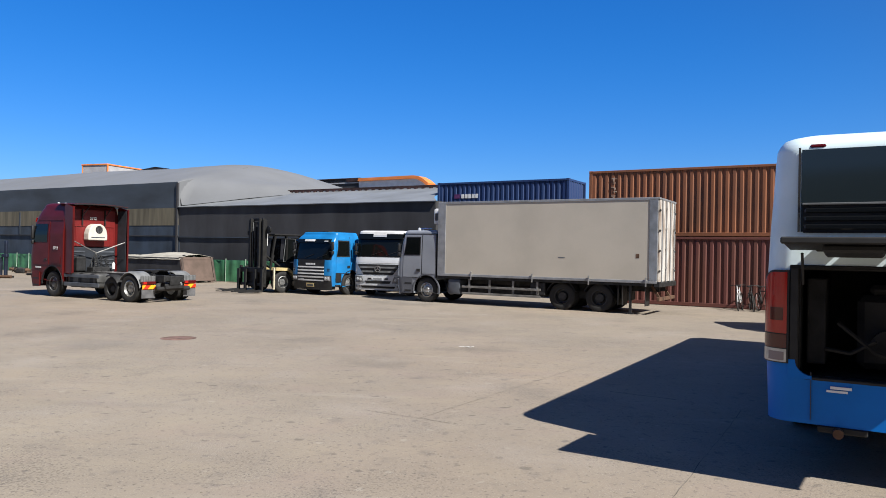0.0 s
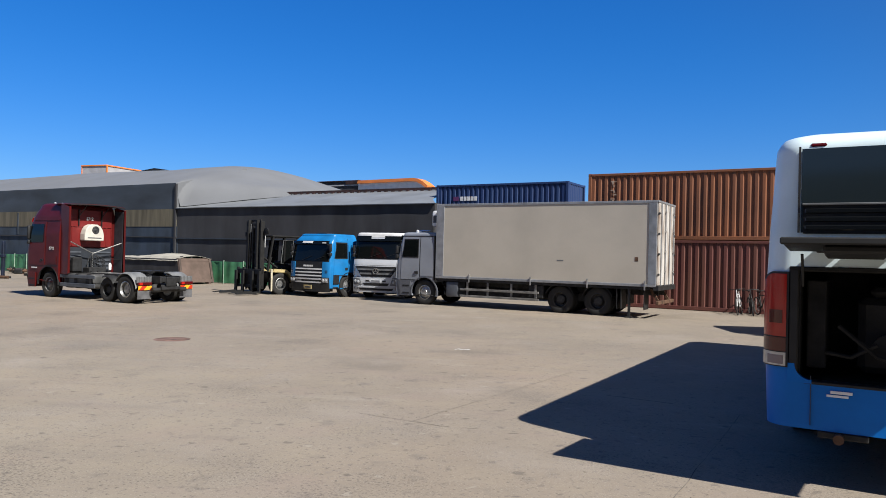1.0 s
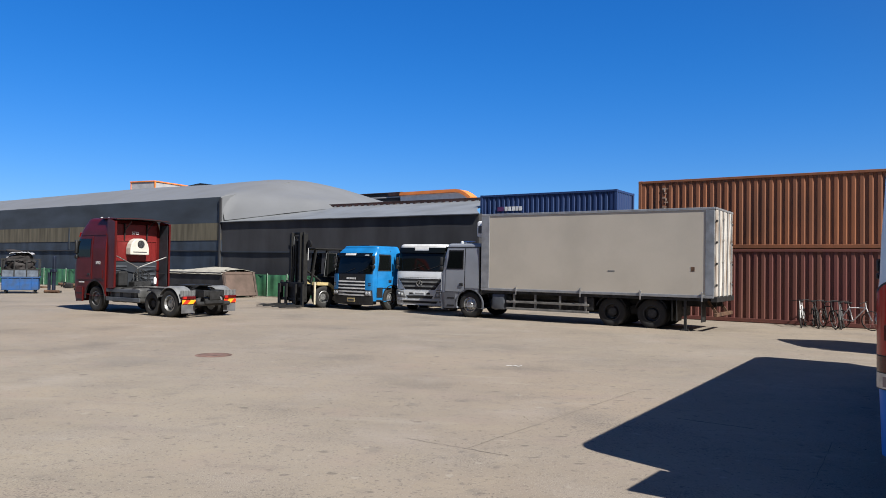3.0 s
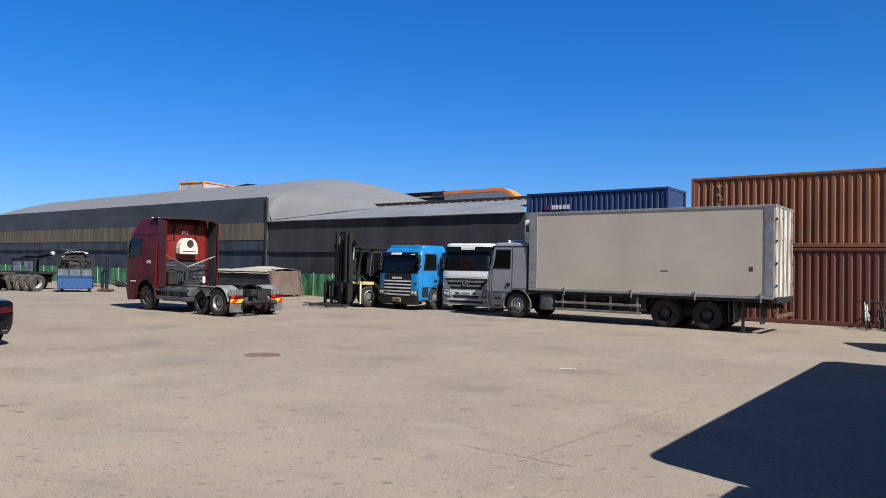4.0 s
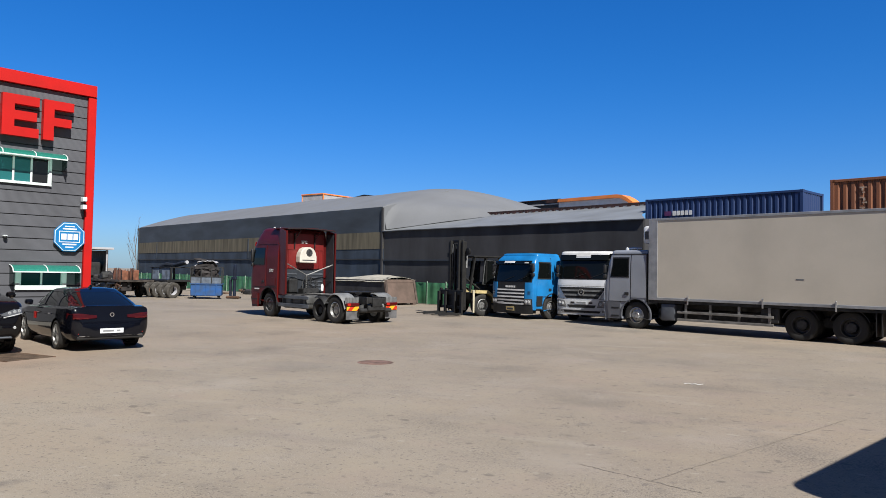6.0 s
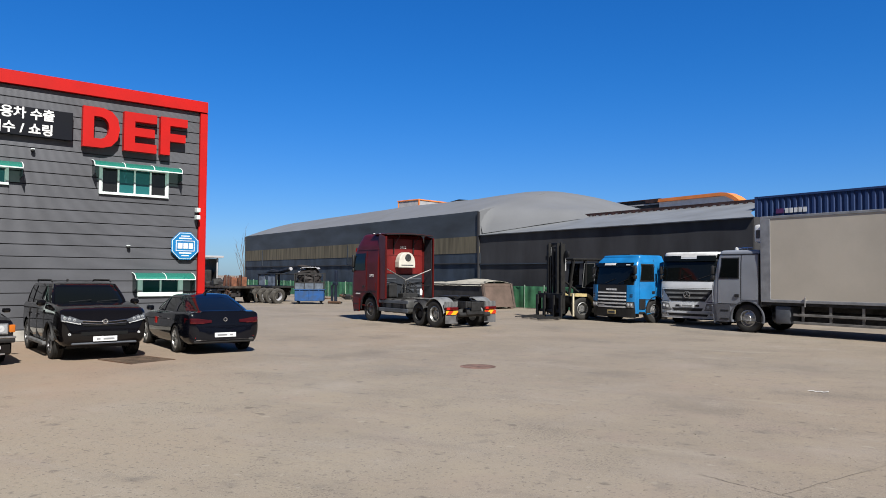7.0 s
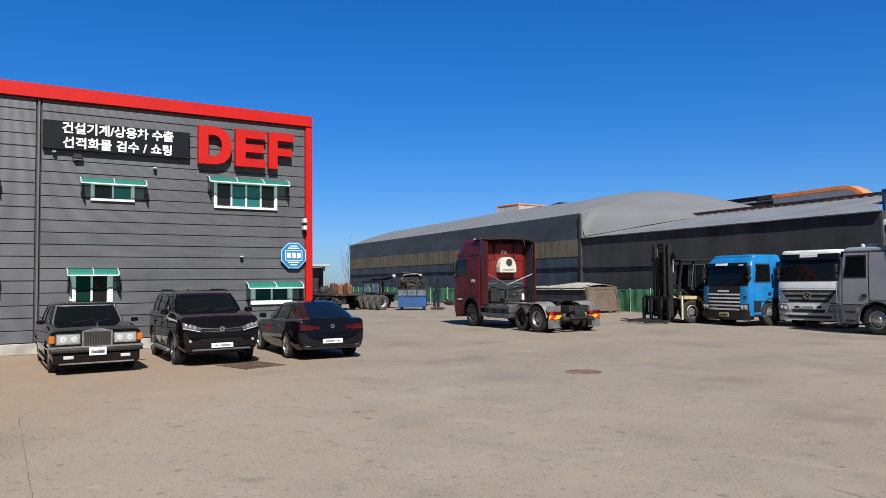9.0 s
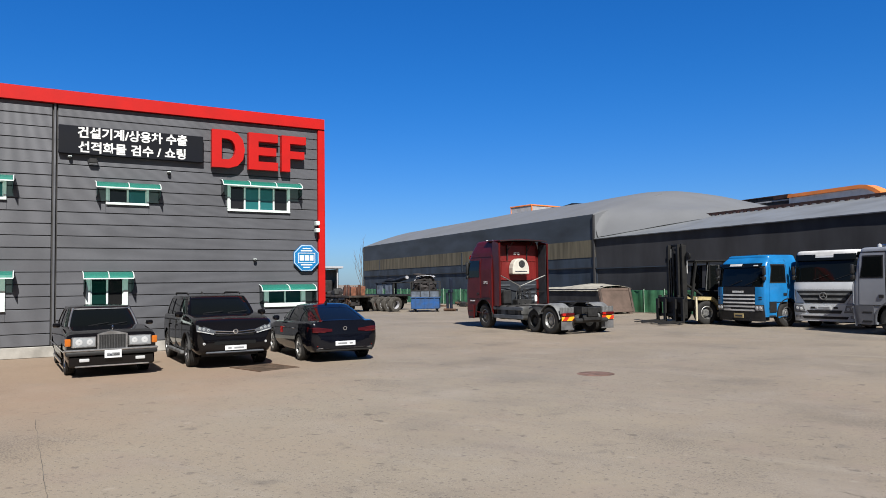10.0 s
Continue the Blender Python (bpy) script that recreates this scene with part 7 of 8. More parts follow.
    part("grille_bar", tube(BM(), [(0.93, -0.49, 0.895), (0.955, -0.16, 0.868), (0.96, 0.0, 0.862), (0.955, 0.16, 0.868), (0.93, 0.49, 0.895)], 0.015, 8), M["chrome"], T)
    part("grille_bar", tube(BM(), [(0.945, -0.47, 0.835), (0.962, -0.16, 0.812), (0.965, 0.0, 0.806), (0.962, 0.16, 0.812), (0.945, 0.47, 0.835)], 0.009, 8), M["chrome"], T)
    part("badge", lathe(BM(), [(0.03, 0), (0.06, 0), (0.06, 0.025), (0.03, 0.025)], 18, "x", (0.955, 0, 0.865)), M["chrome"], T)
    part("lower_intake", box(BM(), 0.84, 0.968, -0.50, 0.50, 0.55, 0.66, 0.02), M["gloss"], T)
    part("skid_plate", box(BM(), 0.80, 0.975, -0.68, 0.68, 0.36, 0.41, 0.02), M["skirt"], T)
    plate(T, 0.985, 0.485, 0.50, 0.11, 1)
    for y in (-0.5, 0.1):
        part("wiper", bar(BM(), (-0.24, y, 1.27), (-0.36, y + 0.5, 1.31), 0.014), M["black"], T)
    part("antenna_fin", prism(BM(), [(-3.0, 1.71), (-2.75, 1.71), (-2.95, 1.79)], -0.02, 0.02, "y"), M["black"], T)
    car_wheels(T, 2.87, 1.62, 0.38, 0.25, 0.24, "multi", M["darkalloy"])
    return T


def limousine(m):
    T = thing("limousine", m, "old black limousine with an upright chrome grille", "car")
    rows = [(-3.95, 0.78, 0.34, 0.72, 0.80, 0.60), (-3.9, 0.90, 0.30, 0.80, 0.88, 0.70), (-3.4, 0.93, 0.26, 0.90, 1.01, 0.76), (-2.0, 0.935, 0.24, 0.92, 1.04, 0.80), (-0.4, 0.935, 0.24, 0.93, 1.07, 0.80), (0.55, 0.92, 0.26, 0.90, 1.01, 0.74), (0.80, 0.91, 0.30, 0.87, 0.96, 0.72), (0.86, 0.89, 0.34, 0.82, 0.89, 0.70)]
    car_shell(rows, 0.25, [(0, 0.34, 0.38), (-3.06, 0.34, 0.38)], "body", M["carblack"], T)
    H = House(-3.2, -2.75, -1.12, -0.55, 1.02, 1.48, 0.83, 0.68, 6.0, 0.03)
    house(T, H, M["carblack"], [(-1.75, -1.8, 0.05), (-2.75, -2.6, 0.18)])
    part("chrome_trim", tube(BM(), [H.at(0.5 + (k / 20 - 0.5) * 0.26, 0.90, 0.020) for k in range(21)], 0.016, 6), M["steel"], T)
    for sg in (1, -1):
        part("a_pillar", tube(BM(), [H.at(0.5 + sg * 0.118, k / 6 * 0.93, 0.012) for k in range(7)], 0.022, 8), M["steel"], T, smooth=True)
        part("headlamp_rim", box(BM(), 0.83, 0.900, *sorted((sg * 0.325, sg * 0.80)), 0.655, 0.88, 0.01), M["steel"], T, "bright headlamp surround")
        lamp_box(T, "headlamp", 0.84, 0.910, *sorted((sg * 0.345, sg * 0.78)), 0.675, 0.86, M["clearlamp"], 0.012)
        for y, r in ((0.45, 0.062), (0.66, 0.070)):
            part("lamp_bowl", lathe(BM(), [(0.012, 0.0), (r, 0.0), (r * 0.92, 0.006), (0.012, 0.010)], 20, "x", (0.909, sg * y, 0.768)), M["lens"], T)
        lamp_box(T, "indicator", 0.74, 0.895, *sorted((sg * 0.815, sg * 0.93)), 0.69, 0.85, M["amber"], 0.02)
        lamp_box(T, "fog_lamp", 0.93, 0.99, *sorted((sg * 0.46, sg * 0.66)), 0.35, 0.42, M["lens"], 0.015)
        lamp_box(T, "door_mirror", -0.62, -0.50, *sorted((sg * 0.92, sg * 1.08)), 1.04, 1.14, M["carblack"], 0.03)
        part("side_trim", box(BM(), -3.7, 0.7, *sorted((sg * 0.94, sg * 0.955)), 0.55, 0.58, 0.004), M["chrome"], T)
        part("sill_trim", box(BM(), -2.6, -0.42, *sorted((sg * 0.90, sg * 0.94)), 0.24, 0.30, 0.008), M["chrome"], T)
    part("grille_shell", prism(BM(), [(-0.30, 0.58), (0.30, 0.58), (0.30, 0.93), (0.0, 1.0), (-0.30, 0.93)], 0.80, 0.93, "x"), M["steel"], T, "upright polished grille surround")
    part("grille_core", box(BM(), 0.925, 0.936, -0.27, 0.27, 0.60, 0.92), M["black"], T)
    for k in range(17):
        y = lerp(-0.255, 0.255, k / 16)
        part("grille_slat", box(BM(), 0.93, 0.948, y - 0.0025, y + 0.0025, 0.60, 0.92), M["grey"], T)
    part("mascot", lathe(BM(), [(0.01, 0), (0.02, 0.0), (0.012, 0.05), (0.02, 0.09), (0.005, 0.13)], 10, "z", (0.88, 0, 0.99)), M["chrome"], T, smooth=True)
    part("bumper", box(BM(), 0.80, 0.99, -0.92, 0.92, 0.48, 0.58, 0.03, seg=2), M["black"], T, smooth=True)
    part("bumper_trim", box(BM(), 0.80, 1.0, -0.93, 0.93, 0.575, 0.615, 0.012), M["steel"], T, "bright bumper strip")
    part("valance", box(BM(), 0.78, 0.94, -0.86, 0.86, 0.24, 0.475, 0.03), M["carblack"], T)
    part("valance_trim", box(BM(), 0.93, 0.955, -0.74, 0.74, 0.235, 0.265, 0.005), M["steel"], T)
    plate(T, 1.02, 0.50, 0.34, 0.17, 1)
    part("plate_slot", box(BM(), 1.033, 1.036, -0.13, 0.13, 0.46, 0.51), M["ink"], T)
    for y in (-0.35, 0.05):
        part("wiper", bar(BM(), (-0.50, y, 1.06), (-0.62, y + 0.45, 1.11), 0.012), M["black"], T)
    car_wheels(T, 3.06, 1.54, 0.335, 0.22, 0.2, "disc", M["chrome"])
    return T


def sedan(m):
    """Origin under the rear axle; x points the way it drives."""
    T = thing("sedan", m, "dark navy fastback saloon parked with its tail to the yard", "car")
    M["carnavy"] = mat("dark_navy_car_paint", (0.0035, 0.004, 0.007), 0.07, 0, 0.10, 1.5, 60, 0.0, spec=0.36)
    P_ = M["carnavy"]
    rows = [(-1.03, 0.66, 0.34, 0.60, 0.68, 0.52), (-0.99, 0.80, 0.30, 0.80, 0.91, 0.64), (-0.93, 0.86, 0.27, 0.92, 1.03, 0.68), (-0.6, 0.915, 0.25, 0.95, 1.05, 0.74), (0, 0.93, 0.22, 0.93, 1.03, 0.78), (1.4, 0.93, 0.20, 0.88, 0.97, 0.80), (2.6, 0.92, 0.20, 0.84, 0.94, 0.76), (3.3, 0.88, 0.22, 0.76, 0.84, 0.68), (3.65, 0.76, 0.26, 0.66, 0.72, 0.56), (3.78, 0.6, 0.32, 0.55, 0.6, 0.45)]
    car_shell(rows, 0.2, [(0, 0.34, 0.385), (2.81, 0.34, 0.385)], "body", P_, T)
    H = House(-0.80, 0.45, 1.35, 2.35, 0.97, 1.385, 0.84, 0.62, 5.0, 0.05)
    house(T, H, P_, [(1.25, 1.2, 0.04), (0.2, 0.42, 0.10)])
    for sg in (1, -1):
        part("c_pillar", sheet(BM(), [[H.at((0.5 - sg * 0.5) % 1.0 + sg * lerp(0.085, lerp(0.150, 0.130, k / 6), o / 3), k / 6 * 0.92, 0.008) for o in range(4)] for k in range(7)], 0.014), P_, T, smooth=True)
        part("a_pillar", tube(BM(), [H.at(0.5 + sg * 0.118, k / 6 * 0.93, 0.006) for k in range(7)], 0.03, 8), P_, T, smooth=True)
        part("window_trim", tube(BM(), [H.at(u_of(H, x, 0.0, sg), 0.03, 0.012) for x in [lerp(-0.1, 2.1, k / 12) for k in range(13)]], 0.010, 6), M["chrome"], T)
        lamp_box(T, "door_mirror", 1.95, 2.15, *sorted((sg * 0.9, sg * 1.08)), 0.96, 1.10, P_, 0.05)
        part("tail_lamp", skin_patch(rows, sg, (0.34, 0.88), (0.735, 0.865), 0.010, False, 0.015, 0.45), M["cartail"], T, "red wrap-round tail lamp", smooth=True)
        part("lamp_strip", skin_patch(rows, sg, (0.50, 0.87), (0.838, 0.846), 0.018, False, 0.012), M["taillamp"], T)
        part("lamp_strip", skin_patch(rows, sg, (0.52, 0.82), (0.75, 0.775), 0.016, False, 0.012), M["taillamp"], T)
        part("reflector", box(BM(), -1.0, -0.96, *sorted((sg * 0.5, sg * 0.72)), 0.40, 0.425, 0.005), M["redlens"], T)
        part("sticker", box(BM(), 1.62, 1.8, *sorted((sg * 0.926, sg * 0.934)), 0.64, 0.80), M["signred"], T) if sg > 0 else None
        for x in (0.45, 1.4):
            part("door_handle", box(BM(), x - 0.1, x + 0.1, *sorted((sg * 0.92, sg * 0.95)), 0.80, 0.83, 0.008), M["chrome"], T)
    part("boot_lip", box(BM(), -0.90, -0.80, -0.55, 0.55, 1.018, 1.04, 0.010), P_, T)
    part("badge", lathe(BM(), [(0.032, 0), (0.05, 0), (0.05, 0.012), (0.032, 0.012)], 18, "x", (-1.012, 0, 0.84)), M["chrome"], T)
    part("rear_valance", box(BM(), -1.01, -0.85, -0.74, 0.74, 0.27, 0.36, 0.025), M["black"], T)
    part("bumper_trim", box(BM(), -1.03, -1.0, -0.70, 0.70, 0.35, 0.37, 0.005), M["chrome"], T)
    plate(T, -1.03, 0.47, 0.52, 0.11, -1)
    part("antenna_fin", prism(BM(), [(0.5, 1.42), (0.72, 1.42), (0.55, 1.49)], -0.02, 0.02, "y"), P_, T)
    car_wheels(T, -2.81, 1.60, 0.345, 0.24, 0.24, "five", M["alloy"])
    return T


suv(pose(-14.65, 15.05, 0, 0, 0, -24))
limousine(pose(-15.78, 12.62, 0, 0, 0, -22))
sedan(pose(-13.3, 17.4, 0, 0, 0, 153))


# ---- forklift ----
def forklift(m):
    """Origin under the front axle, x points forward."""
    T = thing("forklift", m, "large yellow forklift with a tall black mast", "forklift")
    for y in (-0.56, 0.56):
        part("mast_channel", box(BM(), 0.30, 0.52, y - 0.07, y + 0.07, 0.25, 3.42, 0.01), M["engine"], T)
        part("inner_mast", box(BM(), 0.40, 0.60, y * 0.66 - 0.055, y * 0.66 + 0.055, 0.3, 3.48, 0.01), M["engine"], T)
        part("mast_hose", tube(BM(), [(0.5, y * 0.48, 0.8), (0.52, y * 0.50, 2.2), (0.5, y * 0.46, 3.3)], 0.022, 6), M["grey"], T)
        part("lift_cylinder", cyl(BM(), (0.32, y * 0.28, 0.4), (0.32, y * 0.28, 3.1), 0.07), M["engine"], T)
        part("lift_chain", box(BM(), 0.45, 0.48, y * 0.22 - 0.05, y * 0.22 + 0.05, 0.6, 3.3), M["engine"], T)
        part("tilt_cylinder", cyl(BM(), (0.32, y * 0.95, 1.75), (-0.6, y * 0.95, 1.15), 0.05), M["engine"], T)
    for y in (-1.0, -0.4, 0.4, 1.0):
        part("fork", prism(BM(), [(0.75, 0.08), (1.95, 0.06), (1.95, 0.09), (0.83, 0.16), (0.83, 1.1), (0.75, 1.1)], y - 0.08, y + 0.08, "y"), M["engine"], T)
    part("carriage_plate", box(BM(), 0.61, 0.66, -0.75, 0.75, 0.3, 1.1), M["engine"], T)
    for z in (0.32, 0.95, 1.05):
        part("carriage_bar", box(BM(), 0.6, 0.74, -1.05, 1.05, z, z + 0.12, 0.01), M["engine"], T)
    for y in (-1.0, -0.5, 0.5, 1.0):
        part("carriage_post", box(BM(), 0.6, 0.72, y - 0.05, y + 0.05, 0.3, 1.25, 0.01), M["engine"], T)
    part("mast_plate", box(BM(), 0.30, 0.34, -0.12, 0.12, 0.4, 3.3), M["engine"], T)
    part("height_mark", box(BM(), 0.27, 0.30, 0.60, 0.64, 2.2, 2.75), M["palewhite"], T, "white marker strip")
    part("window_frame", tube(BM(), [(-0.62, 0.63, 1.45), (-1.25, 0.63, 1.45), (-1.3, 0.62, 2.55), (-0.74, 0.62, 2.55)], 0.02, 6, closed=True), M["grey"], T)
    for z in (1.9, 3.2, 3.38):
        part("mast_cross", box(BM(), 0.36, 0.46, -0.5, 0.5, z, z + 0.12, 0.01), M["engine"], T)
    part("body", box(BM(), -2.3, 0.1, -0.75, 0.75, 0.55, 1.05, 0.06, seg=2), M["engine"], T, smooth=True)
    part("counterweight", prism(BM(), [(-2.9, 0.5), (-1.9, 0.45), (-1.75, 1.35), (-2.7, 1.3), (-2.95, 1.0)], -0.85, 0.85, "y"), M["engine"], T)
    part("hood", box(BM(), -1.9, -0.9, -0.6, 0.6, 1.05, 1.4, 0.06, seg=2), M["engine"], T, smooth=True)
    for sg in (1, -1):
        part("fender", prism(BM(), [(-0.98, 0.62), (-0.88, 0.98), (-0.62, 1.17), (0.08, 1.20), (0.13, 1.06), (0.0, 1.04), (-0.58, 1.04), (-0.82, 0.88), (-0.92, 0.60)], *sorted((sg * 0.74, sg * 1.13)), "y"), M["yellow"], T, "pale yellow mudguard")
        part("fender_post", box(BM(), 0.14, 0.22, *sorted((sg * 1.03, sg * 1.12)), 0.16, 1.18, 0.01), M["creampost"], T, "cream upright front post")
        wheel(T, -0.32, sg * 0.95, 0.5, 0.34, 0.28, "deep", sg, M["alloy"])
        wheel(T, -2.2, sg * 0.85, 0.42, 0.28, 0.22, "disc", sg)
        for x0, z0, x1, z1 in ((0.1, 1.15, -0.2, 2.72), (-1.5, 1.35, -1.55, 2.72)):
            part("cab_post", bar(BM(), (x0, sg * 0.62, z0), (x1, sg * 0.58, z1), 0.08), M["engine"], T)
        part("door_frame", bar(BM(), (-0.8, sg * 0.64, 1.2), (-0.85, sg * 0.6, 2.7), 0.05), M["engine"], T)
        part("cab_glass", prism(BM(), [(-0.62, 1.45), (-1.25, 1.45), (-1.3, 2.55), (-0.74, 2.55)], *sorted((sg * 0.60, sg * 0.615)), "y"), M["cabglass"], T)
    part("cab_roof", box(BM(), -1.65, -0.1, -0.66, 0.66, 2.70, 2.78, 0.02), M["engine"], T)
    part("seat", box(BM(), -1.3, -0.8, -0.3, 0.3, 1.4, 1.55, 0.04), M["engine"], T)
    part("seat_back", box(BM(), -1.35, -1.2, -0.3, 0.3, 1.5, 2.1, 0.04), M["engine"], T)
    part("steering_column", cyl(BM(), (-0.3, 0, 1.1), (-0.5, 0, 1.75), 0.04), M["engine"], T)
    part("work_lamp", lathe(BM(), [(0.01, 0), (0.14, 0), (0.17, 0.1), (0.01, 0.12)], 14, "x", (0.3, 0.85, 2.95)), M["engine"], T)
    part("lamp_arm", bar(BM(), (0.33, 0.6, 2.95), (0.33, 0.85, 2.95), 0.04), M["engine"], T)
    part("mast_mirror", box(BM(), 0.5, 0.53, -0.72, -0.6, 2.7, 2.9, 0.01), M["engine"], T)
    return T


forklift(pose(-9.79, 35.83, 0, 0, 0, 230))

# ---- tipper body lying on the ground ----
M["tipper"] = mat("dusty_tipper_steel", (0.026, 0.0255, 0.027), 0.8, 0.1, 0.3, 1.2, 30, 0.3)
M["tippertan"] = mat("rusty_tan_tailgate", (0.135, 0.092, 0.075), 0.8, 0.1, 0.3, 1.5, 30, 0.3, col2=(0.0876, 0.0621, 0.0496))
M["tipperrim"] = mat("grimy_gate_frame", (0.085, 0.062, 0.052), 0.8, 0.1, 0.3, 2.0, 30, 0.3)
M["canvas"] = mat("pale_canvas", (0.33, 0.31, 0.265), 0.85, 0, 0.15, 1.5, 25, 0.3)
_d = thing("tipper_body", pose(-16.5, 42.05, 0, 0, 0, 153), "dusty steel tipper body lying on the ground under canvas", "truck body")
# local x towards the far end, y negative away from the yard
part("side_wall", prism(BM(), [(-0.05, 0.08), (6.2, 0.08), (6.2, 1.42), (0.3, 1.42)], -0.06, 0.0, "y"), M["tipper"], _d)
part("side_wall", prism(BM(), [(-0.05, 0.08), (6.2, 0.08), (6.2, 1.42), (0.3, 1.42)], -2.36, -2.3, "y"), M["tipper"], _d)
part("side_rail", box(BM(), 0.0, 6.25, -0.05, 0.06, 0.05, 0.3, 0.02), M["tippertan"], _d)
part("side_rail", box(BM(), 0.3, 6.25, -0.05, 0.05, 1.36, 1.46, 0.02), M["tipper"], _d)
part("head_wall", box(BM(), 6.14, 6.22, -2.3, -0.06, 0.08, 1.55), M["tipper"], _d)
part("floor_sheet", box(BM(), 0, 6.2, -2.3, -0.06, 0.08, 0.16), M["tipper"], _d)
tg = part("tail_gate", prism(BM(), [(-0.1, 0.1), (0.0, 0.1), (0.36, 1.5), (0.26, 1.5)], -2.36, 0.0, "y"), M["tippertan"], _d, "rusty tan tail gate")
for y in (-0.08, -2.28):
    part("gate_rib", prism(BM(), [(-0.16, 0.1), (-0.09, 0.1), (0.27, 1.5), (0.20, 1.5)], y - 0.07, y + 0.07, "y"), M["tipperrim"], tg)
part("gate_rib", prism(BM(), [(-0.15, 0.12), (-0.09, 0.12), (-0.05, 0.3), (-0.11, 0.3)], -2.2, -0.15, "y"), M["tippertan"], tg)
part("gate_rib", prism(BM(), [(0.20, 1.35), (0.25, 1.35), (0.29, 1.5), (0.24, 1.5)], -2.2, -0.15, "y"), M["tippertan"], tg)
for y in (-0.35, -1.0, -1.9):
    part("hinge_lug", box(BM(), 0.26, 0.42, y - 0.06, y + 0.06, 1.48, 1.62, 0.02), M["tipper"], _d)
for y in (-0.4, -2.0):
    part("skid_block", box(BM(), -0.2, 0.1, y - 0.1, y + 0.1, 0.0, 0.1), M["tippertan"], _d)
for x in (1.5, 4.5):
    part("skid_block", box(BM(), x, x + 0.3, -2.2, -0.1, 0.0, 0.08), M["frame"], _d)
g = [[(lerp(0.2, 6.4, i / 26), lerp(0.08, -2.4, k / 12), 1.47 + 0.28 * math.sin(k / 12 * math.pi) * (0.6 + 0.4 * math.sin(i * 0.21)) + 0.04 * noise.noise(Vector((i * 0.4, k * 0.5, 2))) - (0.12 if k == 0 else 0)) for k in range(13)] for i in range(27)]
part("canvas_cover", sheet(BM(), g, 0.015), M["canvas"], _d, "pale sagging canvas cover", smooth=True)

# ---- tyres, carts and scrap along the fence ----
M["rag"] = mat("dark_tarpaulin_roll", (0.022, 0.018, 0.018), 0.8, 0, 0.3, 3, 30, 0.4)
M["brick"] = mat("orange_brown_scrap", (0.2117, 0.0839, 0.0474), 0.8, 0.1, 0.3, 3, 30, 0.3)


M["dustytyre"] = mat("dusty_old_tyre", (0.0621, 0.0569, 0.0496), 0.9, 0, 0.3, 6, 60, 0.3)


def loose_tyre(m, R=0.5, w=0.3):
    T = thing("tyre", m, "dusty worn lorry tyre standing in a row", "tyre", "row of old tyres")
    part("casing", tyre_mesh(R, w, R * 0.55), M["dustytyre"], T, smooth=True)
    part("rim", lathe(BM(), [(R * 0.56, -w * 0.4), (R * 0.5, -w * 0.35), (R * 0.5, w * 0.35), (R * 0.56, w * 0.4)], 24), M["palegrey"], T, "pale steel rim", smooth=True)
    return T


_t = loose_tyre(pose(-31.35, 41.55, 0.50, 8, 0, 80), 0.52, 0.32)
for k in range(1, 4):
    copy_thing(_t, pose(-31.35 - 0.88 * k, 41.55 + 0.36 * k, 0.50, 9 - k, 0, 80 - 3 * (k % 3)))
_t2 = loose_tyre(pose(-22.3, 44.75, 0.47, 20, 0, 78), 0.5, 0.28)
for k in range(1, 4):
    copy_thing(_t2, pose(-22.3 - 0.45 * k, 44.75 + 0.16 * k, 0.47, 20 - 2 * k, 0, 78 - 4 * k))

M["paneblue"] = mat("chalky_blue_board", (0.150, 0.178, 0.225), 0.7, 0, 0.25, 3, 30, 0.1)
M["cartblue"] = mat("cart_blue_paint", (0.006, 0.074, 0.26), 0.6, 0, 0.3, 2.5, 40, 0.15, col2=(0.02, 0.05, 0.11))
M["paleblue"] = mat("faded_pale_blue", (0.095, 0.118, 0.155), 0.7, 0, 0.25, 3, 30, 0.1)
cart = thing("blue_cart", pose(-29.05, 41.95, 0, 0, 0, 33), "worn blue steel cage cart heaped with dark tarpaulin", "cart")
part("tub", box(BM(), -0.95, 0.95, 0, 1.4, 0.2, 0.92, 0.03), M["cartblue"], cart)
part("tub_rim", box(BM(), -1.0, 1.0, -0.05, 1.45, 0.92, 0.99, 0.01), M["cartblue"], cart)
for x in (-0.62, 0.0, 0.62):
    part("tub_rib", box(BM(), x - 0.03, x + 0.03, -0.04, 0.0, 0.2, 0.92), M["cartblue"], cart)
for x in (-0.95, -0.32, 0.32, 0.95):
    for y in (0, 1.4):
        part("cage_post", box(BM(), x - 0.03, x + 0.03, y - 0.03, y + 0.03, 0.99, 2.05), M["frame"], cart)
for y in (0, 1.4):
    for z in (1.40, 2.02):
        part("cage_rail", box(BM(), -0.95, 0.95, y - 0.025, y + 0.025, z, z + 0.05), M["frame"], cart)
part("side_sheet", box(BM(), -0.93, 0.93, 0.0, 0.012, 1.0, 1.42), M["paleblue"], cart, "faded pale blue side sheet")
for x in (-0.75, 0.75):
    for y in (0.2, 1.2):
        part("caster", cyl(BM(), (x - 0.04, y, 0.1), (x + 0.04, y, 0.1), 0.1, 12), M["frame"], cart)
        part("caster_fork", box(BM(), x - 0.06, x + 0.06, y - 0.05, y + 0.05, 0.1, 0.2), M["frame"], cart)
heap = thing("tarpaulin_heap", pose(-29.05, 41.95, 1.0, 0, 0, 33), "heap of dark and pale rolled tarpaulin in the blue cart", "tarpaulin")
bm = BM()
bmesh.ops.create_icosphere(bm, subdivisions=4, radius=1.0)
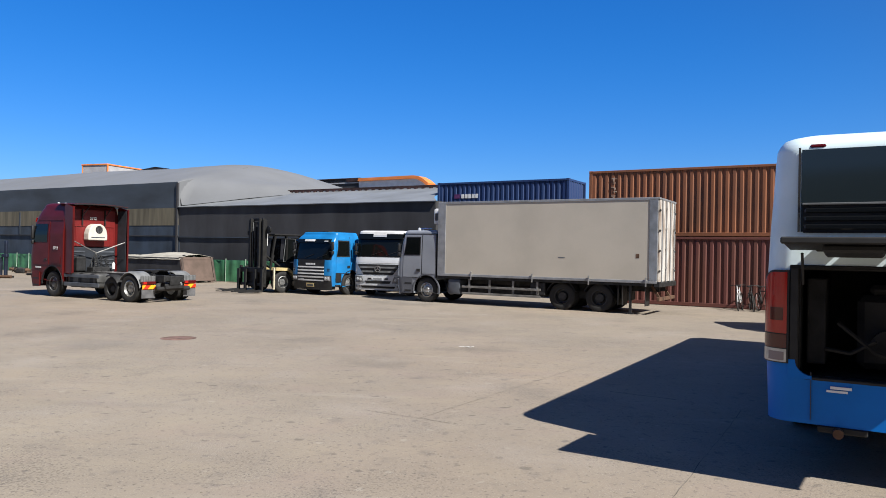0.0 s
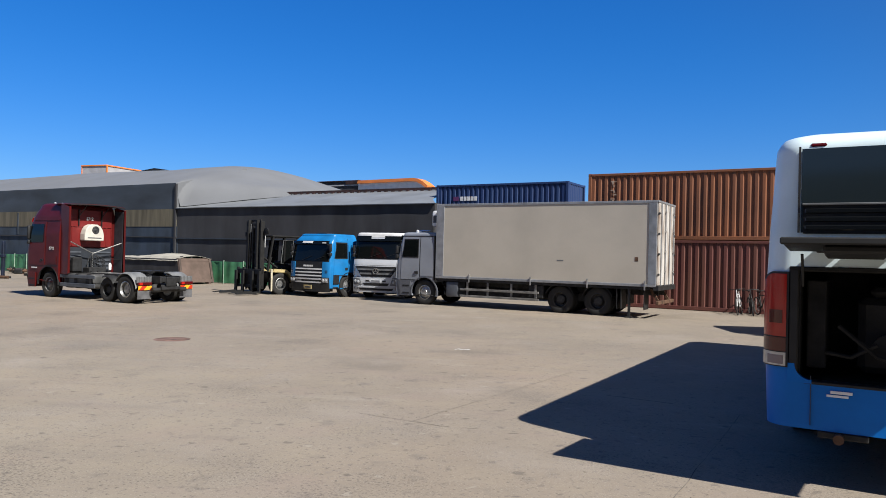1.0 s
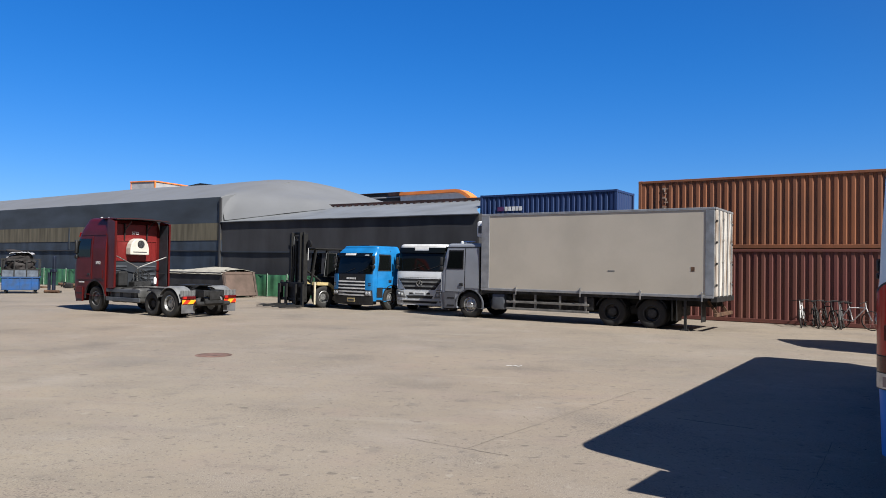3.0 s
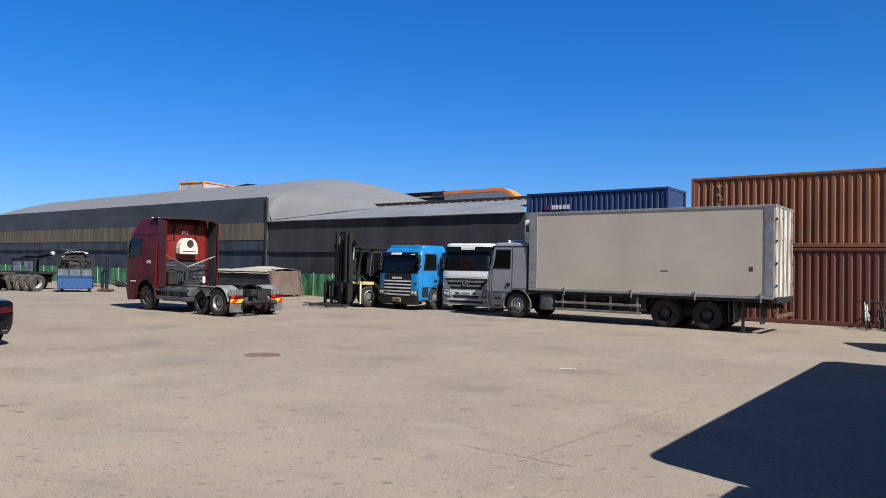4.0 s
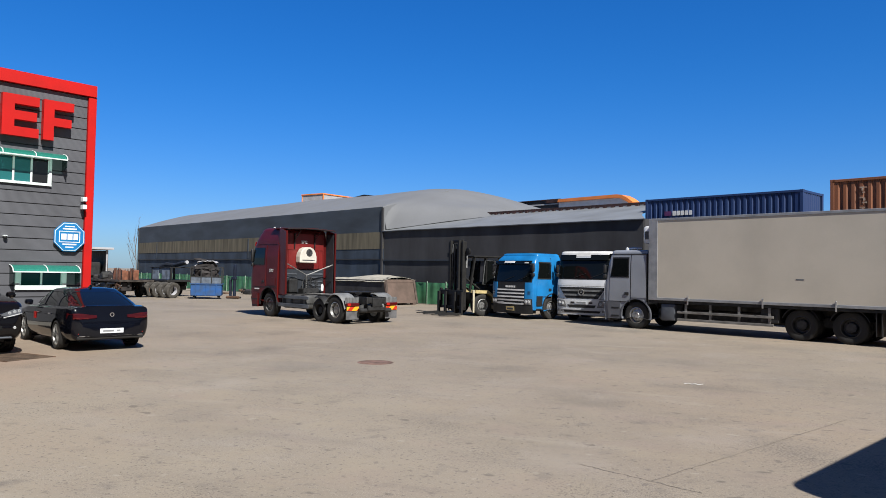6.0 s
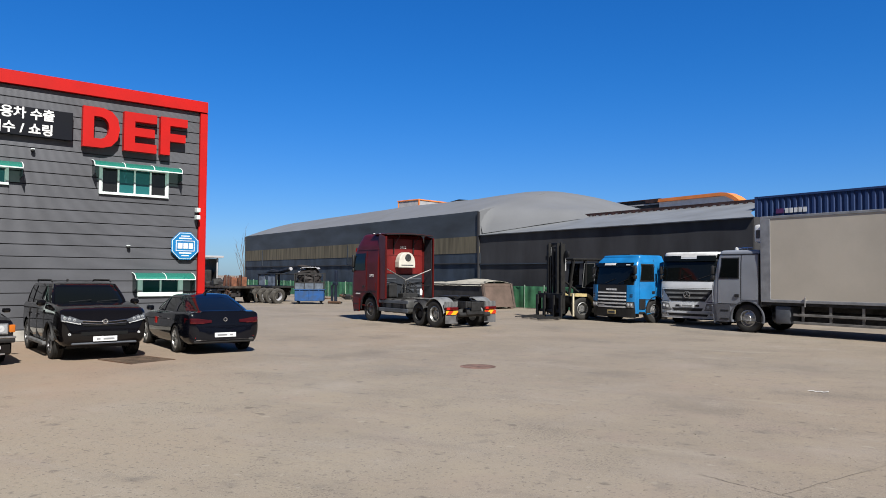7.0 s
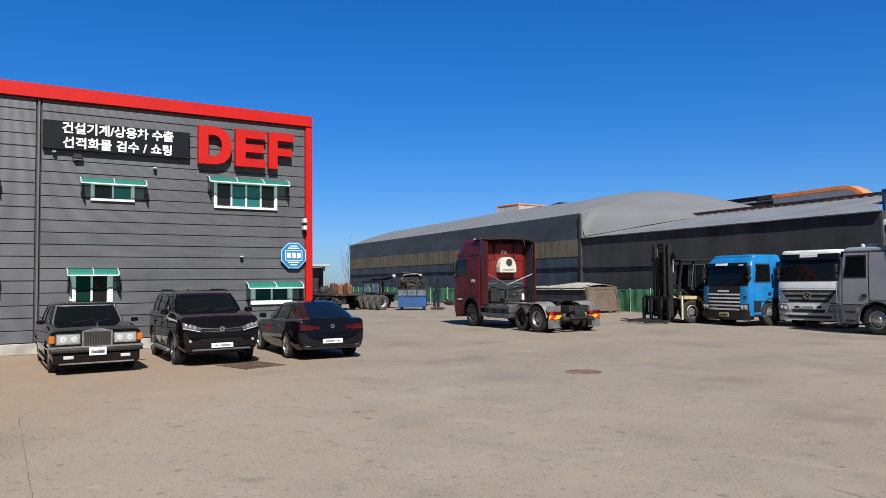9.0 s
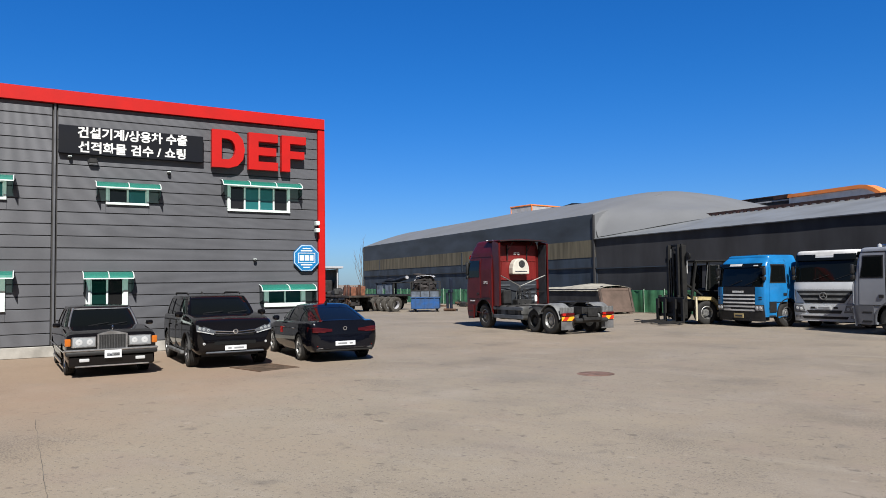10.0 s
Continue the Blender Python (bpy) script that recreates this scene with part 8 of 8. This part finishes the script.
for v in bm.verts:
    q = v.co.copy()
    d = 0.92 + 0.30 * noise.noise(q * 1.7) + 0.22 * noise.noise(q * 4.5)
    v.co = Vector((q.x * 0.86 * d, 0.7 + q.y * 0.60 * d, max(0.0, 0.66 + q.z * 0.80 * d)))
part("mound", bm, M["rag"], heap, "crumpled dark tarpaulin", smooth=True)
random.seed(8)
for k in range(16):
    y, z, x = random.uniform(0.1, 1.2), random.uniform(0.85, 1.42), random.uniform(-0.4, 0.4)
    ln, tilt = random.uniform(0.25, 0.6), random.uniform(-0.18, 0.18)
    pts = [(x - ln, y, z - tilt), (x - ln * 0.3, y + random.uniform(-0.12, 0.12), z + random.uniform(0, 0.12)), (x + ln * 0.4, y + random.uniform(-0.12, 0.12), z + random.uniform(0, 0.1)), (x + ln, y, z + tilt)]
    part("roll", tube(BM(), pts, [0.05, 0.09, 0.08, 0.04], 7), (M["rag"], M["frame"], M["black"], M["frame"], M["palegrey"])[k % 5], heap, smooth=True)

part("top_sheet", sheet(BM(), [[(lerp(-0.62, 0.66, i / 12), lerp(0.15, 1.1, k / 6), 1.44 + 0.10 * noise.noise(Vector((i * 0.5, k * 0.7, 5))) - 0.10 * abs(i / 6 - 1) ** 2) for k in range(7)] for i in range(13)], 0.02), M["palegrey"], heap, "pale folded sheet", smooth=True)
M["navypost"] = mat("dark_navy_steel", (0.0088, 0.0146, 0.0328), 0.6, 0.1, 0.3, 3, 40, 0.2)
post = thing("steel_post", pose(-28.4, 44.05, 0, 0, 0, 0), "dark steel machine post standing by the fence", "post")
part("column", box(BM(), -0.075, 0.075, -0.1, 0.1, 0, 2.25, 0.02), M["navypost"], post)
part("short_column", box(BM(), -0.36, -0.25, -0.1, 0.1, 0.1, 1.25, 0.02), M["navypost"], post)
part("crosshead", box(BM(), -0.22, 0.12, -0.12, 0.12, 1.25, 1.45, 0.02), M["navypost"], post)
part("base", box(BM(), -0.35, 0.35, -0.3, 0.3, 0, 0.12, 0.02), M["frame"], post)
part("drum", cyl(BM(), (-0.3, -0.4, 0.09), (0.7, -0.5, 0.09), 0.09), M["rust"], post)


M["deckwood"] = mat("grimy_trailer_deck", (0.045, 0.036, 0.03), 0.85, 0.1, 0.3, 3, 40, 0.3)


def flatbed(m, label, load, rack):
    T = thing("trailer", m, label, "trailer", "old trailers by the fence")
    reach = 1.25 if rack else 3.95
    part("deck", box(BM(), -3.2, reach, -1.1, 1.1, 1.0, 1.14, 0.02), M["frame"] if rack else M["deckwood"], T)
    for y in (-0.45, 0.45):
        part("frame_rail", box(BM(), -3.0, reach - 0.2, y - 0.06, y + 0.06, 0.72, 1.0), M["frame"], T)
    for x in (-2.0, -0.9) if rack else (-2.0, -0.9, 2.0):
        for y, sg in ((-0.95, -1), (0.95, 1)):
            wheel(T, x, y, 0.48, 0.3, 0.28, "deep", sg, M["rust"])
        part("axle", cyl(BM(), (x, -0.9, 0.48), (x, 0.9, 0.48), 0.07), M["frame"], T)
    random.seed(5)
    for k in range(load):
        # upright crates of thin slats, a little askew, with gaps
        x, y = 3.68 - 0.36 * (k % 4) + random.uniform(-0.05, 0.05), -0.75 + 0.7 * (k // 4)
        h = random.uniform(0.55, 0.78)
        crate = part("scrap_crate", box(BM(), -0.13, 0.13, -0.2, 0.2, 0, h - 0.15, 0.01), M["brick"], T, m=pose(x, y, 1.145, random.uniform(-3, 3), random.uniform(-4, 4), random.uniform(-12, 12)))
        for j in range(4):
            part("slat", box(BM(), -0.17 + 0.088 * j, -0.10 + 0.088 * j, -0.235, -0.205, 0, h - random.uniform(0, 0.10)), (M["brick"], M["tippertan"], M["brick"], M["frame"])[(j + k) % 4], crate)
    for k in range(load):
        x = 0.9 - 0.33 * k + random.uniform(-0.1, 0.1)
        r = random.uniform(0.16, 0.34)
        part("scrap_lump", box(BM(), -r, r, -0.3, 0.3, 0, r * random.uniform(0.8, 1.7), 0.06, m=pose(x, random.uniform(-0.7, 0.2), 1.145, random.uniform(-8, 8), random.uniform(-14, 14), random.uniform(-30, 30))), (M["rag"], M["frame"], M["palegrey"], M["rust"], M["rag"])[k % 5], T)
    if load:
        for k in range(5):
            part("under_brace", bar(BM(), (1.9 + 0.42 * k, -1.0, 0.25), (2.1 + 0.42 * k, -1.0, 1.0), 0.05), M["rust"], T)
        for z in (0.28, 0.62):
            part("under_rail", box(BM(), 1.2, 3.9, -1.03, -0.98, z, z + 0.06), M["frame"], T)
    if load:
        # pipes, bent rods and castings slung under the deck and along its edge
        for k in range(16):
            x, z = random.uniform(-2.6, 3.6), random.uniform(0.18, 0.85)
            p = [(x, -1.06, z), (x + random.uniform(0.1, 0.4), -1.12, z + random.uniform(-0.15, 0.2)), (x + random.uniform(0.5, 0.9), -1.08, z + random.uniform(-0.2, 0.3))]
            part("slung_pipe", tube(BM(), p, random.uniform(0.025, 0.06), 7), (M["frame"], M["rust"], M["black"], M["hub"])[k % 4], T, smooth=True)
        # dark blocks added behind the pipes to fill the gap under the deck
        for k in range(7):
            x, h = 0.9 + 0.43 * k, random.uniform(0.55, 0.85)
            part("dark_fill_block", box(BM(), x - 0.19, x + 0.17, -0.85, -0.2, 1.0 - h, 1.0, 0.05), M["frame"] if k % 3 else M["rag"], T)
        for k in range(6):
            part("casting", lathe(BM(), [(0.05, -0.08), (0.17, -0.08), (0.20, 0.0), (0.17, 0.08), (0.05, 0.08)], 14, "y", (0.9 + 0.5 * k, -1.0, 0.32 + 0.22 * (k % 3))), (M["black"], M["frame"], M["rust"])[k % 3], T, smooth=True)
        for k in range(5):
            part("deck_plank", box(BM(), -1.6, 1.3, -0.9 + 0.3 * k, -0.65 + 0.3 * k, 1.145 + 0.035 * (k % 2), 1.18 + 0.035 * (k % 2), 0.004), M["canvas"] if k % 2 else M["deckwood"], T)
    # dark boxes added so that nothing shows through under the deck
    for k, (x, w) in enumerate(((-2.7, 0.5), (-0.1, 0.45)) if rack else ((-2.7, 0.5), (-0.1, 0.45), (0.9, 0.5))):
        part("dark_fill_box", box(BM(), x - w, x + w, -1.0, 0.9, 0.35 + 0.08 * (k % 2), 0.95, 0.04), M["frame"], T)
    if rack:
        for x in (-1.2, 1.2):
            for y in (-0.8, 0.8):
                part("rack_post", box(BM(), x - 0.06, x + 0.06, y - 0.06, y + 0.06, 1.14, 1.95), M["frame"], T)
        part("rack_top", box(BM(), -1.4, 1.3, -0.9, 0.9, 1.95, 2.02, 0.02), M["frame"], T)
        for x0, x1 in ((-1.15, -0.35), (0.1, 1.15)):
            part("side_board", box(BM(), x0, x1, -0.84, -0.80, 1.16, 1.93, 0.01), M["paneblue"], T, "faded pale blue board")
        part("boom", tube(BM(), [(-1.9, 0.1, 2.0), (-0.9, 0.05, 2.16), (0.2, 0, 2.12), (1.9, -0.1, 2.34)], [0.13, 0.19, 0.15, 0.15], 8), M["frame"], T)
        part("boom_end", cyl(BM(), (1.86, -0.1, 2.335), (2.02, -0.11, 2.36), 0.12, 12), M["palegrey"], T, "pale boom end")
    return T


flatbed(pose(-33.85, 44.5, 0, 0, 0, -20), "old rusty trailer with a blue rack and a dark boom", 0, True)
flatbed(pose(-36.6, 41.95, 0, 0, 0, -25), "old rusty trailer loaded with orange and grey scrap", 8, False)

shed = thing("open_shed", pose(-46.0, 45.0, 0, 0, 0, -27), "open shed with a dark flat roof behind the trailers", "shed")
for x in (-2.6, 2.6):
    for y in (0, 3.5):
        part("post", box(BM(), x - 0.045, x + 0.045, y - 0.045, y + 0.045, 0, 3.25), M["palegrey"], shed)
    part("brace", bar(BM(), (x, 0, 2.4), (x - 0.8 * (1 if x > 0 else -1), 0, 3.2), 0.1), M["palegrey"], shed)
part("roof", box(BM(), -3.0, 3.0, -0.4, 3.9, 3.25, 3.42, 0.02), M["palegrey"], shed)
part("roof_edge", box(BM(), -3.05, 3.05, -0.46, -0.405, 3.24, 3.45), M["palewhite"], shed)
for k in range(4):
    part("rafter", bar(BM(), (-2.6 + 1.3 * k, 0.1, 2.75), (-1.3 + 1.3 * k, 0.1, 3.2), 0.07), M["grey"] if k % 2 else M["rust"], shed)
part("rail", box(BM(), -2.6, 2.6, 0.05, 0.12, 2.70, 2.77), M["grey"], shed)
for k in range(5):
    part("stored_plank", box(BM(), -2.4 + 0.15 * k, 2.2 - 0.2 * k, -0.1 + 0.14 * k, 0.02 + 0.14 * k, 1.28 + 0.02 * k, 1.40 + 0.02 * k, 0.01), M["canvas"] if k % 2 else M["palewhite"], shed)
part("back_sheet", box(BM(), -2.6, 2.6, 3.55, 3.6, 0, 3.2), M["frame"], shed)
part("shelf_load", box(BM(), -2.3, 2.3, 0.9, 3.2, 1.2, 2.3, 0.1), M["frame"], shed)
for x in (-2.0, 2.0):
    part("shelf_leg", box(BM(), x - 0.1, x + 0.1, 0.8, 3.0, 0, 1.2), M["frame"], shed)

# scrap lying before the fence
random.seed(21)
for k in range(16):
    s_ = random.uniform(-17.5, -6.0) if k < 12 else random.uniform(-31, -17)
    q = Vector((-14.3, 44.4, 0)) + U2 * s_ - V2 * random.uniform(0.8, 3.2)
    T = thing("scrap_plate", pose(q.x, q.y, 0, 0, 0, random.uniform(-50, 0)), "flat rusty scrap metal lying before the fence", "scrap", "scrap by the fence")
    n = random.randint(1, 3)
    for j in range(n):
        w = random.uniform(0.5, 1.4)
        part("sheet_piece", box(BM(), -w, w, -0.3, 0.3 + 0.1 * j, 0.004 + 0.07 * j, 0.07 + 0.07 * j + random.uniform(0, 0.05), 0.01, m=pose(0.1 * j, 0, 0, random.uniform(-2, 2) * j, 0, 9 * j)), (M["rust"], M["palegrey"], M["frame"], M["canvas"])[k % 4], T)
for k in range(7):
    s_ = -8 - 2.2 * k
    q = Vector((-14.3, 44.4, 0)) + U2 * s_ - V2 * (1.1 + 0.5 * (k % 3))
    T = thing("machine_part", pose(q.x, q.y, 0, 0, 0, 37 * k), "dark greasy machine part lying by the fence", "scrap", "machine parts by the fence")
    part("block", box(BM(), -0.3, 0.3, -0.22, 0.22, 0, 0.35, 0.06), M["frame"], T)
    part("shaft", cyl(BM(), (-0.7, 0, 0.2), (0.6, 0.05, 0.26), 0.09), M["rust"], T)
    part("flange", lathe(BM(), [(0.02, 0), (0.22, 0), (0.22, 0.06), (0.02, 0.06)], 16, "x", (0.35, 0, 0.25)), M["frame"], T)

# ---- bicycles by the containers ----
def bicycle(m, paint):
    B = thing("bicycle", m, "bicycle standing beside the maroon container", "bicycle", "bicycles by the containers")
    for x in (-0.52, 0.52):
        part("tyre", lathe(BM(), [(0.315, -0.02), (0.345, -0.012), (0.345, 0.012), (0.315, 0.02)], 28, "y", (x, 0, 0.345)), M["tyre"], B, smooth=True)
        bm = BM()
        for k in range(10):
            a = k * math.tau / 10
            bar(bm, (x, 0, 0.345), (x + 0.315 * math.cos(a), 0, 0.345 + 0.315 * math.sin(a)), 0.004)
        part("spokes", bm, M["steel"], B)
    bm = BM()
    P_ = [(-0.52, 0, 0.345), (-0.1, 0, 0.3), (-0.2, 0, 0.78), (0.35, 0, 0.8), (0.52, 0, 0.345)]
    for a, b in ((0, 1), (1, 2), (2, 3), (1, 3), (0, 2), (3, 4)):
        tube(bm, [P_[a], P_[b]], 0.02, 6)
    tube(bm, [(0.35, 0, 0.8), (0.33, 0, 0.98)], 0.018, 6)
    tube(bm, [(-0.2, 0, 0.78), (-0.22, 0, 0.92)], 0.015, 6)
    part("frame", bm, paint, B, smooth=True)
    part("handlebar", tube(BM(), [(0.25, -0.3, 0.98), (0.34, -0.12, 1.0), (0.34, 0.12, 1.0), (0.25, 0.3, 0.98)], 0.014, 6), M["black"], B)
    part("saddle", box(BM(), -0.36, -0.1, -0.07, 0.07, 0.92, 0.97, 0.03, seg=2), M["black"], B)
    return B


for k in range(5):
    q = CONT + U2 * (6.5 + 0.42 * k) - V2 * 0.75
    bicycle(pose(q.x, q.y, 0, 6, 0, -117 + 14 * (k % 3) + (60 if k == 4 else 0)), (M["palewhite"], M["frame"], M["black"], M["grey"], M["palewhite"])[k])

# ---- bare sapling ----
tree = thing("bare_sapling", pose(-52.5, 61.5, 0), "thin leafless sapling beside the barn", "tree")
bm = BM()
random.seed(3)


def twig(p, d, ln, r, depth):
    pts = [p]
    for k in range(4):
        d = (d + Vector((random.uniform(-0.12, 0.12), random.uniform(-0.12, 0.12), 0.05))).normalized()
        pts.append(pts[-1] + d * ln / 4)
    tube(bm, pts, [lerp(r, r * 0.4, k / 4) for k in range(5)], 5)
    if depth:
        for k in range(3):
            q = pts[1 + k]
            twig(q, (d + Vector((random.uniform(-0.7, 0.7), random.uniform(-0.7, 0.7), 0.2))).normalized(), ln * 0.5, r * 0.5, depth - 1)


twig(Vector((0, 0, 0)), Vector((0, 0, 1)), 5.2, 0.06, 3)
part("trunk", bm, mat("grey_bark", (0.1168, 0.0949, 0.0803), 0.9), tree, "thin grey trunk and twigs")

# ---- things set in the ground ----
M["patch"] = mat("rusty_manhole", (0.1606, 0.0949, 0.073), 0.9, 0, 0.25, 4, 40, 0.4)
mh = tagged(thing("manhole", pose(-6.07, 17.83, 0, 0, 0, 20), "rust-red round manhole cover in the concrete", "manhole"))
part("cover", lathe(BM(), [(0.001, 0.012), (0.30, 0.012), (0.32, 0.004), (0.001, 0.004)], 28, "z", (0, 0, 0)), M["patch"], mh)
part("ring", lathe(BM(), [(0.32, 0.005), (0.32, 0.010), (0.36, 0.008), (0.39, 0.002), (0.35, 0.001)], 28, "z", (0, 0, 0)), M["patch"], mh)
gr = thing("drain_grate", pose(-13.22, 15.06, 0, 0, 0, -8), "worn brown steel drain cover set in the concrete", "grate")
M["coversteel"] = mat("worn_brown_steel", (0.1241, 0.0876, 0.0621), 0.7, 0.3, 0.25, 3, 50, 0.3)
part("plate", box(BM(), -0.62, 0.62, -0.5, 0.5, 0.001, 0.010, 0.004), M["coversteel"], gr)
part("rim", box(BM(), -0.66, 0.66, -0.54, -0.5, 0.001, 0.016, 0.004), M["rust"], gr)
part("rim", box(BM(), -0.66, 0.66, 0.5, 0.54, 0.001, 0.016, 0.004), M["rust"], gr)
for k in range(14):
    part("bar", box(BM(), -0.60 + 0.09 * k, -0.565 + 0.09 * k, -0.48, 0.48, 0.008, 0.017), M["coversteel"], gr)
st = thing("steel_strip", pose(-13.1, 31.2, 0, 0, 0, -10), "thin dark steel strip lying on the concrete", "strip")
part("bar", box(BM(), -0.8, 0.8, -0.05, 0.05, 0.0, 0.03, 0.008), M["frame"], st)

# expansion joints in the slab
M["joint"] = mat("dark_joint_filler", (0.1387, 0.1205, 0.0985), 0.95, 0, 0.3, 2, 30, 0.3)
JOINTA, JOINTB = ((0.0, 10.92), (2.4, 15.1)), ((-0.75, 11.25), (0.45, 10.68))
JOINTC = ((2.65, 13.02), (3.5, 12.55))
M["crack"] = mat("open_crack", (0.03, 0.027, 0.024), 0.95, 0, 0.3, 2, 30, 0.3)
for (a, b), (c, d) in (((1.75, 7.1), (4.2, 11.95)), ((-6.5, 6.98), (-11.0, 8.89)), JOINTC, JOINTA, JOINTB):
    bm = BM()
    n = 40
    for i in range(n):
        t0, t1 = i / n, (i + 1) / n
        off, off2 = (0.020 * noise.noise(Vector((h * 0.28, a, 0))) + 0.010 * noise.noise(Vector((h * 0.9, b, 2))) for h in (i, i + 1))
        p, q = Vector((lerp(a, c, t0), lerp(b, d, t0), 0.003)), Vector((lerp(a, c, t1), lerp(b, d, t1), 0.003))
        nn = (q - p).cross(Vector((0, 0, 1))).normalized()
        w_ = (0.009 if (a, b) == JOINTC[0] else 0.0035) + 0.0035 * noise.noise(Vector((i * 1.3, b, 4)))
        vs = [bm.verts.new(p + nn * (off - w_)), bm.verts.new(q + nn * (off2 - w_)), bm.verts.new(q + nn * (off2 + w_)), bm.verts.new(p + nn * (off + w_))]
        bm.faces.new(vs)
    part("joint", bm, M["crack"] if (a, b) == JOINTC[0] else M["joint"], ground)

lit = thing("litter_strip", pose(0.38, 17.6, 0, 0, 0, -4), "flat strip of white plastic litter on the concrete", "litter")
part("strip", sheet(BM(), [[(lerp(-0.16, 0.16, i / 8), y * 0.7 + 0.012 * math.sin(i), 0.006 + 0.008 * (i % 3)) for y in (-0.03, 0.03)] for i in range(9)], 0.003), M["white"], lit)

# ---- loose grit on the yard ----
random.seed(77)
_v, _f = [], []
_spots = [(random.uniform(-9, 4), random.uniform(5.6, 17), random.uniform(0.6, 2.2)) for k in range(34)]
for k in range(4200):
    if k % 3:
        cx, cy, cr = _spots[k % len(_spots)]
        x, y = random.gauss(cx, cr), random.gauss(cy, cr)
    else:
        x, y = random.uniform(-14, 5), random.uniform(4.5, 22)
    r = 0.003 + 0.011 * random.random() ** 4
    a = random.uniform(0, 6.3)
    o = len(_v)
    for t in range(5):
        b_ = a + t * 1.2566
        q = r * random.uniform(0.7, 1.25)
        _v.append((x + q * math.cos(b_), y + q * math.sin(b_), 0.0005))
    _v.append((x + 0.2 * r, y, r * random.uniform(0.5, 0.9)))
    for t in range(5):
        _f.append((o + t, o + (t + 1) % 5, o + 5))
_me = bpy.data.meshes.new("grit")
_me.from_pydata(_v, [], _f)
M["grit"] = mat("mixed_grit", (0.219, 0.1898, 0.146), 0.9, 0, 0.3, 2.2, 40, 0.2, col2=(0.0949, 0.0803, 0.0657))
_me.materials.append(M["grit"])
tagged(new("grit", _me), "small loose grit and stones on the concrete", "gravel", kind="stuff")
